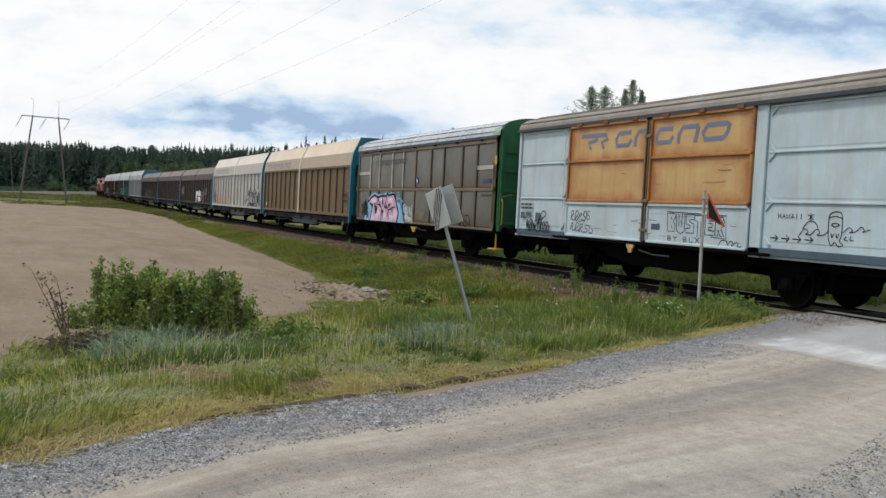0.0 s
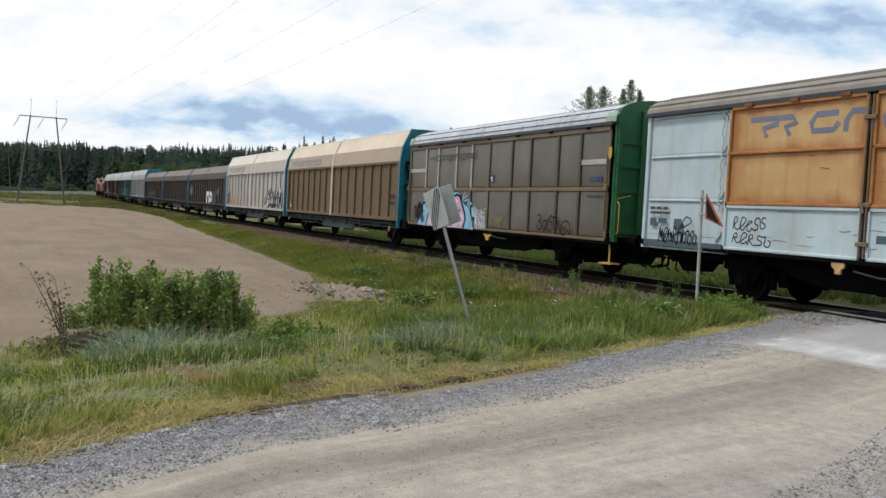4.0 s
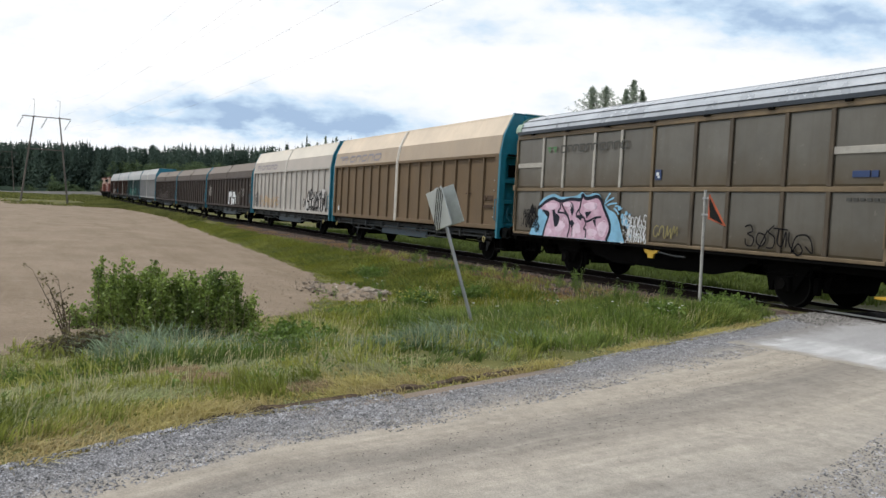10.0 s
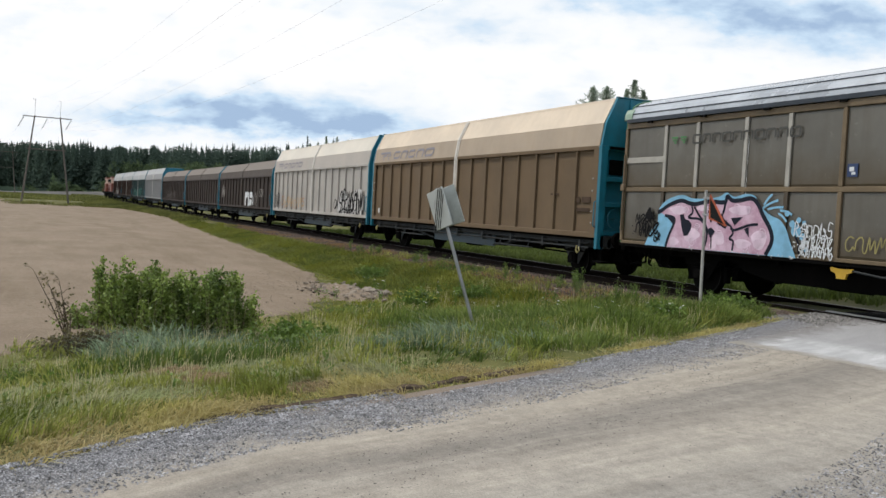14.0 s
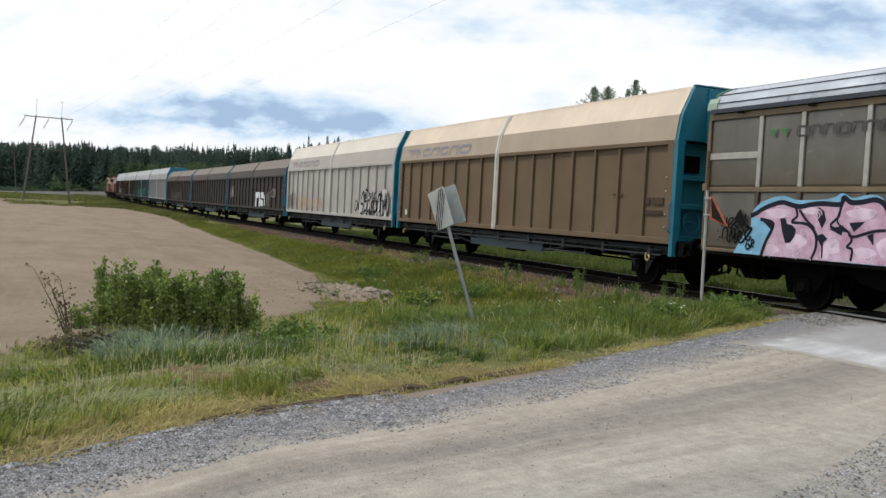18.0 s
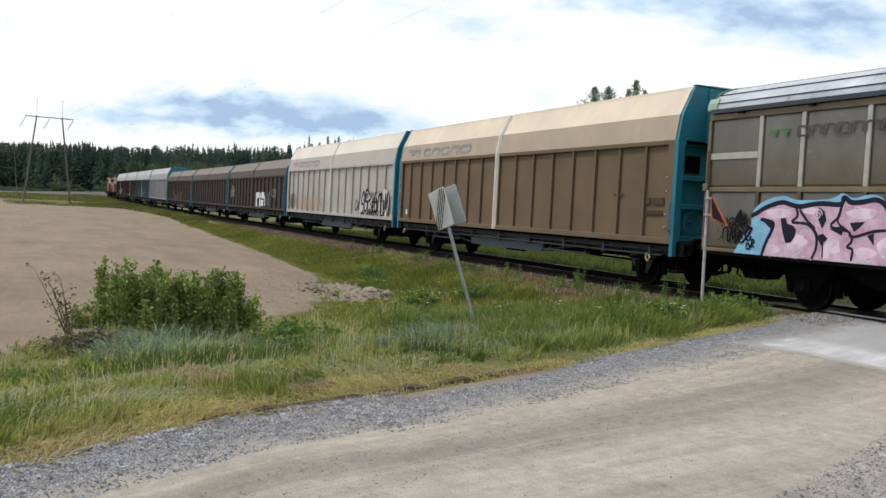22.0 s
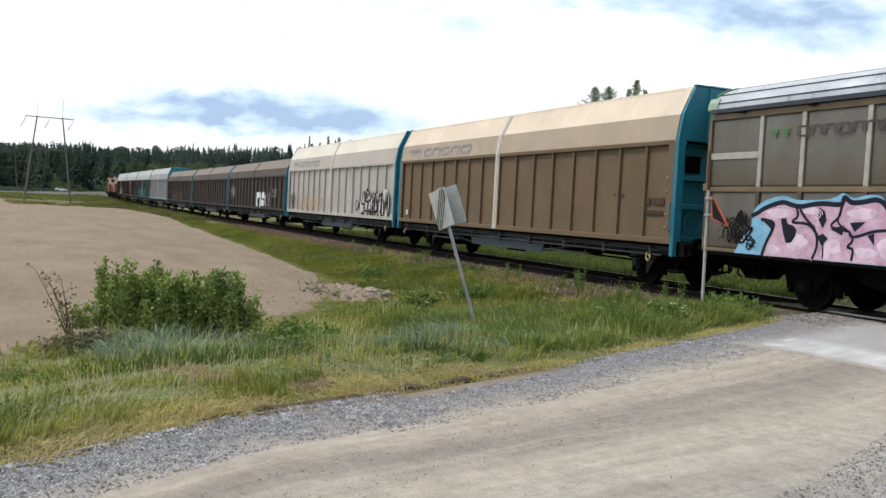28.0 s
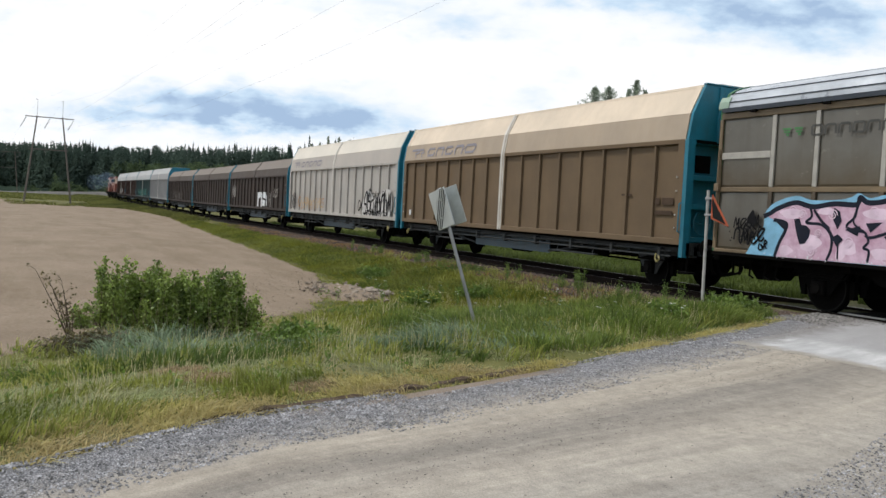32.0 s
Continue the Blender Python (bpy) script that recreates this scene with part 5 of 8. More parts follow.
# --- white wagon with orange doors ---
def white_wagon():
    L, H, off = 13.15, 1.395, 3.0
    root = empty("covered_wagon")
    tagged(root, "dirty white railway wagon with rusty orange sliding doors and black tags", "railway wagon", "wagons of the train")
    ws = running_gear(root, L, off, M_BLACK, .60)
    x0 = -L / 2
    D0, D1 = 2.74, 9.36    # doors, from the left end
    bm = BM()
    box(bm, x0 + .05, -x0 - .05, -H + .12, H - .12, 1.0, 1.1)
    part("floor_deck", bm, M_BLACK, root)
    for s in (-1, 1):
        for a, b in ((0, D0), (D1, L)):
            y = s * H
            yi = y - s * .06
            bm = BM()
            lo, hi = sorted((yi, y))
            box(bm, x0 + a, x0 + b, min(yi, yi - s * .04), max(yi, yi - s * .04), .95, 4.05)
            wall = part("side_wall", bm, M_WHITE, root, "dirty white pressed steel side wall")
            wp = .11 if a == 0 else .30
            for c0, c1 in ((a, a + wp), (b - .11, b)):
                bm = BM()
                box(bm, x0 + c0, x0 + c1, lo, hi, .95, 4.05, .01)
                part("corner_post", bm, M_WHITE, wall)
            zs = (1.22, 2.08, 3.08, 4.0)
            for z0, z1 in zip(zs, zs[1:]):
                pa, pb = a + wp + .06, b - .17
                k = .14
                pol = [(pa + k, z0 + .06), (pb - k, z0 + .06), (pb, z0 + .06 + k), (pb, z1 - .06 - k), (pb - k, z1 - .06), (pa + k, z1 - .06), (pa, z1 - .06 - k), (pa, z0 + .06 + k)]
                if a == 0:
                    pol = [(pa, z0 + .05), (pb - k, z0 + .05), (pb, z0 + .05 + k), (pb, z1 - .05 - k), (pb - k, z1 - .05), (pa, z1 - .05)]
                bm = BM()
                n = len(pol)
                cx, cz = (pa + pb) / 2, (z0 + z1) / 2
                o = [bm.verts.new((x0 + u, yi, v)) for u, v in pol]
                q = [bm.verts.new((x0 + cx + (u - cx) * (1 - .09 / (pb - pa)), yi + s * .008, cz + (v - cz) * .92)) for u, v in pol]
                bm.faces.new(q)
                for i in range(n):
                    bm.faces.new((o[i], o[(i + 1) % n], q[(i + 1) % n], q[i]))
                if s > 0:
                    bmesh.ops.reverse_faces(bm, faces=bm.faces[:])
                part("panel", bm, M_WHITE, wall)
                bm = BM()
                box(bm, x0 + pa, x0 + pb, *sorted((yi, yi + s * .045)), z1 - .022, z1 + .022, .008)
                part("ridge", bm, M_WHITE, wall)
                for u0, sg in ((pa, 1), (pb, -1)):
                    if a == 0 and sg > 0:
                        continue
                    for zz, up in ((z0, 1), (z1, -1)):
                        bm = BM()
                        prism(bm, [(x0 + u0, zz + up * .19), (x0 + u0 + sg * .19, zz), (x0 + u0 + sg * .13, zz), (x0 + u0, zz + up * .13)], *sorted((yi, yi + s * .04)), "y")
                        part("corner_ridge", bm, M_WHITE, wall)
            bm = BM()
            box(bm, x0 + a, x0 + b, lo, hi + (.0), 1.0, 1.16, .01)
            part("sill", bm, M_BLUEGREY, wall, "blue-grey sill")
        mid = (D0 + D1) / 2 + .02
        for k, (a, b) in enumerate(((D0 - .02, mid - .06), (mid + .06, D1))):
            y = s * (H + .06)
            yi = y - s * .05
            bm = BM()
            box(bm, x0 + a, x0 + b, *sorted((yi, yi - s * .03)), 1.08, 2.0)
            door = part("sliding_door", bm, M_WHITE, root, "sliding door, orange above and dirty white below")
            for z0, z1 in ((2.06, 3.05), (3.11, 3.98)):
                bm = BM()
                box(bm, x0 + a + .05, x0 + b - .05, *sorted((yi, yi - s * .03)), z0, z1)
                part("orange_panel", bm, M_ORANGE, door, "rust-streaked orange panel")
            bm = BM()
            for z0, z1 in ((2.0, 2.06), (3.05, 3.11), (3.98, 4.06)):
                box(bm, x0 + a, x0 + b, *sorted((y, yi - s * .03)), z0, z1, .01)
            for c in (a, b - .06):
                box(bm, x0 + c, x0 + c + .06, *sorted((y, yi - s * .03)), 2.0, 4.06, .01)
            part("door_frame", bm, M_ORANGEF, door, "rusty orange door frame")
            bm = BM()
            for z0, z1 in ((1.06, 1.12), (1.93, 2.0)):
                box(bm, x0 + a, x0 + b, *sorted((y - s * .01, yi - s * .03)), z0, z1, .01)
            for c in (a, b - .05):
                box(bm, x0 + c, x0 + c + .05, *sorted((y - s * .01, yi - s * .03)), 1.06, 2.0, .01)
            part("lower_frame", bm, M_WHITE, door)
        bm = BM()
        for c in (mid - .055, mid + .045):
            rod(bm, (x0 + c, s * (H + .07), 1.1), (x0 + c, s * (H + .07), 4.0), .018, 6)
        for z in (2.05, 1.35, 3.6):
            box(bm, x0 + mid - .12, x0 + mid + .12, *sorted((s * (H + .03), s * (H + .10))), z - .04, z + .04, .01)
        tube(bm, [(x0 + mid - .05, s * (H + .1), 2.1), (x0 + mid + .02, s * (H + .12), 1.9)], .02)
        part("door_lock", bm, M_FRAME, root, "rusty locking rods and handle")
        bm = BM()
        box(bm, x0 + D0 - .6, x0 + D1 + .6, *sorted((s * (H + .0), s * (H + .05))), .98, 1.05, .008)
        part("door_track", bm, M_BLACK, root)
    arc = [(-math.cos(math.pi * i / 18) * (H + .03), 4.10 + .52 * math.sin(math.pi * i / 18) ** .85) for i in range(19)]
    bm = BM()
    prism(bm, arc + [(y * .97, z - .06) for y, z in arc[::-1]], x0 - .03, -x0 + .03)
    part("roof", bm, M_ROOFB, root, "weathered brown-grey arched roof")
    for k in (2, 4, 6, 12, 14, 16):
        bm = BM()
        y, z = arc[k]
        box(bm, x0 - .02, -x0 + .02, y - .025, y + .025, z - .005, z + .02)
        part("roof_rib", bm, M_ROOFB, root)
    bm = BM()
    for s in (-1, 1):
        box(bm, x0 - .03, -x0 + .03, s * (H + .03) - .04, s * (H + .03) + .04, 4.05, 4.13)
    part("eaves_strip", bm, M_ROOFD, root, "dark eaves strip and door rail")
    for s in (-1, 1):
        for i in range(6):
            x = x0 + D0 + .4 + i * 1.15
            bm = BM()
            box(bm, x, x + .2, *sorted((s * (H + .02), s * (H + .10))), 4.02, 4.09)
            part("door_roller", bm, M_RUST, root)
    endpoly = [(-H + .02, .97), (H - .02, .97)] + [(y * .98, z - .03) for y, z in arc[::-1]]
    for s in (-1, 1):
        xe = s * (L / 2 - .04)
        bm = BM()
        prism(bm, endpoly, xe - .04, xe + .03)
        end = part("end_wall", bm, M_WHITE, root, "dirty white ribbed end wall")
        for y in (-.7, 0, .7):
            bm = BM()
            box(bm, *sorted((xe + s * .03, xe + s * .11)), y - .06, y + .06, 1.0, 4.3, .01)
            part("end_post", bm, M_WHITE, end)
        bm = BM()
        tube(bm, [(xe + s * .04, -H + .2, 1.3), (xe + s * .14, -H + .2, 1.35), (xe + s * .14, -H + .2, 2.0), (xe + s * .04, -H + .2, 2.05)], .018)
        part("handrail", bm, M_BLACK, root)
    y = -H - .003
    yd = -H - .03
    cargo_mark("company_mark", root, M_LOGOBLUE, x0 + 3.25, 3.38, 5.3, .42, yd + .015, "grey-blue company lettering as plain leaning shapes")
    bm = BM()
    for i in range(3):
        box(bm, x0 + .28 + i * .22, x0 + .46 + i * .22, y - .002, y, 1.86, 1.93)
        box(bm, x0 + .28 + i * .22, x0 + .48 + i * .22, y - .002, y, 1.76, 1.82)
    part("number_bars", bm, M_LOGODARK, root, "dark wagon number as plain bars")
    for a, b, c in ((.30, .52, 1.48), (.58, .88, 1.55), (1.12, 1.38, 1.42)):
        bm = BM()
        box(bm, x0 + a, x0 + b, y - .002, y, c, 1.66)
        part("data_panel", bm, M_BLUEGREY, root, "grey data panel")
    bm = BM()
    scribble(bm, x0 + .62, x0 + 1.9, 1.1, 1.45, y - .002, .035, 8, 21)
    part("graffiti_tag", bm, M_INK, root, "blue-black scribbled tag")
    bm = BM()
    ribbon(bm, curve([(x0 + 1.25, 1.3), (x0 + 1.5, 1.7), (x0 + 1.7, 1.6), (x0 + 1.4, 1.45)]), .03, y - .003)
    part("graffiti_tag", bm, M_INK, root, "blue-black looped stroke")
    yl = -H - .012
    for a, b, c, d, w, n, k in ((2.95, 3.85, 1.48, 1.75, .026, 5, 31), (2.95, 4.0, 1.18, 1.42, .026, 5, 32)):
        bm = BM()
        scribble(bm, x0 + a, x0 + b, c, d, yl, w, n, k)
        part("graffiti_tag", bm, M_INK, root, "black scribbled tag")
    hand_letters(root, "BY", x0 + 6.90, 1.16, .2, .1, yl, .022)
    hand_letters(root, "BLX", x0 + 7.42, 1.15, .2, .11, yl, .022)
    bm = BM()
    ribbon(bm, curve([(x0 + 8.52, 1.12), (x0 + 8.62, 1.24), (x0 + 8.76, 1.23), (x0 + 8.80, 1.15), (x0 + 8.86, 1.23), (x0 + 8.94, 1.22), (x0 + 8.92, 1.14), (x0 + 9.02, 1.21), (x0 + 9.10, 1.20), (x0 + 9.08, 1.13), (x0 + 9.20, 1.14)]), .022, yl)
    part("graffiti_tag", bm, M_INK, root, "black curling wave")
    BLOCK = [[(.1, 0), (0, 1), (.8, 1), (1, .8), (.75, .55), (1, .35), (.9, 0)], [(.0, 1), (.3, 1), (.35, .35), (.7, .3), (.68, 1), (1, 1), (1, .05), (.6, -.1), (.1, .1)],
             [(.1, 1), (1, 1), (1, .75), (.5, .72), (.5, .6), (1, .5), (1, 0), (.1, 0), (.1, .25), (.6, .28), (.6, .4), (.1, .5)], [(0, 1), (1, 1), (1, .72), (.7, .7), (.7, -.15), (.35, -.15), (.35, .7), (0, .7)],
             [(.1, 1), (1, 1), (1, .75), (.45, .74), (.45, .62), (.85, .6), (.85, .42), (.45, .4), (.45, .25), (1, .22), (1, 0), (.1, 0)], [(.1, 0), (.1, 1), (.8, 1), (1, .75), (.9, .5), (.7, .42), (1, 0), (.65, 0), (.4, .3), (.4, 0)]]
    for i, sh in enumerate(BLOCK):
        bm = BM()
        ribbon(bm, [(x0 + 6.86 + i * .305 + u * .285, 1.37 - .008 * i + v * .41) for u, v in sh], .024, yl - .0006 * i, True)
        part("graffiti_letter", bm, M_INK, root, "black outlined block letter")
    for a, b in ((7.0, 1.70), (7.02, 1.50), (7.33, 1.62), (8.50, 1.64)):
        bm = BM()
        ribbon(bm, [(x0 + a, b), (x0 + a + .03, b - .07)], .02, yl - .005)
        part("graffiti_tag", bm, M_INK, root, "short black stroke")
    bm = BM()
    ribbon(bm, [(x0 + 6.84, 1.82), (x0 + 8.72, 1.77), (x0 + 8.74, 1.28), (x0 + 8.3, 1.30)], .018, yl - .006)
    part("graffiti_tag", bm, M_INK, root, "thin black frame line round the block letters")
    bm = BM()
    box(bm, x0 + 6.31, x0 + 6.62, yl - .002, yl, 1.38, 1.52)
    part("label_plate", bm, M_BLUEGREY, root, "grey label plate")
    bm = BM()
    ribbon(bm, curve([(x0 + 2.50 + .03 * math.sin(i * 2.1) + .012 * math.sin(i * 5.3), 1.85 + .12 * i) for i in range(18)], 4), .016, -H - .004)
    part("wavy_sealant", bm, M_SCUFF, root, "wavy grey bead of sealant")
    # scuffs and scratches in the paint
    rs = random.Random(66)
    for k in range(26):
        low = k < 18
        a, b = x0 + rs.uniform(3.0, 9.0), rs.uniform(1.2, 1.95) if low else rs.uniform(2.15, 3.0)
        l = rs.uniform(.08, .5)
        bm = BM()
        ribbon(bm, [(a, b), (a + l * .5, b + rs.uniform(-.012, .012)), (a + l, b + rs.uniform(-.02, .02))], rs.uniform(.006, .016), (yl if low else yd + .012) - .0002 * k)
        part("scuff", bm, M_SCUFF if low else M_RUST, root, "horizontal scratch in the paint")
    # line drawing and arrows at the right part, as plain loops
    yr = -H + .044
    for i in range(4):
        a = x0 + 9.88 + i * .28
        bm = BM()
        ribbon(bm, [(a, 1.37), (a + .20, 1.37)], .02, yr)
        ribbon(bm, [(a + .12, 1.43), (a + .20, 1.37), (a + .12, 1.31)], .02, yr - .0005)
        part("graffiti_arrow", bm, M_INK, root, "black drawn arrow")
    hand_letters(root, "HAWAII", x0 + 10.05, 1.76, .105, .1, yr, .014)
    DRAW = [[(10.85, 1.42), (10.84, 1.78), (10.90, 1.88), (11.04, 1.90), (11.12, 1.84), (11.14, 1.50), (11.10, 1.36), (11.18, 1.30), (11.08, 1.26), (11.0, 1.34), (10.92, 1.27), (10.85, 1.42)], [(10.84, 1.78), (10.98, 1.82), (11.13, 1.78)],
            [(10.91, 1.50), (10.93, 1.42), (10.97, 1.50)], [(11.02, 1.50), (11.04, 1.42), (11.08, 1.50)], [(10.90, 1.66), (10.98, 1.69), (11.08, 1.66), (10.98, 1.62), (10.90, 1.66)],
            [(10.19, 1.43), (10.30, 1.56), (10.40, 1.50), (10.34, 1.46), (10.46, 1.46), (10.58, 1.56), (10.66, 1.50), (10.60, 1.45), (10.74, 1.46), (10.85, 1.54)], [(10.26, 1.56), (10.38, 1.70), (10.54, 1.69), (10.62, 1.57)],
            [(11.16, 1.52), (11.28, 1.62), (11.36, 1.57), (11.30, 1.53), (11.42, 1.55), (11.54, 1.64), (11.60, 1.58), (11.56, 1.55), (11.72, 1.60)], [(11.24, 1.46), (11.20, 1.40), (11.28, 1.38)], [(11.34, 1.47), (11.32, 1.39), (11.40, 1.39)],
            [(10.36, 1.84), (10.50, 1.74)], [(10.50, 1.85), (10.38, 1.73)], [(10.43, 1.87), (10.44, 1.71)]]
    for k, st in enumerate(DRAW):
        bm = BM()
        ribbon(bm, curve([(x0 + a + .40, b + .02) for a, b in st], 4), .016, yr - .0003 * k)
        part("drawn_line", bm, M_INK, root, "black drawn line")
    bm = BM()
    prism(bm, [(-.14, 1.0), (.14, 1.0), (.14, .92), (.06, .86), (.06, .78), (-.06, .78), (-.06, .86), (-.14, .92)], -H - .05, -H, "y")
    o = part("brake_lever", bm, M_ORANGE, root, "orange brake lever plate")
    o.location.x = x0 + 5.6
    bm = BM()
    tube(bm, [(x0 + 5.9, -H, .86), (x0 + 6.4, -H, .78), (x0 + 7.0, -H, .78)], .02)
    part("lever_rod", bm, M_GREYUF, root)
    for x in (x0 + .7, x0 + 1.0, x0 + 1.35, x0 + 1.8):
        bm = BM()
        tube(bm, [(x, -1.1, .95), (x, -1.15, .5), (x + .1, -1.15, .45)], .02)
        part("brake_rod", bm, M_BLACK, root)
    return root, ws, L


# --- high wagons with folding roof doors and teal ends ---
def high_wagon(style, label, wall, upper, roofm, extra=None, pillar=None):
    low = style == "low"
    L, H = 16.6, 1.395
    off = (2.5, 1.5) if extra is brown_extra else (2.7, 2.7)
    zw, zc, zt = (3.18, 3.66, 4.22) if low else (3.44, 4.08, 4.73)
    yc, yt = (H - .07, H - .5) if low else (H - .10, H - .42)
    root = empty("covered_wagon")
    tagged(root, label, "railway wagon", "wagons of the train")
    ws = running_gear(root, L, off, M_GREYUF)
    x0 = -L / 2
    mid = x0 + 8.1
    bm = BM()
    box(bm, x0 + .05, -x0 - .05, -H + .12, H - .12, 1.0, 1.1)
    part("floor_deck", bm, M_BLACK, root)
    # long side beam with trusses under the doors
    for s in (-1, 1):
        bm = BM()
        box(bm, x0 + .3, -x0 - .3, *sorted((s * (H - .2), s * (H - .26))), .88, 1.0)
        part("side_beam", bm, M_GREYUF, root, "grey-blue side beam")
        bm = BM()
        prism(bm, [(-2.3, .88), (-2.3, .50), (2.3, .50), (2.3, .88)], *sorted((s * (H - .30), s * (H - .34))), "y")
        part("centre_plate", bm, M_BLUEGREY, root, "blue-grey centre plate")
        for q in (-1, 1):
            bm = BM()
            rod(bm, (q * 5.0, s * (H - .28), .9), (q * 2.3, s * (H - .28), .56), .035, 6)
            rod(bm, (q * 3.6, s * (H - .28), .72), (q * 3.6, s * (H - .28), .95), .03, 6)
            part("truss_rod", bm, M_GREYUF, root)
            bm = BM()
            box(bm, *sorted((q * 2.8, q * 4.9)), *sorted((s * (H - .02), s * (H - .16))), .60, .64, .006)
            for e in (3.0, 4.7):
                rod(bm, (q * e, s * (H - .1), .62), (q * e, s * (H - .2), .95), .018, 5)
            part("footboard", bm, M_GREYUF, root)
        bm = BM()
        for z in (.78, .9):
            rod(bm, (x0 + .5, s * (H - .1), z), (-x0 - .5, s * (H - .1), z), .022, 6)
        for i in range(9):
            x = x0 + .9 + i * (L - 1.8) / 8
            box(bm, x - .05, x + .05, *sorted((s * (H - .2), s * (H - .06))), .72, .97, .008)
        part("door_gear", bm, M_GREYUF, root, "door rods and brackets")
    prof = [(H, 1.08), (H, zw), (yc, zc), (yt, zt)]
    for s in (-1, 1):
        for a, b in ((x0 + .13, mid - .10), (mid + .10, -x0 - .13)):
            bm = BM()
            box(bm, a, b, *sorted((s * (H - .075), s * (H - .10))), 1.08, zw)
            door = part("side_door", bm, wall, root, "ribbed steel side door, dusty")
            n = 8
            for i in range(n + 1):
                x = a + (b - a) * i / n
                bm = BM()
                box(bm, max(a, x - .035), min(b, x + .035), *sorted((s * H, s * (H - .08))), 1.16, zw - .05, .006)
                part("rib", bm, wall, door)
            for z0, z1 in ((1.06, 1.2), (zw - .06, zw + .05)):
                bm = BM()
                box(bm, a, b, *sorted((s * (H + .015), s * (H - .06))), z0, z1, .01)
                part("door_rail", bm, wall, door)
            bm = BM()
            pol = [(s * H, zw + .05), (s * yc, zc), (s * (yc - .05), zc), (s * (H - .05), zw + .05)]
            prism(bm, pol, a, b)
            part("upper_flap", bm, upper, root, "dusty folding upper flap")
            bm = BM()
            # roofm is paler than the doors: sunlight on the slope is in its colour
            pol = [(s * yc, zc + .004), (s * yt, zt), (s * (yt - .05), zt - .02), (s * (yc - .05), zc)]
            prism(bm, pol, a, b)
            part("roof_flap", bm, roofm, root, "sloping roof flap, sunlit tone put in its colour")
        bm = BM()
        for (u0, v0), (u1, v1) in zip(prof, prof[1:]):
            prism(bm, [(s * (u0 + .008), v0), (s * (u1 + .008), v1), (s * (u1 - .06), v1), (s * (u0 - .06), v0)], mid - .13, mid + .13)
        part("centre_post", bm, upper, root, "dusty centre post between the doors")
        for a, b in ((mid - .12, mid - .02), (mid + .035, mid + .085)):
            bm = BM()
            for (u0, v0), (u1, v1) in zip(prof, prof[1:]):
                prism(bm, [(s * (u0 + .024), v0), (s * (u1 + .024), v1), (s * u1, v1), (s * u0, v0)], a, b)
            part("post_strip", bm, M_STRIP if not low else upper, root, "pale metal strip along the centre post")
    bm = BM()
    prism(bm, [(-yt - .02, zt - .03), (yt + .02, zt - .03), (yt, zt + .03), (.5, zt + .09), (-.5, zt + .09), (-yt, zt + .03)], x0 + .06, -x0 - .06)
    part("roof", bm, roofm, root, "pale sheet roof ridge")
    # teal ends: pillars, cross members, wheel and ladder
    for s in (-1, 1):
        xe = s * (L / 2)
        for q in (-1, 1):
            bm = BM()
            pol = [(q * (H + .012), .78), (q * (H + .012), zw + .04), (q * (H - (.1 if low else .19)), zw + .04), (q * (H - (.1 if low else .19)), .78)]
            prism(bm, pol, *sorted((xe, xe - s * (.07 if low else .12))))
            part("end_pillar", bm, pillar or M_TEAL, root, "painted end pillar")
        bm = BM()
        box(bm, *sorted((xe - s * .3, xe - s * .24)), -H + .2, H - .2, 1.0, zc - .1, 0)
        end = part("end_wall", bm, M_TEAL, root, "teal end wall")
        bm = BM()
        box(bm, *sorted((xe + s * .02, xe - s * .10)), -yt - .02, yt + .02, zt + .03, zt + .06, .008)
        part("end_cap", bm, M_TEAL, root)
        bm = BM()
        prism(bm, [(-H - .008, zw + .045), (H + .008, zw + .045), (yc + .008, zc), (yt + .008, zt + .025), (-yt - .008, zt + .025), (-yc - .008, zc)], *sorted((xe - s * .01, xe - s * .09)))
        part("end_gable", bm, M_TEAL, root, "teal sloping gable plate")
        for q in (-1, 1):
            # dusty cover strip that wraps the door edge, up to the roof
            for k, ((u0, v0), (u1, v1)) in enumerate(zip(prof, prof[1:])):
                bm = BM()
                prism(bm, [(q * (u0 + .014), v0), (q * (u1 + .014), v1), (q * (u1 - .04), v1), (q * (u0 - .04), v0)], *sorted((xe - s * .125, xe - s * .34)))
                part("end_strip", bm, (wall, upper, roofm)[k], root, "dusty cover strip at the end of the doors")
            if q < 0:
                for z in (1.45, 1.75, 2.3, 2.62):
                    bm = BM()
                    rod(bm, (xe - s * .30, -H - .012, z), (xe - s * .30, -H - .04, z), .022, 8)
                    part("bolt_head", bm, M_FRAMEL, root, "bare metal bolt head")
        bm = BM()
        box(bm, *sorted((xe + s * .02, xe - s * .2)), -H + .26, H - .26, zw - .03, zw + .035, .008)
        part("end_ledge", bm, M_BLACK, root, "dark ledge over the recessed end")
        for y in (-.55, .55):
            bm = BM()
            box(bm, *sorted((xe + s * .035, xe - s * .03)), y - .05, y + .05, zw, zt, .01)
            part("end_post", bm, M_TEAL, root)
        for z in (1.2, 1.95, 2.62, zw):
            bm = BM()
            box(bm, *sorted((xe - s * .04, xe - s * .24)), -H + .2, H - .2, z - .06, z + .06, .01)
            part("end_rail", bm, M_TEAL, end)
        # solid black plate on the wall gives the darkness of an opening
        bm = BM()
        box(bm, *sorted((xe - s * .235, xe - s * .2)), -H + .42, -H + .85, 2.75, 3.15)
        part("end_recess", bm, M_BLACK, end, "black plate in place of a dark opening")
        bm = BM()
        tube(bm, [(xe - s * .1, -H + .62 + .26 * math.cos(radians(a)), 1.58 + .26 * math.sin(radians(a))) for a in range(0, 361, 24)], .02)
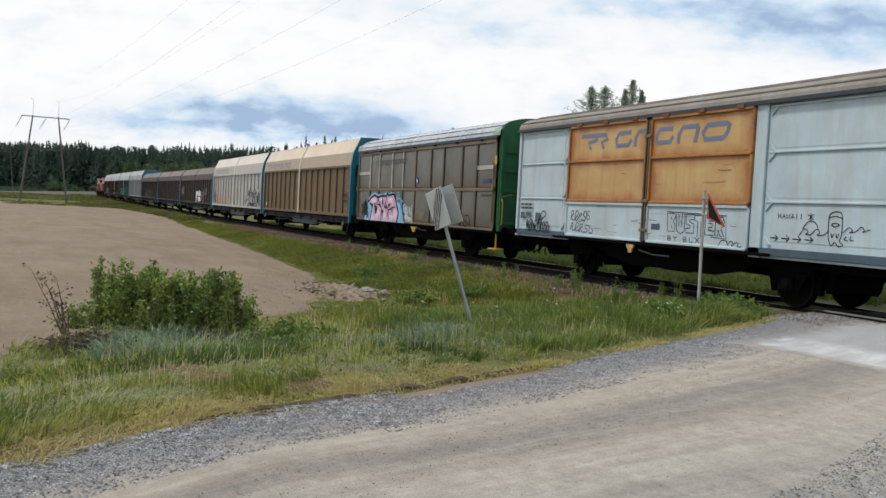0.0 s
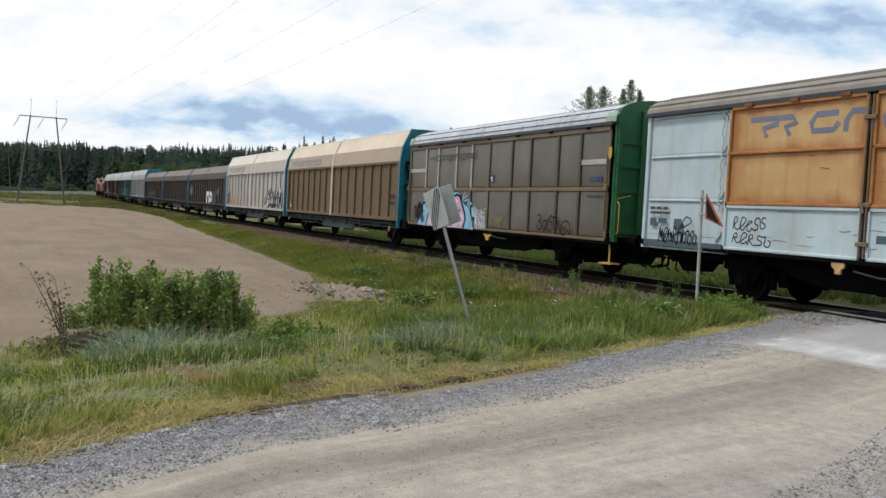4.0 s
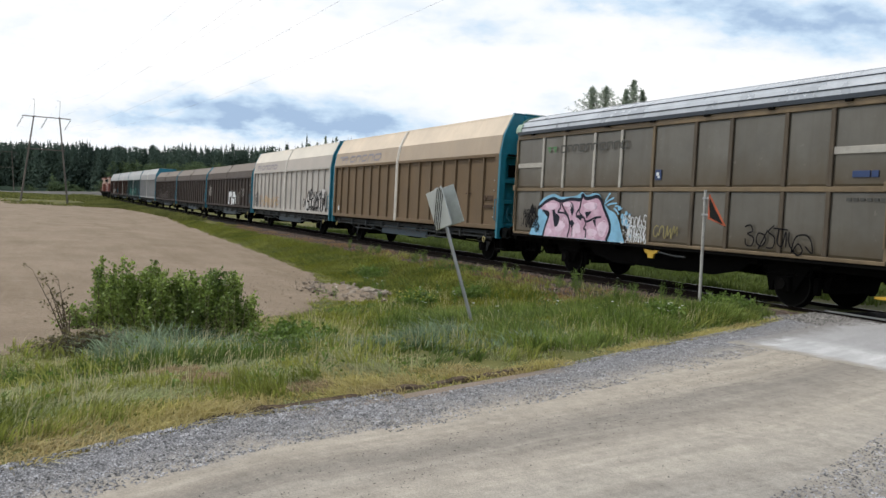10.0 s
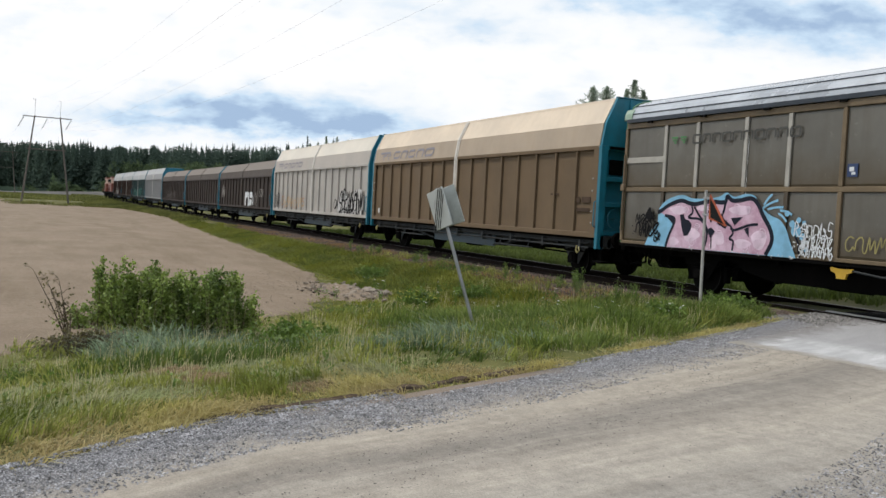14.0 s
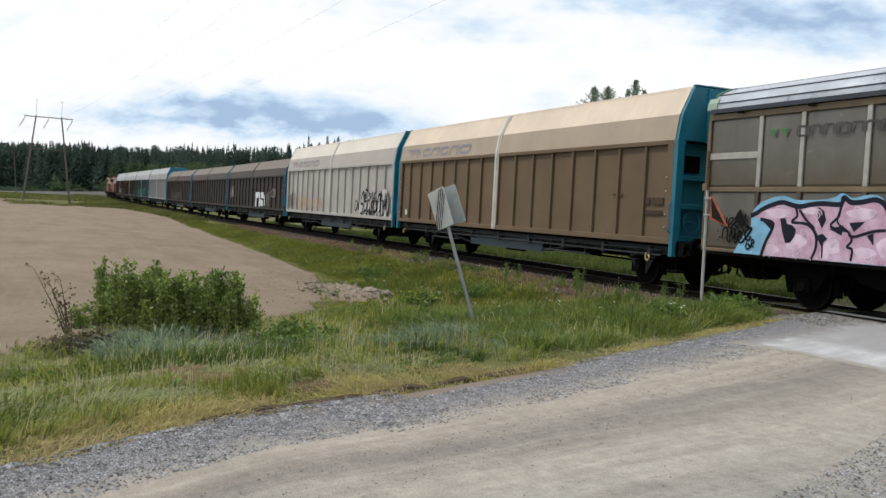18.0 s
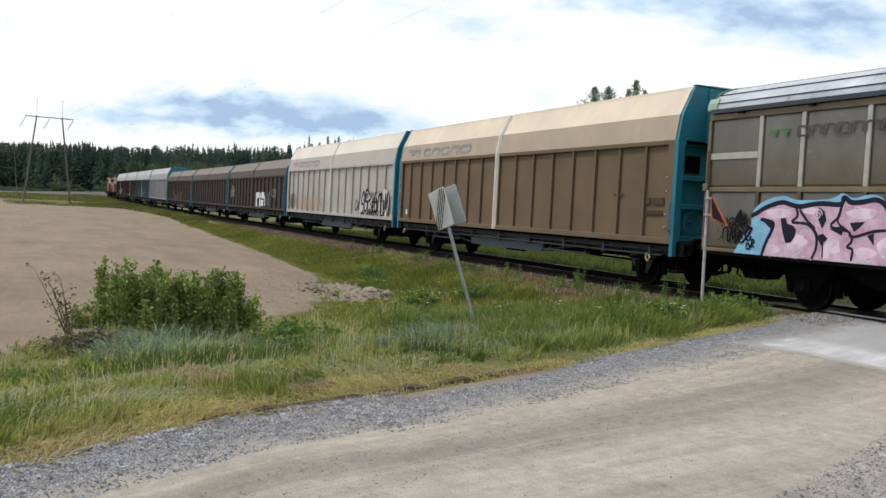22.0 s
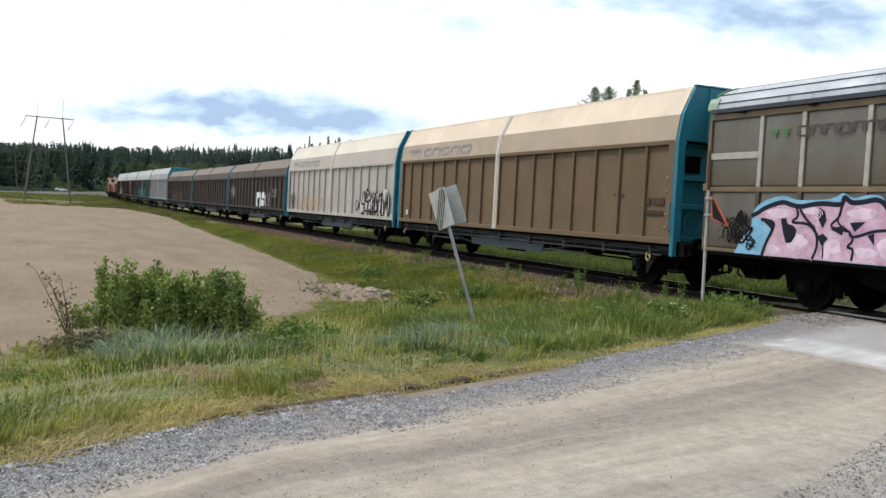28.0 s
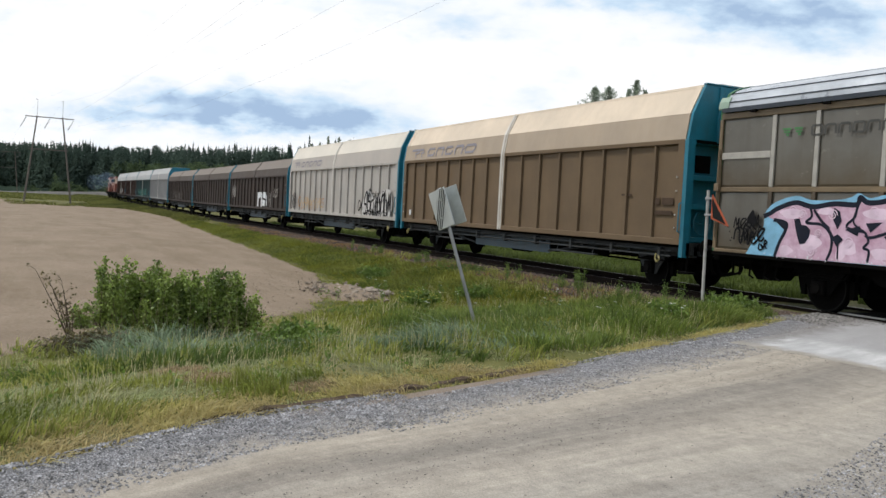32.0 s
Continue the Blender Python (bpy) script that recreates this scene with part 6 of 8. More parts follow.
        rod(bm, (xe - s * .1, -H + .36, 1.58), (xe - s * .1, -H + .88, 1.58), .015)
        rod(bm, (xe - s * .1, -H + .62, 1.58), (xe - s * .24, -H + .62, 1.58), .03)
        part("hand_wheel", bm, M_TEAL, root, "teal hand brake wheel")
        bm = BM()
        tube(bm, [(xe - s * .12, -H - .03, 1.35), (xe - s * .12, -H - .08, 1.38), (xe - s * .12, -H - .08, 2.0), (xe - s * .12, -H - .03, 2.03)], .016)
        part("handrail", bm, M_TEAL, root)
        bm = BM()
        box(bm, xe - .2, xe + .2, -H + .02, -H + .28, .42, .46)
        rod(bm, (xe, -H + .15, .46), (xe, -H + .15, .85), .025, 6)
        part("step", bm, M_BLACK, root)
        bm = BM()
        tube(bm, [(xe - s * .9, -H, .82), (xe - s * .9, -H - .03, .70), (xe - s * .82, -H - .03, .62), (xe - s * .74, -H - .03, .70), (xe - s * .82, -H, .78)], .02)
        part("tow_hook", bm, M_YELINK, root, "yellow tow hook")
    if extra:
        extra(root, x0, H, zw, yc, zc)
    return root, ws, L


def slope_marks(material, x, w, h, lab):
    def do(root, x0, H, zw, yc, zc):
        o = cargo_mark("company_mark", root, material, 0, 0, w, h, 0, lab)
        t = math.degrees(math.atan2(H - yc, zc - zw))
        o.matrix_basis = pose(x0 + x, -H - .006 + .06 * (H - yc) / (zc - zw), zw + .14, -t)
    return do


def plates(root, x0, H):
    for x, z, w, h in ((15.5, 1.98, .16, .16), (15.75, 1.98, .4, .16), (15.5, 1.74, .62, .10), (14.2, 2.18, .4, .05)):
        bm = BM()
        box(bm, x0 + x, x0 + x + w, -H + .035, -H + .045, z, z + h)
        part("label_plate", bm, M_LABEL, root, "dark faded data label")


def brown_extra(root, x0, H, zw, yc, zc):
    slope_marks(M_FADEBLUE, .75, 5.3, .34, "faded blue company lettering as plain shapes")(root, x0, H, zw, yc, zc)
    plates(root, x0, H)
    bm = BM()
    box(bm, x0 + .75, x0 + .9, -H + .035, -H + .045, 1.35, 1.55)
    part("label_plate", bm, M_WHITEINK, root, "small white label")


def cream_extra(root, x0, H, zw, yc, zc):
    slope_marks(M_FADEBLUE, .9, 5.0, .32, "faded blue company lettering as plain shapes")(root, x0, H, zw, yc, zc)
    bm = BM()
    yg = -H - .004
    patch(bm, curve([(x0 + 12.5, 1.2), (x0 + 12.6, 1.9), (x0 + 13.2, 2.3), (x0 + 14.1, 2.0), (x0 + 15.0, 2.3), (x0 + 15.9, 2.25), (x0 + 15.9, 1.25), (x0 + 14.6, 1.1), (x0 + 13.4, 1.2)], 4, True), yg)
    part("graffiti_ground", bm, M_FADEPALE, root, "whitish ground of the sprayed letters")
    for k, (a, w, lo, hi, wd) in enumerate(((11.9, .6, 1.35, 1.85, .06), (12.6, 1.0, 1.25, 2.3, .10), (13.5, .9, 1.15, 2.05, .08), (14.3, .9, 1.2, 2.25, .11), (15.15, .8, 1.1, 2.3, .08), (12.9, 2.6, 1.1, 1.45, .045), (13.0, 2.4, 1.8, 2.25, .035))):
        bm = BM()
        scribble(bm, x0 + a, x0 + a + w, lo, hi, yg - .002 - .001 * k, wd, 2 if w < 2 else 8, 540 + k)
        part("graffiti_stroke", bm, M_INK, root, "thick black sprayed stroke")
    bm = BM()
    scribble(bm, x0 + .6, x0 + 1.6, 1.3, 2.2, yg, .05, 4, 52)
    part("graffiti_tag", bm, M_INK, root, "black scribbled tag")
    bm = BM()
    scribble(bm, x0 + 2.0, x0 + 6.8, 1.35, 1.9, -H - .003, .05, 9, 53)
    part("graffiti_tag", bm, M_ORANGE, root, "thin orange scribbled graffiti")


def dark_extra_a(root, x0, H, zw, yc, zc):
    yg = -H - .004
    for k, pts in enumerate(([(9.2, 1.25), (9.55, 1.2), (9.6, 2.15), (9.3, 2.2)], [(9.55, 1.75), (10.15, 1.85), (10.1, 2.2), (9.6, 2.15)], [(10.2, 1.2), (10.5, 1.2), (10.55, 2.1), (10.25, 2.2)], [(10.6, 1.3), (11.3, 1.25), (11.35, 1.65), (10.65, 1.7)], [(10.75, 1.8), (11.5, 1.75), (11.45, 2.15), (10.8, 2.2)], [(11.6, 1.3), (11.8, 1.3), (11.75, 2.0), (11.6, 1.95)])):
        bm = BM()
        patch(bm, [(x0 + a, b) for a, b in pts], yg - .0005 * k)
        part("graffiti_patch", bm, M_WHITEINK, root, "white painted-over graffiti patch")
    for k, (a, b, c, d, w, n) in enumerate(((1.0, 2.4, 1.8, 2.6, .06, 4), (13.4, 14.6, 1.9, 2.4, .05, 3), (12.2, 13.0, 1.3, 2.2, .05, 2))):
        bm = BM()
        scribble(bm, x0 + a, x0 + b, c, d, yg, w, n, 61 + k)
        part("graffiti_tag", bm, M_FADEWHITE, root, "pale scribbled tag")


def tag_extra(seed, m, a, b, lab):
    def do(root, x0, H, zw, yc, zc):
        bm = BM()
        scribble(bm, x0 + a, x0 + b, 1.3, 2.1, -H - .004, .09, 8, seed)
        part("graffiti_tag", bm, m, root, lab)
    return do


M_STRIP = mat("pale_post_strip", (.60, .58, .54), .5, .1, var=.15, scale=3, streak=.25)
M_LABEL = mat("faded_label", (.08, .055, .04), .7, var=.3, bump=0, spec=.1)
M_LABEL2 = mat("ghost_spray", (.13, .115, .105), .7, var=.3, bump=0, spec=.1)
M_FADEBLUE = mat("faded_blue_lettering", (.25, .235, .265), .6, var=.25, bump=0)
M_FADEWHITE = mat("faded_white_spray", (.30, .28, .26), .6, var=.25, bump=0)
M_FADEPALE = mat("chalky_white_spray", (.52, .51, .50), .7, var=.2, bump=0)
M_TEALINK = mat("teal_spray", (.04, .28, .24), .6, var=.25, bump=0)
# flaps are coloured lighter than doors; roof colours include the sunlit look
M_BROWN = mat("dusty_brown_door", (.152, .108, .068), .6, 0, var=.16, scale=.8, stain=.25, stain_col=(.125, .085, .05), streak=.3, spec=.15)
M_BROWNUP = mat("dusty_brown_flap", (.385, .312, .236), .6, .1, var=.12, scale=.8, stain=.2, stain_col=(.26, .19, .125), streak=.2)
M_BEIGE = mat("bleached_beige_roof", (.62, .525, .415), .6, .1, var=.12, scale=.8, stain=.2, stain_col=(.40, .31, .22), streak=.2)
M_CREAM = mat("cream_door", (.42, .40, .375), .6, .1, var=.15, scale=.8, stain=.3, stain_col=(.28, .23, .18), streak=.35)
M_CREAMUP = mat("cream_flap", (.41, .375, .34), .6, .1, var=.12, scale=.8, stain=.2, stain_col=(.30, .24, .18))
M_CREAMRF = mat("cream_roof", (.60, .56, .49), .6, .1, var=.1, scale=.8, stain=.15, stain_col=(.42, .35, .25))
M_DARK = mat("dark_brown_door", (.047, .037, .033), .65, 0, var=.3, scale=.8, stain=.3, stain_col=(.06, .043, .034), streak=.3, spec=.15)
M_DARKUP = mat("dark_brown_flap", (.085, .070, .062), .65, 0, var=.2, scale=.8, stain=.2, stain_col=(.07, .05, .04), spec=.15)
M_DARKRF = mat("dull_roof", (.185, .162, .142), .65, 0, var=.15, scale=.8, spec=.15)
M_PALE = mat("pale_grey_door", (.27, .275, .28), .6, 0, var=.12, scale=.8, stain=.2, stain_col=(.3, .28, .25), spec=.15)
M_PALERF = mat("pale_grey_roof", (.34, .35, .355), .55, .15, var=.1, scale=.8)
M_DGREEN = mat("dark_green_door", (.045, .075, .075), .6, 0, var=.25, scale=.8, spec=.15)
M_REDBR = mat("red_brown_door", (.060, .036, .030), .6, 0, var=.25, scale=.8, spec=.15)


# --- diesel engine ---
M_LRED = mat("engine_red", (.21, .062, .042), .45, var=.2, scale=1.5, stain=.2, stain_col=(.15, .05, .03))
M_LWHITE = mat("engine_cream", (.66, .49, .39), .5, var=.15, scale=1.5)
M_GLASS = mat("dark_glass", (.015, .02, .025), .08, var=.1, bump=0)
M_LAMP = mat("lamp_glass", (.8, .78, .7), .1, var=.05, bump=0)


def engine():
    root = empty("diesel_engine")
    tagged(root, "red and cream diesel railway engine with a tall cab", "locomotive", "engines of the train")
    L = 14.0
    bm = BM()
    box(bm, -6.6, 6.6, -1.45, 1.45, 1.05, 1.4, .04)
    part("frame", bm, M_BLACK, root)
    bm = BM()
    prism(bm, [(-1.0, 1.4), (-1.0, 3.05), (-.8, 3.3), (.8, 3.3), (1.0, 3.05), (1.0, 1.4)], -6.4, .2)
    hood = part("long_hood", bm, M_LRED, root, "red engine hood")
    bm = BM()
    box(bm, -6.41, .2, -1.015, 1.015, 2.75, 2.95, .01)
    part("cream_band", bm, M_LWHITE, hood, "cream band")
    bm = BM()
    prism(bm, [(-1.0, 1.4), (-1.0, 3.05), (-.8, 3.3), (.8, 3.3), (1.0, 3.05), (1.0, 1.4)], 3.4, 6.4)
    part("short_hood", bm, M_LRED, root, "red short hood")
    bm = BM()
    box(bm, 3.4, 6.41, -1.015, 1.015, 2.75, 2.95, .01)
    part("cream_band", bm, M_LWHITE, root, "cream band")
    bm = BM()
    box(bm, .2, 3.4, -1.5, 1.5, 1.4, 3.0, .05)
    cab = part("cab", bm, M_LRED, root, "red and cream cab")
    bm = BM()
    box(bm, .2, 3.4, -1.5, 1.5, 3.0, 4.05, .05)
    part("cab_top", bm, M_LWHITE, cab, "cream cab top")
    bm = BM()
    prism(bm, [(-1.58, 4.05), (1.58, 4.05), (1.3, 4.3), (-1.3, 4.3)], .05, 3.55)
    part("cab_roof", bm, M_LRED, cab)
    for s in (-1, 1):
        for a in (.5, 2.0):
            bm = BM()
            box(bm, a, a + 1.1, s * 1.5 - .02, s * 1.5 + .02, 3.15, 3.85, .01)
            part("window_pane", bm, M_GLASS, cab, "dark cab window")
    for x in (.19, 3.41):
        for y in (-1.1, .5):
            bm = BM()
            box(bm, x - .02, x + .02, y, y + .6, 3.35, 3.9, .01)
            part("window_pane", bm, M_GLASS, cab, "dark cab window")
    for s in (-1, 1):
        for y in (-.7, .7):
            bm = BM()
            rod(bm, (s * 6.4, y, 1.9), (s * 6.5, y, 1.9), .13, 12)
            part("headlight", bm, M_LAMP, root, "round headlight")
    bm = BM()
    for x in (-5.8, -4.6, -3.4, -2.2, -1.0, 4.2, 5.2):
        box(bm, x, x + .8, -1.01, 1.01, 1.6, 1.9, .01)
    part("grille", bm, M_BLACK, root, "dark side grilles")
    bm = BM()
    rod(bm, (-1.2, 0, 3.3), (-1.2, 0, 3.7), .16, 10)
    part("exhaust", bm, M_BLACK, root)
    bm = BM()
    for s in (-1, 1):
        for x0, x1 in ((-6.3, .2), (3.4, 6.3)):
            rod(bm, (x0, s * 1.42, 2.3), (x1, s * 1.42, 2.3), .02, 6)
            n = 5
            for i in range(n):
                x = x0 + (x1 - x0) * i / (n - 1)
                rod(bm, (x, s * 1.42, 1.4), (x, s * 1.42, 2.3), .02, 6)
    part("handrail", bm, M_LRED, root)
    ws = []
    for c in (-4.1, 4.1):
        bm = BM()
        for s in (-1, 1):
            box(bm, c - 1.6, c + 1.6, s * 1.05 - .08, s * 1.05 + .08, .4, .85, .03)
        part("bogie_frame", bm, M_BLACK, root)
        for d in (-1.0, 1.0):
            ws.append(wheelset(root, c + d))
    bm = BM()
    box(bm, -1.8, 1.8, -1.2, 1.2, .45, 1.05, .05)
    part("fuel_tank", bm, M_BLACK, root)
    for s in (-1, 1):
        for q in (-1, 1):
            bm = BM()
            rod(bm, (s * 6.6, q * .9, 1.05), (s * 6.95, q * .9, 1.05), .09, 10)
            rod(bm, (s * 6.95, q * .9, 1.05), (s * 7.0, q * .9, 1.05), .23, 16)
            part("buffer", bm, M_BLACK, root)
    return root, ws, L


TRAIN = []     # (thing, wheelsets, x of its middle when the train stands still)
w, ws, L = white_wagon()
TRAIN.append((w, ws, -.17 + L / 2))
w, ws, L = grey_wagon()
TRAIN.append((w, ws, -14.35 + L / 2))
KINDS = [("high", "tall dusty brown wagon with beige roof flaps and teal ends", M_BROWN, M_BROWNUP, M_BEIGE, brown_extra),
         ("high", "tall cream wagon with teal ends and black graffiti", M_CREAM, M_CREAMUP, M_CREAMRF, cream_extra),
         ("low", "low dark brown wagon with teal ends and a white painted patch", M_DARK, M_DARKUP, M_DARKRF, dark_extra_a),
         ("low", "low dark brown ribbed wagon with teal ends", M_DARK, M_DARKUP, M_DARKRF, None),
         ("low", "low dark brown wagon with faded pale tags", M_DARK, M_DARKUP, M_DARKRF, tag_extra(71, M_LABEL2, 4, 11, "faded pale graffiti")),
         ("high", "tall pale grey wagon with teal ends", M_PALE, M_PALE, M_PALERF, None),
         ("high", "tall dark green wagon with teal graffiti and pale roof", M_DGREEN, M_PALERF, M_PALERF, tag_extra(72, M_TEALINK, 3, 13, "teal graffiti")),
         ("high", "tall red-brown wagon with pale roof", M_REDBR, M_PALERF, M_PALERF, None),
         ("high", "tall dark red-brown wagon with a white tag and pale roof", M_REDBR, M_PALERF, M_PALERF, tag_extra(73, M_FADEWHITE, 6, 12, "white tag"))]
for i, (st, lab, a, b, c, ex) in enumerate(KINDS):
    w, ws, L = high_wagon(st, lab, a, b, c, ex, M_GREYUF if i > 5 else None)
    TRAIN.append((w, ws, -15.25 - 17.05 * i - L / 2))
for i in range(2):
    w, ws, L = engine()
    TRAIN.append((w, ws, -168.8 - 14.2 * i - L / 2))

# how far the train stands from its resting place, metres at seconds
SHIFT = [(0, -22.06), (.5, -21.27), (1, -20.49), (1.5, -19.72), (2, -18.95), (2.5, -18.18), (3, -17.42), (3.5, -16.71), (4.5, -15.37), (5.5, -14.04), (6, -13.39), (6.5, -12.74), (7, -12.07), (7.5, -11.39), (8, -10.74),
         (8.5, -10.09), (9, -9.44), (9.5, -8.79), (10, -8.13), (10.5, -7.47), (11, -6.82), (11.5, -6.15), (12, -5.49), (12.5, -4.81), (13, -4.13), (13.5, -3.51), (14, -2.86), (14.5, -2.25), (15, -1.68), (15.5, -1.22), (16, -.86), (16.5, -.56),
         (17, -.29), (17.5, -.11), (18, 0), (18.5, 0), (22, -.005), (30, -.008), (30.5, .02), (31, .083), (31.5, .19), (32, .32)]


def on_track(x, axle):
    """Pose of a vehicle with its middle at x along the track."""
    za, zb = rail_z(x - axle), rail_z(x + axle)
    return pose(x, CENTRE, (za + zb) / 2 + .004, 0, -math.degrees(math.atan2(zb - za, 2 * axle)), 0)

# ---- growing things ----
M_GRASSG = mat("green_grass", (.32, .42, .07), .7, var=.35, scale=.8, fine=20, bump=0, second=(.56, .57, .15), island=.55, trans=.5, space="World")
M_GRASSB = mat("blue_green_grass", (.23, .365, .20), .5, var=.35, scale=.9, fine=20, bump=0, second=(.46, .60, .37), island=.65, trans=.45, space="World")
M_GRASSD = mat("dry_grass", (.80, .65, .34), .85, var=.3, scale=1.1, fine=20, bump=0, second=(.64, .58, .20), island=.38, trans=.5, space="World")
M_GRASSP = mat("pale_flattened_grass", (.74, .70, .42), .8, var=.3, scale=1.3, fine=20, bump=0, second=(.50, .60, .27), island=.45, trans=.5, space="World")
M_GRASSY = mat("yellow_green_weeds", (.42, .43, .045), .75, var=.4, scale=.5, fine=20, bump=0, second=(.36, .40, .06), island=.55, trans=.5, space="World")
M_GRASSF = mat("distant_rough_grass", (.20, .24, .05), .8, var=.45, scale=.12, fine=20, bump=0, second=(.33, .34, .10), island=.5, trans=.4, space="World")
M_GRASSL = mat("lush_green_grass", (.20, .32, .05), .65, var=.35, scale=.9, fine=20, bump=0, second=(.34, .44, .10), island=.6, trans=.5, space="World")
M_GRASSR = mat("reddish_dry_weeds", (.38, .23, .10), .85, var=.3, scale=1, fine=20, bump=0, island=.4, trans=.3, space="World")
M_LEAF = mat("bush_leaf", (.15, .275, .05), .5, var=.4, scale=2.2, fine=30, bump=0, second=(.46, .60, .14), island=.6, trans=.42, space="World")
M_WEEDLEAF = mat("weed_leaf", (.16, .29, .05), .6, var=.3, scale=3, fine=30, bump=0, second=(.25, .37, .07), island=.5, trans=.4, space="World")
M_PETAL = mat("white_petal", (.75, .75, .72), .7, var=.1, bump=0)
M_PETALY = mat("yellow_petal", (.55, .50, .04), .7, var=.15, bump=0)
M_TWIG = mat("brown_twig", (.10, .075, .05), .85, var=.3, scale=6)
# pale bluish tone: distance haze over the far wood is mixed into the green
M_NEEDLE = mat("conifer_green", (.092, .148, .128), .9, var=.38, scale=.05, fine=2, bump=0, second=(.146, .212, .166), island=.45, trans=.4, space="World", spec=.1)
M_BROAD = mat("broadleaf_green", (.145, .215, .110), .9, var=.3, scale=.1, fine=2, bump=0, second=(.19, .26, .135), island=.4, trans=.3, space="World", spec=.1)
M_TRUNK = mat("grey_trunk", (.12, .095, .075), .9, var=.3, scale=2)


def blades(name, label, material, spots, seed, h, w, lean=.35, cat="grass", tuft=5, spread=.05):
    """Tufts of single bent grass blades on the land. spots: (x, y, scale)."""
    r = random.Random(seed)
    verts, faces = [], []
    for x0, y0, sc in spots:
        wind = 6.283 * noise.noise((x0 * .35, y0 * .35, 20.0))
        zt = land(x0, y0) - .02
        size = h * sc * r.uniform(.6, 1.2) * soil_fade(x0, y0)
        for _ in range(tuft):
            b = r.uniform(0, 6.283)
            rad = spread * r.random()
            x, y = x0 + math.cos(b) * rad, y0 + math.sin(b) * rad
            hh = size * r.uniform(.45, 1.15)
            ww = w * r.uniform(.6, 1.3)
            l = lean * hh * r.uniform(.1, 1.3)
            ox, oy = math.cos(b) * l + math.cos(wind) * l * .7, math.sin(b) * l + math.sin(wind) * l * .7
            a = r.uniform(0, 6.283)
            dx, dy = math.cos(a) * ww / 2, math.sin(a) * ww / 2
            k = len(verts)
            verts += [(x - dx, y - dy, zt), (x + dx, y + dy, zt), (x + ox * .35 + dx * .8, y + oy * .35 + dy * .8, zt + hh * .6), (x + ox * .35 - dx * .8, y + oy * .35 - dy * .8, zt + hh * .6), (x + ox, y + oy, zt + hh * (1 - .25 * min(1, l / hh)))]
            faces += [(k, k + 1, k + 2, k + 3), (k + 3, k + 2, k + 4)]
    ob = raw(name, verts, faces, material)
    tagged(ob, label, cat, kind="stuff")
    return ob


def soil_fade(x, y):
    """Grass stays low along the edge of the harrowed soil."""
    return .25 + .75 * sstep(.1, 2.0 if x > -26 else .9, y - lerp(FIELD_EDGE, x)) if -60 < x < -14.5 else 1.0


def scatter(n, seed, x0, x1, y0, y1, ok):
    """Random spots; ok(x, y) gives a size or 0."""
    r = random.Random(seed)
    out = []
    for _ in range(n):
        x, y = r.uniform(x0, x1), r.uniform(y0, y1)
        s = ok(x, y)
        if s > 0 and r.random() < min(1, s * 1.6):
            out.append((x, y, s))
    return out


def bare(x, y):
    """False on the worn brown patches of the verge."""
    n = .5 * noise.noise((x * 2.2, y * 2.2, 7.0))
    return all(((x - a) / p) ** 2 + ((y - b) / q) ** 2 > 1 + n for a, b, p, q in ((-7.9, -12.38, .42, .3), (-8.85, -12.55, .45, .35), (-7.2, -11.6, .25, .3), (-20.4, -6.75, 2.2, .75)))


def in_verge(x, y):
    return bare(x, y) and edge_x(y) - x > -.02 + .12 * noise.noise((x * 2.5, y * 2.5, 1.0)) and not (y < lerp(FIELD_EDGE, x) - .25) and y < -1.15


def thick(x, y):
    """Grass grows in clumps: 0 in the gaps between them, 1 in their hearts."""
    return sstep(.36, .52, .5 + .5 * noise.noise((x * 2.4, y * 2.4, 90.0)) + .18 * noise.noise((x * .9, y * .9, 91.0)))


def clump(x, y, k, z=0.0):
    return .5 + .5 * noise.noise((x * k, y * k, z))


def side(x, y):
    """Metres from the road edge into the verge."""
    return (edge_x(y) - x) * .91


def near_grass(x, y):
    if not in_verge(x, y):
        return 0
    w = side(x, y)
    k = .25 + .75 * sstep(.5, 1.7, w) if y < -9.5 else .5 + .6 * sstep(.1, .7, w)
    if y < -11.5:
        k *= .6 + .4 * sstep(2.2, 3.4, w)
    return max(0, 1.6 * clump(x, y, .9) - .25 + .5 * (clump(x, y, 2.6, 31) - .5)) * k * (.3 + .8 * thick(x, y))


def tall(x, y):
    if not in_verge(x, y):
        return 0
    w = side(x, y)
    lo, hi = lerp([(-13.2, 4.5), (-12.2, 4.0), (-11, 3.0), (-9.5, 1.4), (-8, .9)], y), lerp([(-13.2, 6.3), (-12, 6.1), (-11, 5.2), (-9.5, 3.5), (-8, 2.9)], y)
    k = sstep(lo - .35, lo + .4, w) * (1 - sstep(hi - .5, hi + .5, w)) * (1 - sstep(12.9, 13.4, -y))
    return max(0, 1.7 * clump(x, y, .75, 4) - .22) * k * (1 - .7 * sstep(-6.5, -4.5, y)) * (.4 + .7 * thick(x, y))


def dry(x, y):
    if not in_verge(x, y):
        return 0
    return max(0, .0 + 1.25 * clump(x, y, 1.3, 8)) * (1 - sstep(.35, 1.3 + (.5 if y < -11 else 0) + 1.2 * (clump(x, y, .5, 33) - .5), side(x, y) * (1 if y < -9.5 else 3.0)))


def pale(x, y):
    if not in_verge(x, y) or y > -10.5:
        return 0
    w = side(x, y)
    return (.3 + .8 * clump(x, y, 1.1, 6)) * sstep(.4, .9, w) * (1 - sstep(2.3, 3.2, w))


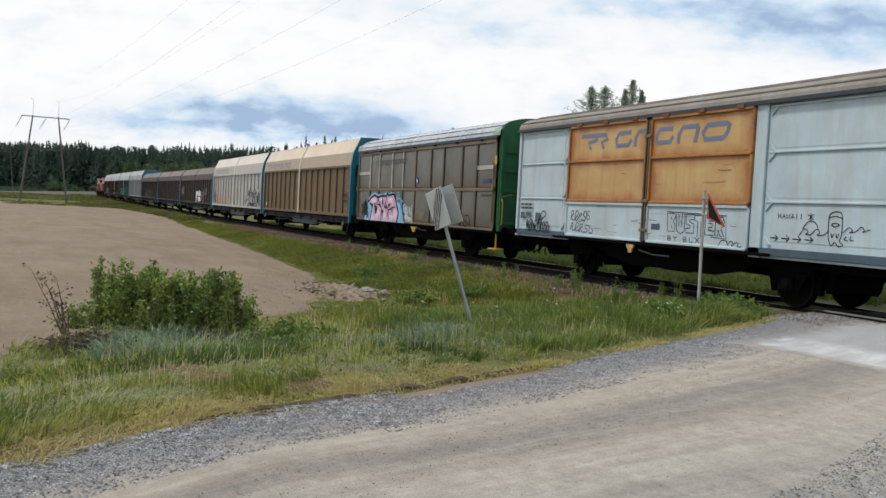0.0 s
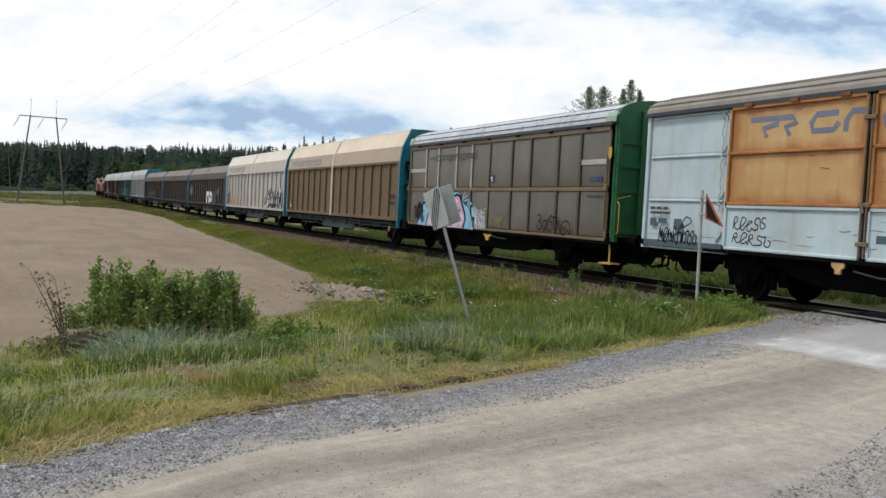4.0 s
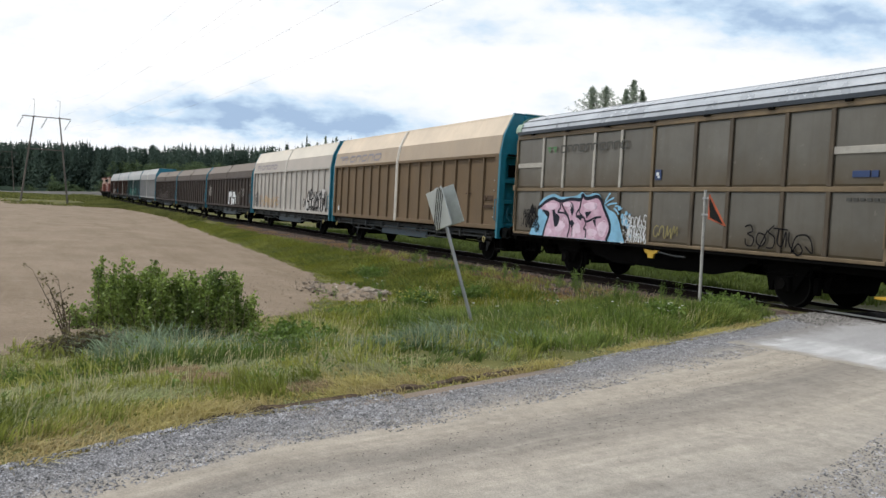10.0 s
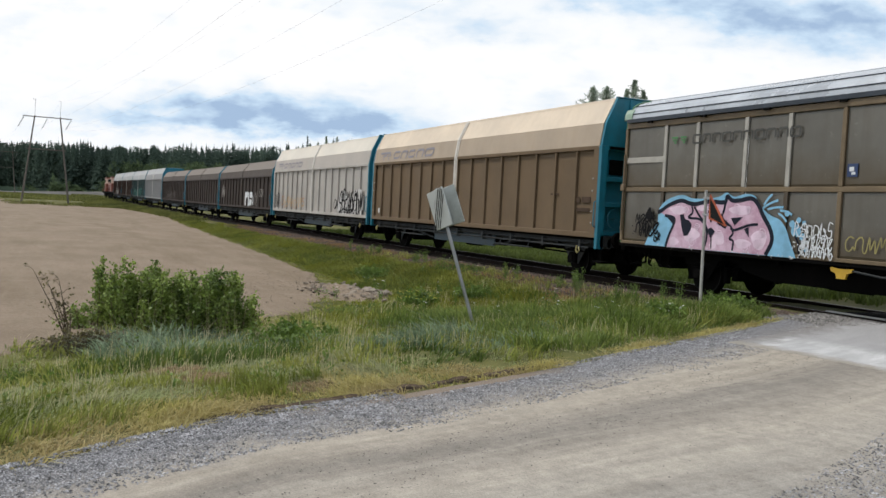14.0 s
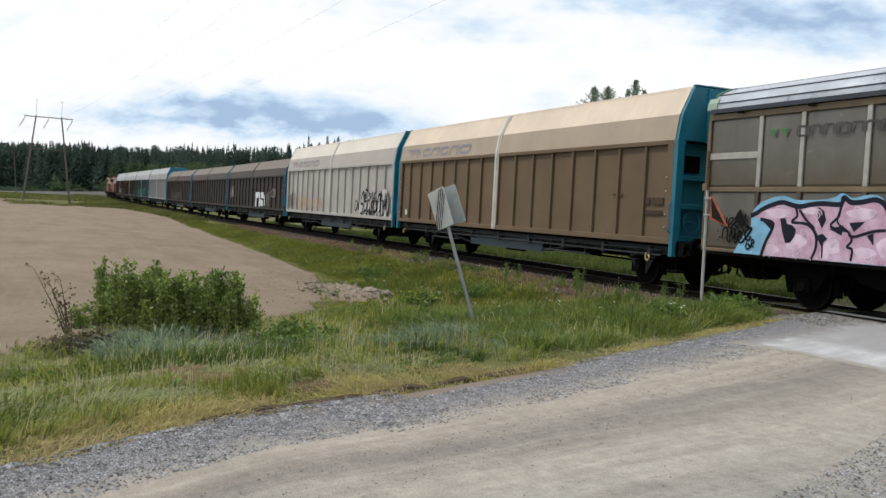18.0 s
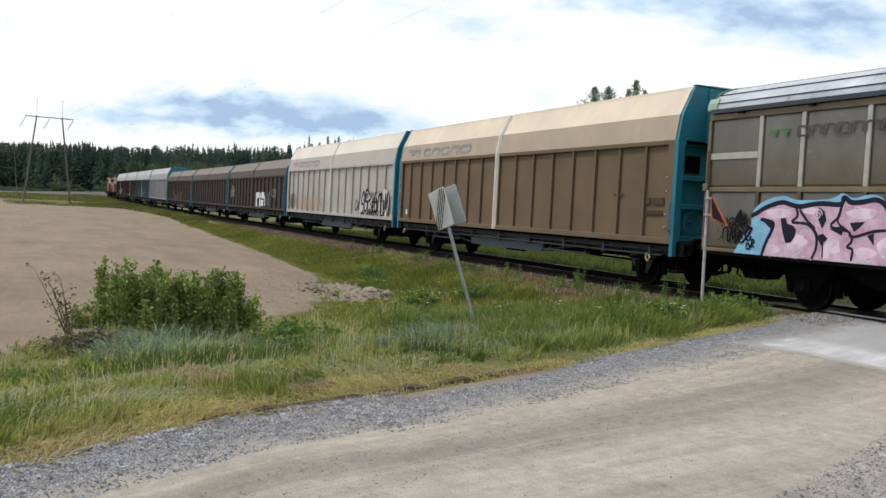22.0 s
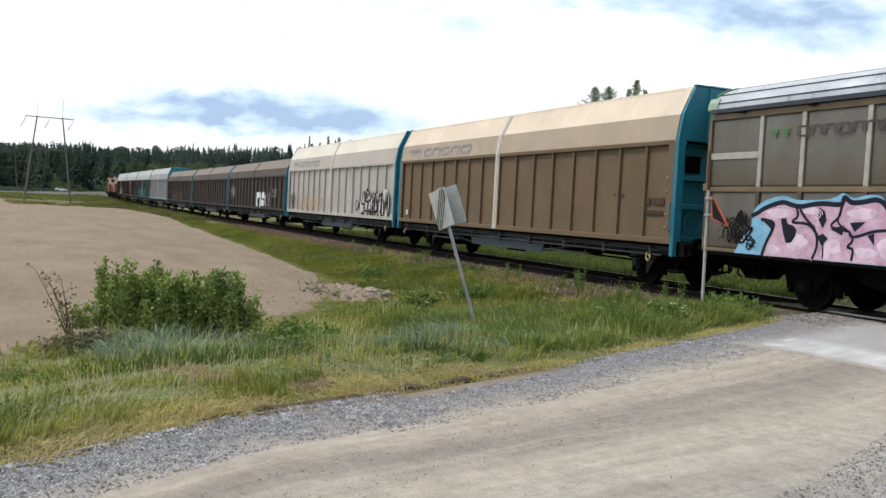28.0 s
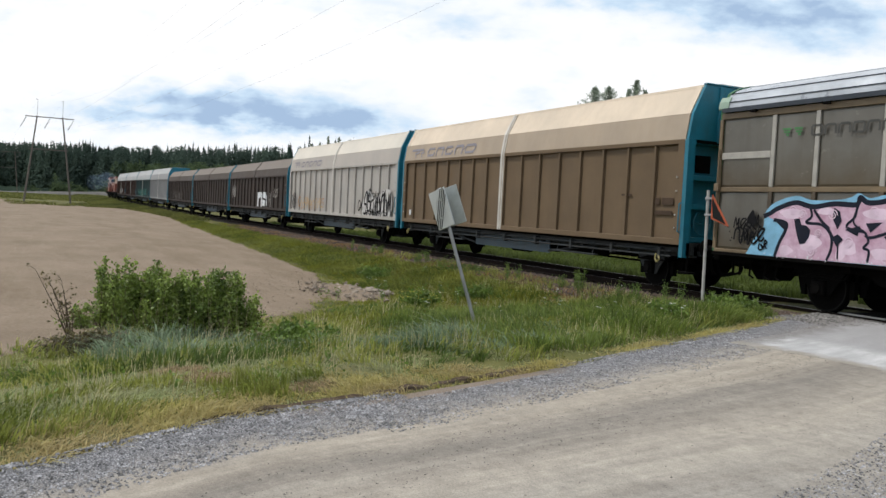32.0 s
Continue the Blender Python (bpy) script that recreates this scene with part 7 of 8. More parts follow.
blades("grass", "lush green roadside grass, uneven and wind-blown", M_GRASSG, scatter(19000, 1, -32, -5, -18, -1, near_grass), 1, .30, .019, 1.0, tuft=5, spread=.08)
blades("tall_grass", "long blue-green grass lying over in swathes", M_GRASSB, scatter(16500, 2, -16, -6, -15, -3, tall), 2, .30, .017, 1.5, tuft=8, spread=.10)
blades("dry_grass", "short dry straw-yellow grass along the road edge", M_GRASSD, scatter(62000, 3, -12, -2, -17, -2, dry), 3, .15, .014, 1.5, tuft=6, spread=.07)
blades("flattened_grass", "pale flattened grass between road and field", M_GRASSP, scatter(15000, 13, -12, -4, -17, -10, pale), 13, .13, .012, 1.9, tuft=7, spread=.10)
blades("lush_grass", "tall rich green grass beside the level crossing", M_GRASSL,
       scatter(6500, 24, -15.5, -8.6, -8.5, -1.5, lambda x, y: max(0, 1.5 * clump(x, y, .8, 51) - .1) * sstep(.15, .6, side(x, y)) if in_verge(x, y) else 0), 24, .40, .017, .75, tuft=6, spread=.1)
blades("short_turf", "short matted turf under the longer grass", M_GRASSP,
       scatter(26000, 25, -15, -4, -16, -1.4, lambda x, y: (.3 + .7 * thick(x, y)) * (.5 + .5 * clump(x, y, 1.7, 61)) if in_verge(x, y) else 0), 25, .085, .012, 1.6, tuft=5, spread=.09)
blades("edge_tufts", "upright yellow-green grass tufts near the road edge", M_GRASSG,
       scatter(3400, 26, -8.6, -4.6, -15, -11.4, lambda x, y: max(0, 1.5 * clump(x, y, 1.2, 71) - .15) * sstep(.25, .6, side(x, y)) * (1 - sstep(1.5, 2.2, side(x, y))) if in_verge(x, y) else 0), 26, .27, .014, .55, tuft=6, spread=.08)
blades("withered_patch", "withered brown grass round bare patches of the verge", mat("withered_grass", (.46, .34, .20), .85, var=.3, scale=2, bump=0, island=.5, trans=.3, space="World"),
       [(x, y, .4 + .6 * clump(x, y, 2, 3)) for x, y, _ in scatter(3200, 23, -9.6, -6.8, -13.1, -11.2, lambda x, y: 0 if bare(x, y) else .7)], 23, .09, .012, 1.8, tuft=5, spread=.07)
blades("weeds", "yellow-green weedy grass along the track", M_GRASSY,
       scatter(36000, 4, -75, -11, -9, -1.5, lambda x, y: max(0, 1.5 * clump(x, y, .7, 2) - .15) if in_verge(x, y) and side(x, y) > 1.6 and clump(x, y, .35, 12) > .33 and (y < -2.5 or x > -13.2 or clump(x, y, .9, 77) > .7) else 0), 4, .27, .02, 1.0, tuft=5, spread=.1)
blades("verge_sward", "dense green sward between the field and the track", mat("verge_sward_green", (.25, .33, .055), .75, var=.4, scale=.4, fine=20, bump=0, second=(.40, .43, .10), island=.6, trans=.5, space="World"),
       scatter(23000, 44, -70, -19, -7, -2.3, lambda x, y: .45 + .7 * clump(x, y, .6, 22) if in_verge(x, y) else 0), 44, .24, .026, .9, tuft=5, spread=.13)
blades("reddish_weeds", "reddish dry weeds on the bank by the ballast", M_GRASSR,
       scatter(9000, 14, -60, -13, -4.2, -1.0, lambda x, y: (.2 + .8 * clump(x, y, .8, 15)) * sstep(-4.2, -2.2, y) if clump(x, y, .5, 16) > .42 else 0), 14, .22, .016, .7, tuft=4, spread=.1)
blades("far_weeds", "yellow-green grass strip along the far track", M_GRASSF,
       scatter(14000, 5, -230, -70, -6, -1.2, lambda x, y: .5 + .6 * clump(x, y, .3, 2) if y > lerp(FIELD_EDGE, x) else 0), 5, .4, .08, .6, tuft=4, spread=.3)
blades("far_grass", "grass beyond the track seen under the wagons", mat("shaded_rank_grass", (.11, .17, .03), .8, var=.4, scale=.5, bump=0, second=(.19, .25, .05), island=.5, trans=.4, space="World"),
       scatter(17000, 6, -70, 6, 3.0, 3.0 + 13, lambda x, y: .5 + .6 * clump(x, y, .6, 5)), 6, .40, .045, .6, tuft=5, spread=.2)
blades("meadow_beyond", "rank green meadow beyond the railway", M_GRASSF,
       scatter(9000, 66, -110, 4, 15.5, 75, lambda x, y: .6 + .6 * clump(x, y, .2, 5)), 66, .62, .13, .6, tuft=5, spread=.6)
blades("field_end_grass", "grass beyond the end of the field", M_GRASSF,
       scatter(7000, 15, -298, -170, -45, 20, lambda x, y: .5 + .6 * clump(x, y, .1, 5)), 15, .45, .25, .6, tuft=4, spread=.8)
blades("pole_grass", "rough grass tufts round the power poles", M_GRASSF,
       scatter(2500, 16, -142, -122, -18, -3, lambda x, y: .3 + .9 * clump(x, y, .2, 5) if clump(x, y, .22, 9) > .55 or y > -8 else 0), 16, .5, .1, .6, tuft=4, spread=.4)

blades("seed_stalks", "thin pale grass stalks gone to seed", mat("pale_stalk", (.62, .55, .32), .8, var=.2, bump=0, trans=.2, space="World"),
       scatter(6000, 17, -20, -5.5, -15, -1.5, lambda x, y: .9 * clump(x, y, .9, 40) if in_verge(x, y) and side(x, y) > .6 else 0), 17, .55, .006, .35, tuft=2, spread=.1)
blades("dark_grass", "darker green coarse grass in patches", mat("dark_coarse_grass", (.13, .22, .04), .7, var=.4, scale=.8, bump=0, second=(.20, .30, .06), island=.5, trans=.45, space="World"),
       scatter(14000, 18, -26, -6, -15, -1.3, lambda x, y: max(0, 2.2 * clump(x, y, .45, 44) - .85) if in_verge(x, y) and side(x, y) > .7 else 0), 18, .32, .02, .9, tuft=6, spread=.09)


def leaf_cloud(name, material, parent, spots, seed, size, label=""):
    """Many small folded leaves round the given points (x, y, z, radius)."""
    r = random.Random(seed)
    verts, faces = [], []
    for cx, cy, cz, rad, n in spots:
        for _ in range(n):
            u, v, w = (r.gauss(0, .5) for _ in range(3))
            p = Vector((cx + u * rad, cy + v * rad, cz + w * rad))
            d = Vector((r.gauss(0, 1), r.gauss(0, 1), r.gauss(.3, 1))).normalized() * size * r.uniform(.6, 1.3)
            e = d.orthogonal().normalized()
            e.rotate(Matrix.Rotation(r.uniform(0, 6.28), 3, d.normalized()))
            e *= size * .32
            k = len(verts)
            verts += [tuple(p), tuple(p + d * .5 + e), tuple(p + d), tuple(p + d * .5 - e)]
            faces.append((k, k + 1, k + 2, k + 3))
    return raw(name, verts, faces, material, parent, label)


def weed(name, label, x, y, h, spread, n, seed, petals=None, count=0, leaf=.07):
    """A leafy weed with stalks, and flower heads where it blooms."""
    rnd = random.Random(seed)
    root = empty(name, pose(x, y, land(x, y)))
    tagged(root, label, "plant", "wild plants on the verge")
    bm, sp, heads = BM(), [], BM()
    for k in range(n):
        a = rnd.uniform(0, 6.28)
        r = spread * rnd.random() ** .6
        tip = Vector((math.cos(a) * r, math.sin(a) * r, h * rnd.uniform(.6, 1.0) * (1 - .3 * r / spread)))
        rod(bm, (tip.x * .4, tip.y * .4, -.03), tip, .005, 4, .003)
        for j in range(3):
            q = tip * (.35 + .3 * j)
            sp.append((q.x, q.y, q.z, .07, 9))
        if petals and k < count:
            for i in range(6):
                t = 1.047 * i
                c = tip + Vector((0, 0, .03))
                p = [c, c + Vector((math.cos(t - .4), math.sin(t - .4), .3)) * .022, c + Vector((math.cos(t), math.sin(t), .3)) * .034, c + Vector((math.cos(t + .4), math.sin(t + .4), .3)) * .022]
                heads.faces.new([heads.verts.new(v) for v in p])
    tagged(part("stalk_growth", bm, M_WEEDLEAF, root), "thin green stalks", kind="stuff")
    leaf_cloud("leaves", M_WEEDLEAF, root, sp, seed, leaf)
    if petals:
        tagged(part("flower_heads", heads, petals, root), "small open flower heads", kind="stuff")
    else:
        heads.free()


weed("flowering_weed", "leafy weed with small white flowers by the road", -11.0, -4.35, .36, .34, 26, 301, M_PETAL, 14)
weed("leafy_clump", "dark green leafy clump beside the crossing", -11.9, -1.9, .36, .5, 50, 302)
weed("leafy_clump", "dark green leafy clump beside the crossing", -12.35, -1.75, .33, .4, 30, 303)
weed("yellow_weed", "weed with a haze of yellow flowers", -16.9, -6.2, .42, .5, 50, 304, M_PETALY, 45)
weed("leafy_clump", "green leafy clump in the long grass", -11.6, -10.5, .35, .7, 60, 305)
weed("leafy_clump", "green leafy clump on the bank", -24.0, -4.6, .5, .6, 50, 306)
weed("leafy_clump", "green leafy clump on the bank", -18.5, -4.0, .4, .5, 40, 307)
for i in range(26):
    rr = random.Random(400 + i)
    xx, yy = rr.uniform(-24, -10.5), rr.uniform(-7.5, -1.8)
    if in_verge(xx, yy) and side(xx, yy) > .8:
        weed("daisy", "single small white flower in the grass", xx, yy, rr.uniform(.3, .42), .08, 3, 420 + i, M_PETAL, 2, .04)

for i in range(24):
    rr = random.Random(700 + i)
    xx, yy = -12.6 - 26 * rr.random() ** 1.3, rr.uniform(-2.3, -1.45)
    weed("track_weed", "thin tall weed growing on the shoulder of the track", xx, yy, rr.uniform(.35, .7), .14, rr.randint(4, 8), 740 + i, M_PETAL if i % 5 == 0 else None, 2, .036)

rz = random.Random(55)
spots = []
for _ in range(420):
    xx, yy = rz.uniform(-26, -6.5), rz.uniform(-14.5, -1.6)
    if in_verge(xx, yy) and side(xx, yy) > .5 and clump(xx, yy, .6, 60) > .5:
        zz = land(xx, yy)
        spots.append((xx, yy, zz + .1, .16, 16))
tagged(leaf_cloud("verge_herbs", M_WEEDLEAF, None, spots, 56, .05), "low broad-leaved herbs among the grass", "herbs", kind="stuff")


# --- far woods ---
def way(u):
    """Flat unit vector at column u (0 left edge of the view, 1 right edge)."""
    a = radians(YAW) - math.atan((u - .5) * 1.0505)
    return Vector((-math.sin(a), math.cos(a), 0))


def conifer(verts, faces, x, y, z, h, r, rnd):
    """A ragged far tree of drooping sprays; pines have a rounder head on a bare stem."""
    pine = rnd.random() < .1
    n = 250
    for k in range(n):
        f = .12 + .88 * rnd.random() ** .75
        if pine:
            f = .5 + .5 * f
            rr = r * .85 * math.sqrt(max(.02, 1 - ((f - .78) / .27) ** 2)) * rnd.uniform(.3, 1)
        else:
            rr = (r * min(1, 1.5 * (1 - f)) ** .9 + .08) * rnd.uniform(.3, 1.1)
        a = rnd.uniform(0, 6.283)
        c, q = math.cos(a), math.sin(a)
        zz = z + h * f
        s = .3 + .42 * (1 - f) + (.18 if pine else 0)
        w = s * .6
        px, py = x + c * rr, y + q * rr
        i = len(verts)
        verts += [(px - c * s * .5 - q * w * .2, py - q * s * .5 + c * w * .2, zz + s * .6), (px - q * w, py + c * w, zz), (px + c * s * .7, py + q * s * .7, zz - s * (.1 if pine else .5)), (px + q * w, py - c * w, zz)]
        faces.append((i, i + 1, i + 2, i + 3))
    if not pine:
        i = len(verts)
        verts += [(x - .16, y, z + h * .92), (x + .16, y, z + h * .92), (x, y, z + h * 1.06), (x, y - .2, z + h * .92)]
        faces.append((i, i + 1, i + 2))
        faces.append((i + 3, i + 1, i + 2))


EDGE_D = [(-.3, 400), (0, 365), (.13, 318), (.29, 262), (.375, 225), (.52, 185), (.68, 130), (1.2, 95)]


def woods():
    rnd = random.Random(11)
    verts, faces = [], []
    for row in range(7):
        u = -.12
        while u < .56:
            d = lerp(EDGE_D, u) + row * 4.5 + rnd.uniform(-6, 6)
            p = EYE + way(u) * d
            h = 16.9 + (1.2 if u < .1 else 0) + 1.1 * noise.noise((u * 26, row * .7, 0)) + rnd.uniform(-1.3, 1.0) + row * .15
            if rnd.random() < .08:
                h += 1.2
            if u > .31:
                h *= rnd.uniform(.78, 1.06)
            conifer(verts, faces, p.x, p.y, .3, h, rnd.uniform(1.4, 3.2), rnd)
            u += rnd.uniform(.2, 1.1) * 1.9 / d
    ob = raw("far_woods", verts, faces, M_NEEDLE)
    tagged(ob, "dark green spruce wood along the far field edge", "forest", kind="stuff")
    # rounded broadleaf crowns in front of the spruces
    sp = []
    for _ in range(95):
        u = rnd.triangular(.105, .40, .17)
        d = lerp(EDGE_D, u) - rnd.uniform(3, 12)
        p = EYE + way(u) * d
        top = rnd.uniform(5.0, 12.6) * (1 if u < .26 else .9)
        r = rnd.uniform(1.6, 2.8)
        for k in range(26):
            a, v = rnd.uniform(0, 6.283), rnd.uniform(-1, 1)
            q = math.sqrt(1 - v * v) * r
            sp.append((p.x + math.cos(a) * q, p.y + math.sin(a) * q, .3 + top - r * 1.2 + v * r * 1.2, .9, 16))
        for k in range(10):
            sp.append((p.x + rnd.uniform(-r, r), p.y + rnd.uniform(-r, r), .3 + rnd.uniform(0, top - r * 2 if top > r * 2 else 1), 1.2, 14))
    for u in (rnd.uniform(-.05, .36) for _ in range(90)):
        p = EYE + way(u) * (lerp(EDGE_D, u) - rnd.uniform(4, 12))
        sp.append((p.x, p.y, .3 + rnd.uniform(.3, 2.0), 1.3, 30))
    for u, d, s in ((.067, 313, 3.0), (.088, 315, 1.7), (.061, 314, 1.8)):
        p = EYE + way(u) * d
        for k in range(34):
            sp.append((p.x + rnd.gauss(0, s * .5), p.y + rnd.gauss(0, s * .5), .4 + abs(rnd.gauss(s * .7, s * .45)), .8, 30))
    ob = leaf_cloud("wood_edge", M_BROAD, None, sp, 12, .62)
    tagged(ob, "lighter green broadleaf scrub along the wood's edge", "shrubs", kind="stuff")
    # plain sheet added behind the trees keeps daylight from showing between trunks
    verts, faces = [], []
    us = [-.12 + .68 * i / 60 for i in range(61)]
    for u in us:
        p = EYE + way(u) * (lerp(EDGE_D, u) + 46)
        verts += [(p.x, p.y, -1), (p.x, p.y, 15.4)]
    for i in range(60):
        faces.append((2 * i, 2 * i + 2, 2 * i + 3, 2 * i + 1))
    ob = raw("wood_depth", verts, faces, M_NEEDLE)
    tagged(ob, "plain sheet added behind the far trees to block the sky", "forest", kind="structure")


woods()


M_TREEN = mat("spruce_needles", (.46, .54, .43), .8, var=.25, scale=.5, bump=0, island=.35, trans=.7)
M_TREEB = mat("birch_leaves", (.22, .29, .17), .7, var=.3, scale=.5, bump=0, island=.5, trans=.35)


def tall_tree(u, d, h, spread, seed, pine, airy=False):
    rnd = random.Random(seed)
    p = EYE + way(u) * d
    root = empty("tree", pose(p.x, p.y, land(p.x, p.y)))
    tagged(root, "slender green tree rising beyond the railway" if not pine else "tall spruce with a ragged top beyond the railway", "tree", "trees beyond the track")
    bm = BM()
    pts = [(0, 0, 0), (.1, .05, h * .3), (-.05, .1, h * .6), (.0, .0, h * .99)]
    for i, (a, b) in enumerate(zip(pts, pts[1:])):
        rod(bm, a, b, .17 - .05 * i, 8, .12 - .05 * i if i < 2 else .012)
    sp = []
    n = 170 if airy else 70
    for k in range(n):
        f = (k / n) ** (.62 if airy else 1.0)
        zz = h * (.22 + .765 * f)
        a = k * 2.4 + rnd.uniform(-.6, .6)
        l = spread * (1 - f) ** (1.05 if airy else .78) * rnd.uniform(.25, 1.2) + .05
        e = (math.cos(a) * l, math.sin(a) * l, zz + l * (.45 if airy else .05) * rnd.uniform(.5, 1.3))
        rod(bm, (0, 0, zz), e, .022, 5, .008)
        for j in range(4):
            t = (j + 1) / 4
            sp.append((e[0] * t, e[1] * t, zz + (e[2] - zz) * t, .10 + .03 * spread * (1 - f), 8 if airy else 14))
    part("trunk", bm, M_TRUNK, root)
    leaf_cloud("crown", M_TREEN if pine else M_TREEB, root, sp, seed + 5, .12 if airy else .2)


tall_tree(.660, 62, 11.85, 5.6, 201, True, True)
tall_tree(.6755, 64, 12.2, 8.0, 202, True, True)
tall_tree(.706, 66, 13.05, 6.0, 203, True, True)
tall_tree(.698, 65, 12.15, 3.4, 208, True, True)
tall_tree(.7165, 66, 12.25, 3.0, 209, True, True)
tall_tree(.507, 150, 17.0, 2.2, 204, True)
tall_tree(.522, 150, 16.3, 2.0, 205, True)
tall_tree(.482, 160, 16.6, 2.0, 206, True)
for i, (u, d, h) in enumerate(((.345, 190, 15.2), (.364, 188, 17.0), (.376, 187, 16.9), (.388, 187, 16.4), (.408, 186, 16.9), (.418, 185, 16.7), (.426, 185, 16.8), (.333, 196, 14.8), (.355, 190, 15.6))):
    tall_tree(u, d, h, 2.4, 210 + i, True)


# --- bushes by the field ---
def shoot(bm, sp, base, tip, rnd, leaves, puff, first=.15):
    """An upright shoot with leaf puffs along its upper length."""
    mid = (base + tip) / 2 + Vector((rnd.uniform(-.05, .05), rnd.uniform(-.05, .05), .04))
    rod(bm, base, mid, .008, 5, .006)
    rod(bm, mid, tip, .006, 5, .002)
    n = max(3, int((tip - base).length / .085))
    for j in range(n):
        t = first + (1 - first) * j / (n - 1)
        q = base.lerp(mid, t * 2) if t < .5 else mid.lerp(tip, t * 2 - 1)
        sp.append((q.x, q.y, q.z, puff * (1.15 - .5 * t), leaves))


def bush():
    rnd = random.Random(31)
    root = empty("bush", pose(-13.78, -11.77, -.6))
    tagged(root, "dense green willow bush with many upright shoots at the field edge", "bush", "bushes by the road")
    right = Vector((math.cos(radians(64.17)), math.sin(radians(64.17)), 0))
    deep = Vector((-right.y, right.x, 0))
    bm, sp = BM(), []
    # clumps of shoots from a few old stools, with darker gaps between them
    for a0, b0, w, h0, n in ((-1.12, .1, .20, .98, 12), (-.80, -.1, .26, 1.02, 20), (-.48, .2, .26, .98, 20), (-.18, -.15, .28, .95, 22), (.14, .1, .28, .93, 22), (.46, -.1, .28, 1.0, 24), (.74, .1, .22, 1.0, 20), (.92, -.05, .12, .84, 11)):
        for k in range(n):
            a, b = a0 + rnd.gauss(0, w * .75), b0 + rnd.gauss(0, .22)
            base = right * (a0 + (a - a0) * .6) + deep * b * .7
            tip = right * (a + rnd.uniform(-.10, .10)) + deep * b + Vector((0, 0, h0 * rnd.uniform(.42, 1.0)))
            shoot(bm, sp, base, tip, rnd, 20, .125)
    for a, h in ((-1.24, 1.12), (-1.18, .98), (-.86, 1.16), (-.78, 1.10), (-.36, 1.14), (.88, 1.04), (.6, 1.02), (.2, 1.0)):
        base = right * a
        shoot(bm, sp, base, base + right * rnd.uniform(-.08, .03) + Vector((0, 0, h)), rnd, 7, .06, .55)
    for k in range(30):
        base = right * rnd.uniform(-1.65, -1.05) + deep * rnd.uniform(-.3, .2)
        shoot(bm, sp, base, base + right * rnd.uniform(-.15, .1) + Vector((0, 0, rnd.uniform(.12, .40))), rnd, 11, .10)
    for k in range(9):
        base = right * rnd.uniform(.98, 1.15) + deep * rnd.uniform(-.2, .2)
        shoot(bm, sp, base, base + right * rnd.uniform(.05, .3) + Vector((0, 0, rnd.uniform(.2, .5))), rnd, 8, .07)
    tagged(part("woody_growth", bm, M_TWIG, root), "thin brown shoots and twigs", kind="stuff")
    leaf_cloud("foliage", M_LEAF, root, sp, 32, .06)
    bm = BM()
    for k in range(46):
        base = right * rnd.uniform(-1.0, 1.1) + deep * rnd.uniform(-.45, -.2)
        rod(bm, base, base + right * rnd.uniform(-.08, .08) + Vector((0, 0, rnd.uniform(.3, .75))), .004, 4, .002)
    tagged(part("dry_stalks", bm, M_STALK, root), "pale dry stalks in front of the foliage", kind="stuff")
    # a sparse, half-bare shrub beside it
    root = empty("sparse_shrub", pose(-13.15, -13.42, -.6))
    tagged(root, "sparse half-bare shrub with thin brown twigs and few leaves", "bush", "bushes by the road")
    bm, sp = BM(), []
    for a, h in ((-.58, 1.02), (-.44, .88), (-.26, .78), (-.16, .92), (-.04, .62), (.05, .5), (-.34, .6)):
        base = Vector((rnd.uniform(-.04, .04), rnd.uniform(-.04, .04), 0)) + right * .06
        tip = base + right * a + deep * rnd.uniform(-.15, .15) + Vector((0, 0, h))
        mid = base.lerp(tip, .5) + right * rnd.uniform(-.03, .03)
        rod(bm, base, mid, .010, 5, .008)
        rod(bm, mid, tip, .008, 5, .003)
        for j in range(7):
            q = base.lerp(tip, .3 + .7 * j / 6)
            e = q + right * rnd.uniform(-.12, .12) + Vector((0, 0, rnd.uniform(.02, .12)))
            rod(bm, q, e, .004, 4, .002)
            sp.append((e.x, e.y, e.z, .045, 5))
    tagged(part("woody_growth", bm, M_TWIG, root), "thin brown shoots and twigs", kind="stuff")
    leaf_cloud("foliage", M_OLDLEAF, root, sp, 33, .045)
    # the dead brushwood heap at its foot
    root = empty("brushwood_heap", pose(-12.1, -13.18, -.58))
    tagged(root, "low heap of dead brown brushwood at the foot of the shrub", "brushwood")
    bm, sp = BM(), []
    for k in range(240):
        a, b = rnd.gauss(0, .30), rnd.gauss(0, .16)
        z = .22 * max(0, 1 - (a / .75) ** 2) * rnd.random()
        p = right * a + deep * b + Vector((0, 0, z))
        d = right * rnd.gauss(0, .15) + deep * rnd.gauss(0, .1) + Vector((0, 0, rnd.gauss(.02, .06)))
        rod(bm, p - d, p + d, .006, 4, .003)
        if k % 3 == 0:
            sp.append((p.x, p.y, p.z + .03, .10, 14))
    tagged(part("twig_tangle", bm, M_DEADTWIG, root), "tangle of dead brown twigs", kind="stuff")
    leaf_cloud("withered_leaves", M_OLDLEAF, root, sp, 35, .05)


M_STALK = mat("pale_dry_stalk", (.42, .38, .22), .8, var=.2, bump=0, spec=.1)
M_OLDLEAF = mat("browned_leaf", (.16, .15, .05), .7, var=.4, scale=4, bump=0, second=(.26, .22, .09), island=.6, trans=.25, space="World")
M_DEADTWIG = mat("dead_twig", (.12, .10, .078), .9, var=.35, scale=8, bump=0, spec=.1)
bush()

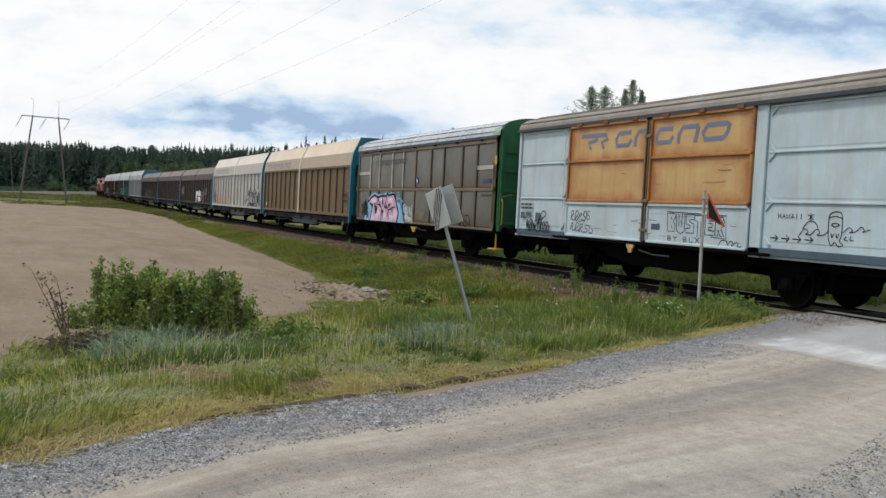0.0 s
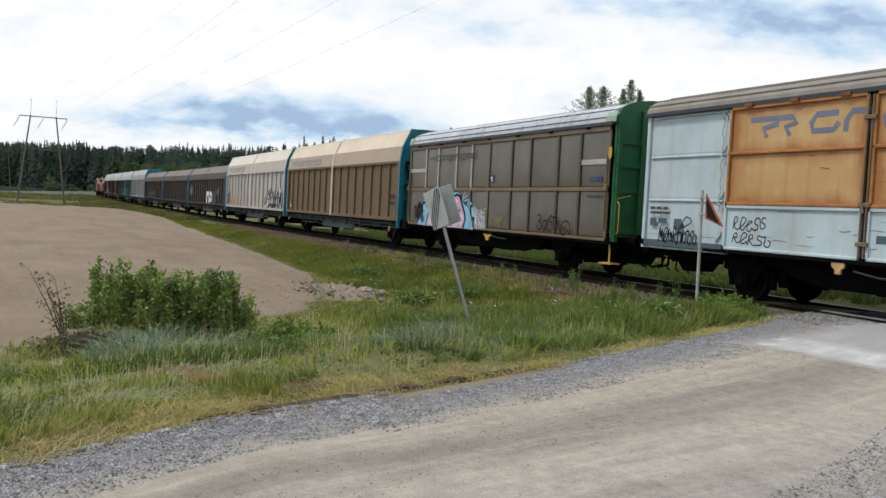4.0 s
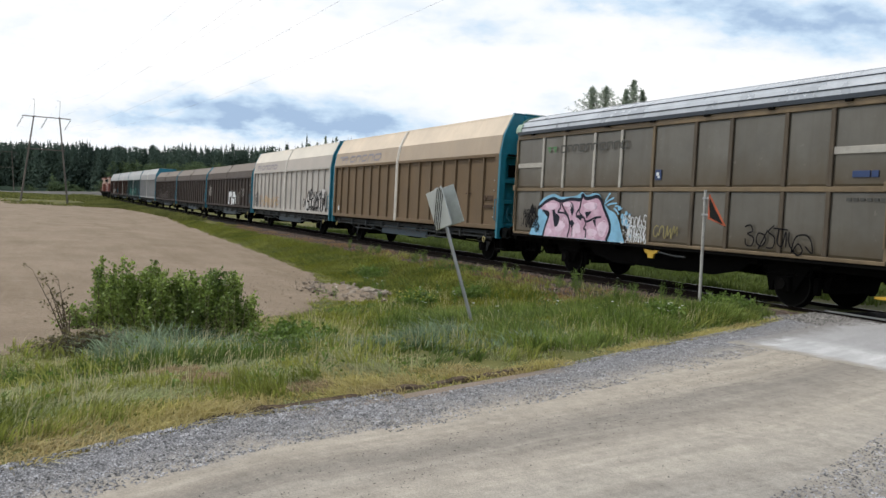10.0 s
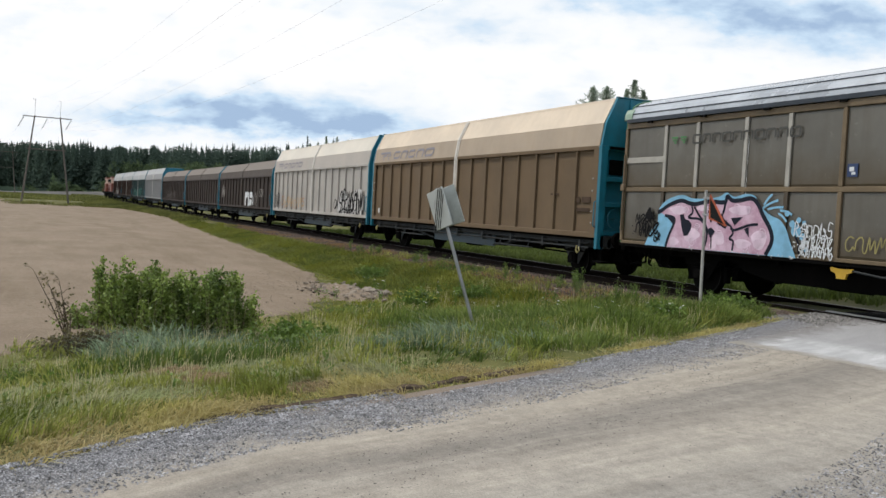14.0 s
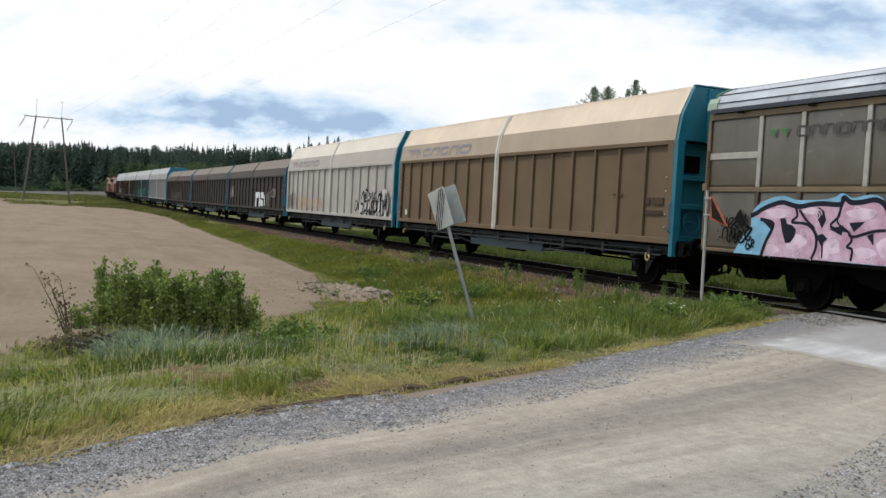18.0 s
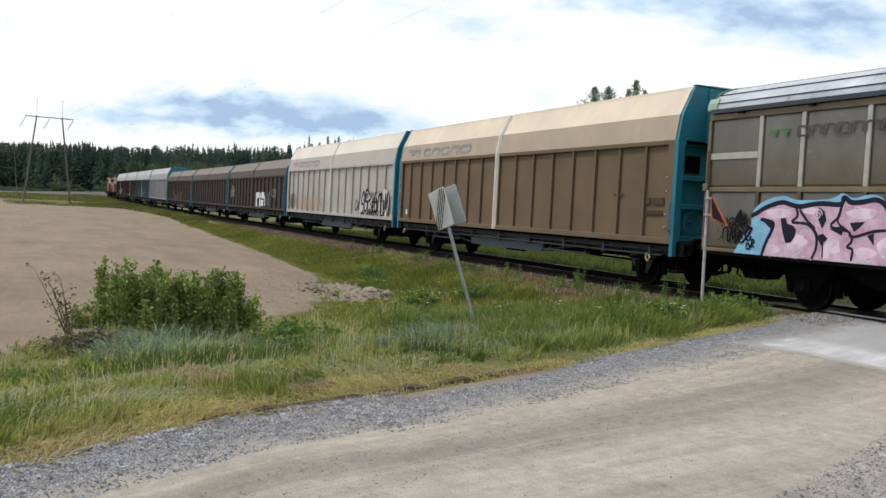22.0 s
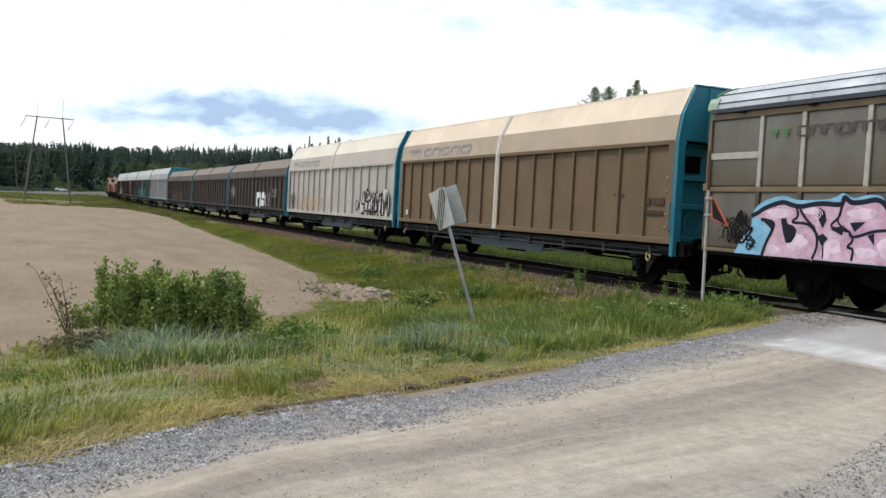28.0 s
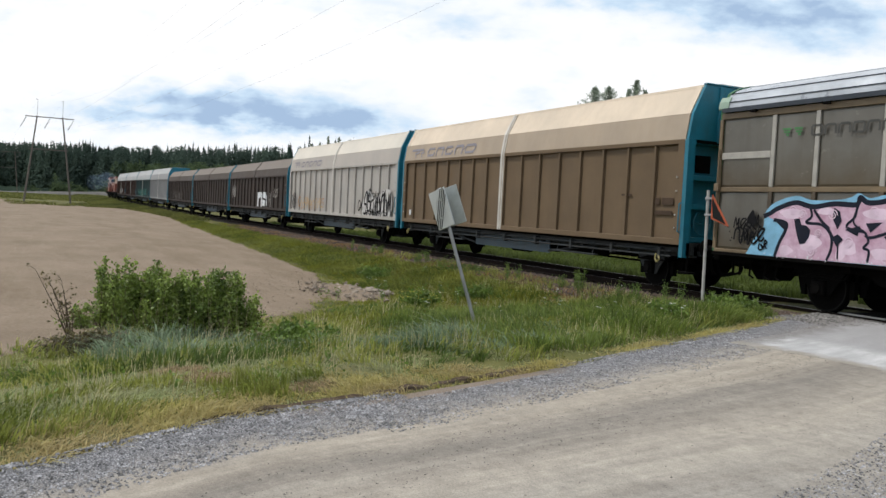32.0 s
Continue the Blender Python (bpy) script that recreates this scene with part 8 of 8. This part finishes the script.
# --- leaning sign, small warning sign, stones ---
M_GALV = mat("galvanised_steel", (.34, .35, .36), .45, .7, var=.15, scale=6)
M_OLDPOST = mat("weathered_white_post", (.42, .41, .39), .8, var=.3, scale=5, stain=.35, stain_col=(.16, .14, .12), streak=.3)
M_SIGNW = mat("faded_white_sign", (.50, .53, .53), .5, var=.08, scale=4, stain=.2, stain_col=(.35, .35, .33))
M_SIGNK = mat("sign_black", (.014, .014, .014), .6, var=.2, spec=.15)
M_SIGNG = mat("sign_grey", (.45, .475, .475), .5, var=.1)
M_SIGNB = mat("sign_back", (.17, .175, .18), .5, .6, var=.2, scale=5)
M_PLATEB = mat("weathered_plate_back", (.40, .43, .42), .5, .2, var=.15, scale=5, stain=.25, stain_col=(.26, .27, .26))
M_SIGNR = mat("faded_orange_red_rim", (.42, .085, .03), .5, var=.2, scale=6)
M_STONE = mat("pale_field_stone", (.27, .23, .185), .9, var=.25, scale=4, bump=.4)


def leaning_sign():
    base = Vector((-12.33, -7.14, -.4))
    top = Vector((-12.73, -7.63, 1.36))
    up = (top - base).normalized()
    root = empty("road_sign", Matrix.Translation(base))
    tagged(root, "leaning road sign with two faded square plates on a grey post", "road sign")
    bm = BM()
    rod(bm, (0, 0, -.2), top - base + up * .62, .03, 12)
    part("post", bm, M_GALV, root, "galvanised steel post")
    # plates: their own frame, x across, z up the post
    c = top - base + up * .27
    eye_way = Vector((.876, -.482, 0))
    hinge = None
    for k, turn in enumerate((3.0, 28.0)):
        side_v = Vector((math.cos(radians(turn)), math.sin(radians(turn)), 0))
        side_v = (side_v - up * side_v.dot(up)).normalized()
        nrm = side_v.cross(up).normalized()
        if nrm.dot(eye_way) < 0:
            nrm = -nrm
        m = Matrix.Identity(4)
        for i, v in enumerate((side_v, -nrm, up)):
            m.col[i][:3] = v
        if k == 0:
            m.translation = c + nrm * .06
            hinge = m.translation - side_v * .30
        else:
            m.translation = hinge + side_v * .30 - nrm * .01
        bm = BM()
        box(bm, -.30, .30, -.008, .008, -.325, .325, .004)
        pl = part("sign_plate", bm, M_SIGNW if k == 0 else M_PLATEB, root, "faded white square plate with a dark diagonal band" if k == 0 else "grey back of a square plate")
        pl.matrix_basis = m
        if k == 0:
            for i in range(4):
                o = -.12 + i * .08
                bm = BM()
                ribbon(bm, [(-.29 + max(0, o), -.315 - min(0, o)), (.29 + min(0, o), .315 - max(0, o))], .026, -.011)
                part("diagonal_stripe", bm, M_SIGNK, pl, "dark diagonal stripe")
            bm = BM()
            ring_shape(bm, 0, 0, .15, .17, .02, -.0125, 0)
            part("faded_ring", bm, M_SIGNG, pl, "faded grey ring")
    bm = BM()
    for dz in (.1, .5):
        q = top - base + up * dz
        rod(bm, q - up * .03, q + up * .03, .045, 12)
    part("clamp", bm, M_GALV, root)


leaning_sign()


def track_sign():
    root = empty("warning_sign", pose(-12.7, -2.0, -.22))
    tagged(root, "small triangular warning sign on a weathered grey-white post by the crossing", "road sign")
    bm = BM()
    rod(bm, (.01, 0, -.2), (-.03, 0, 2.46), .03, 10)
    part("post", bm, M_OLDPOST, root, "weathered grey-white post")
    TRI = [(0, 2.41), (.44, 1.74), (.02, 1.90)]

    def inner(k):
        cx, cz = sum(a for a, b in TRI) / 3, sum(b for a, b in TRI) / 3
        return [(cx + (a - cx) * k, cz + (b - cz) * k) for a, b in TRI]
    bm = BM()
    prism(bm, inner(.95), -.012, .0, "y")
    pl = part("sign_plate", bm, M_SIGNK, root, "dark triangular plate")
    pl.matrix_basis = pose(.13, -.05, 0, 0, 0, 12)
    bm = BM()
    ribbon(bm, inner(.88), .05, -.016, True)
    part("sign_rim", bm, M_SIGNR, pl, "faded orange-red rim")
    bm = BM()
    for z in (1.98, 2.30):
        box(bm, -.06, .16, -.045, -.03, z - .02, z + .02, .004)
    part("bracket", bm, M_GALV, root)


track_sign()


def clod_mound():
    """A low tongue of turned earth thrown out past the field's corner."""
    verts, faces = [], []
    n, m = 60, 26
    for i in range(n + 1):
        for j in range(m + 1):
            p, q = -1 + 2 * i / n, -1 + 2 * j / m
            x, y = -20.4 + 2.5 * p, -6.75 + .95 * q
            r = p * p + q * q + .35 * noise.noise((x * 1.3, y * 1.3, 2))
            lump = .05 * noise.noise((x * 4, y * 4, 1)) + .04 * noise.noise((x * 9, y * 9, 1))
            verts.append((x, y, land(x, y) - .06 + .20 * max(0, 1 - r) ** .7 + lump * max(0, min(1, 1.3 - r))))
    for i in range(n):
        for j in range(m):
            k = i * (m + 1) + j
            faces.append((k, k + m + 1, k + m + 2, k + 1))
    ob = raw("clod_mound", verts, faces, M_FIELD)
    tagged(ob, "low mound of turned brown earth at the field corner", "soil", kind="stuff")
    rnd = random.Random(43)
    spots = [(-20.4 + rnd.gauss(0, 1.0), -6.75 + rnd.gauss(0, .36)) for _ in range(520)]
    pebbles("mound_clods", "coarse pale clods and stones lying on turned earth", mat("dry_pale_clod", (.24, .19, .145), .95, var=.3, scale=5, bump=.3, island=.5, second=(.36, .30, .24), space="World"), spots, 44, .025, .085, lambda x, y: land(x, y) + .08)


clod_mound()


def stones():
    rnd = random.Random(41)
    for k in range(44):
        u = k / 43
        x, y = -21.2 + 2.1 * u + rnd.gauss(0, .3), -6.30 + .05 * u + rnd.gauss(0, .26)
        bm = BM()
        bmesh.ops.create_icosphere(bm, subdivisions=2, radius=rnd.uniform(.035, .12))
        for v in bm.verts:
            v.co *= 1 + .8 * noise.noise(v.co * 9 + Vector((k, 0, 0)))
            v.co.z *= .7
        o = part("stone", bm, M_STONE, None)
        o.location = (x, y, land(x, y) + .09)
        tagged(o, "pale rounded field stone in a heap", "stone", "stones at the field corner")


stones()


# --- power line ---
M_POLE = mat("weathered_pole", (.13, .115, .10), .9, var=.25, scale=1)


def h_pole(x, y, z, h, half, top_half, arm):
    root = empty("power_pole", pose(x, y, z))
    tagged(root, "weathered wooden H-frame power line pole with crossarm", "power pole", "power poles")
    for s in (-1, 1):
        bm = BM()
        rod(bm, (0, s * half, -.5), (0, s * top_half, h), .15, 10, .09)
        part("leg", bm, M_POLE, root)
        bm = BM()
        rod(bm, (0, s * top_half, h), (0, s * top_half + .05, h + 2.3), .022, 6)
        rod(bm, (0, s * top_half + .05, h + 2.25), (0, s * top_half - .35, h + 2.35), .02, 6)
        part("earth_wire_horn", bm, M_POLE, root, "thin horn that carries the earth wire")
    bm = BM()
    box(bm, -.08, .08, -arm, arm, h - .22, h - .09, .02)
    part("crossarm", bm, M_POLE, root)
    bm = BM()
    zz = h * .62
    w = half + (top_half - half) * .62
    box(bm, -.06, .06, -w - .3, w + .3, zz - .07, zz + .07)
    part("brace", bm, M_POLE, root)
    for k in (-arm + .1, 0, arm - .1):
        bm = BM()
        for i in range(7):
            rod(bm, (0, k - .1 * i, h - .4 - .2 * i), (0, k - .1 * i - .03, h - .46 - .2 * i), .10, 8)
        rod(bm, (0, k, h - .3), (0, k - .7, h - 1.8), .02, 5)
        part("insulator", bm, M_SIGNB, root, "string of dark insulators")


POLES = ((-135, -12.58, -.35, 12.55, 3.15, 1.66, 3.2), (-270, -22.6, .1, 12.0, 3.5, 2.6, 4.0))
for row in POLES:
    h_pole(*row)


def wires():
    """Sagging wires from pole to pole and on over the road towards the next pole behind the viewer."""
    (x0, y0, z0, h0, _, t0, a0), (x1, y1, z1, h1, _, t1, a1) = POLES
    m = mat("dull_aluminium_wire", (.20, .20, .21), .6, .6, var=.1, bump=0)
    for f, lab in ((-1, "conductor"), (0, "conductor"), (1, "conductor"), (-2, "earth wire"), (2, "earth wire")):
        if abs(f) < 2:
            a, b = Vector((x0, y0 + f * (a0 - .1) - .7, z0 + h0 - 1.8)), Vector((x1, y1 + f * (a1 - .1) - .7, z1 + h1 - 1.8))
        else:
            a, b = Vector((x0, y0 + f / 2 * t0, z0 + h0 + 2.3)), Vector((x1, y1 + f / 2 * t1, z1 + h1 + 2.3))
        on = a + Vector((135, (y0 - y1) * 1.25, 1.0))
        bm = BM()
        for p, q, sag in ((b, a, 2.2), (a, on, 2.6)):
            pts = []
            for i in range(25):
                u = i / 24
                v = p.lerp(q, u)
                v.z -= 4 * sag * u * (1 - u)
                pts.append(v)
            tube(bm, pts, .003, 4)
        o = part("power_line_wire", bm, m, None)
        tagged(o, "thin sagging power line " + lab + " from pole to pole", "wire", "wires of the power line")


wires()



# --- a car on the far road ---
M_CARW = mat("white_car_paint", (.8, .8, .8), .25, var=.04, bump=0)
M_TYRE = mat("tyre", (.02, .02, .02), .85, var=.2)


def car():
    root = empty("car")
    tagged(root, "small white car driving on the far road", "car")
    bm = BM()
    prism(bm, [(-1.8, .3), (1.8, .3), (1.85, .65), (1.65, .85), (.9, .95), (.4, 1.42), (-1.1, 1.45), (-1.7, 1.0), (-1.85, .9)], -.82, .82, "y")
    bmesh.ops.bevel(bm, geom=bm.edges[:], offset=.07, segments=2, affect="EDGES")
    part("body", bm, M_CARW, root)
    for s in (-1, 1):
        bm = BM()
        prism(bm, [(.78, .97), (.35, 1.36), (-1.0, 1.38), (-1.4, 1.0)], s * .825 - .008, s * .825 + .008, "y")
        part("side_window", bm, M_GLASS, root)
    whl = []
    for x in (-1.15, 1.15):
        for s in (-1, 1):
            bm = BM()
            rod(bm, (0, s * .7, 0), (0, s * .88, 0), .31, 16)
            o = part("wheel", bm, M_TYRE, root)
            o.location = (x, 0, .31)
            whl.append(o)
    return root, whl


CAR, CAR_WHEELS = car()


def far_road_z(y):
    return max(.6, .72 + .05 * (y + 21.5))


tagged(sheet("far_road", [-306, -302, -299, -295], steps((-260, 60, 10)), lambda x, y: far_road_z(y) if x < -296 else .4, mat("far_road_dust", (.10, .095, .088), .95, var=.3, scale=.5, space="World")), "pale far road beyond the field", "road", kind="structure")


def smoke_material():
    m = bpy.data.materials.new("thin_exhaust_smoke")
    m.use_nodes = True
    nt = m.node_tree
    b = nt.nodes["Principled BSDF"]
    b.inputs["Base Color"].default_value = (.30, .42, .58, 1)
    b.inputs["Roughness"].default_value = 1.0
    b.inputs["Specular IOR Level"].default_value = 0.0
    b.inputs["Alpha"].default_value = .042
    return m


M_SMOKE = smoke_material()


def smoke():
    """Thin blue exhaust smoke: loose rigid puffs that rise from the engine as it starts."""
    rnd = random.Random(91)
    out = []
    for k in range(5):
        bm = BM()
        bmesh.ops.create_icosphere(bm, subdivisions=3, radius=rnd.uniform(1.0, 1.6))
        for v in bm.verts:
            v.co *= 1 + .35 * noise.noise(v.co * 1.3 + Vector((k * 3.1, 0, 0)))
        o = part("exhaust_smoke", bm, M_SMOKE, None, smooth=True)
        tagged(o, "thin blue puff of diesel exhaust smoke over the engine", "smoke", "puffs of exhaust smoke")
        out.append((o, k / 5, rnd.uniform(-1, 1), k / 4))
    return out


SMOKE = smoke()


def motions():
    a = radians(YAW)
    c = SKY_CARD.location.copy()
    walk(SKY_CARD, [(t, pose(c.x - 4.0 * t * math.cos(a), c.y - 4.0 * t * math.sin(a), .6 * t, 0, 0, YAW)) for t in (0, 16, 32)])
    for o, f, g, q in SMOKE:
        x, y, z = -177.2, CENTRE + .3 * g, rail_z(-177) + 2.3
        late = 28.0 + 1.2 * f
        rows = [(0, pose(x - 21, y, z)), (18, pose(x, y, z)), (late, pose(x, y, z))]
        rows += [(late + .8, pose(x - 1.5 - 2 * q, y + .4, z + 1.6 + .3 * q)), (late + 1.6, pose(x - 3 - 3 * q, y - .5 - 1.2 * q, z + 1.8 - .2 * q)), (32.4, pose(x - 7.0 - 9 * q, y - .8 - 3.0 * q + .5 * g, z + 1.7 - 1.0 * q))]
        walk(o, rows)
    for thing, wheelsets, x0 in TRAIN:
        a = abs(wheelsets[0].location.x)
        walk(thing, [(t, on_track(x0 + s, a)) for t, s in SHIFT])
        rows, last = [], None
        for (t, s), nxt in zip(SHIFT, SHIFT[1:] + [(33, SHIFT[-1][1])]):
            n = max(1, math.ceil(abs(nxt[1] - s) / WR / radians(80)))
            for i in range(n):
                f = i / n
                rows.append((t + (nxt[0] - t) * f, s + (nxt[1] - s) * f))
        for w in wheelsets:
            x, z = w.location.x, w.location.z
            walk(w, [(t, pose(x, 0, z, 0, math.degrees(s / WR), 0)) for t, s in rows])
    V = 4.9
    walk(CAR, [(t, pose(-302, -19.3 + (t - 25.5) * V, far_road_z(-19.3 + (t - 25.5) * V), 0, 0, 90)) for t in (0, 16, 24, 28, 32)])


motions()
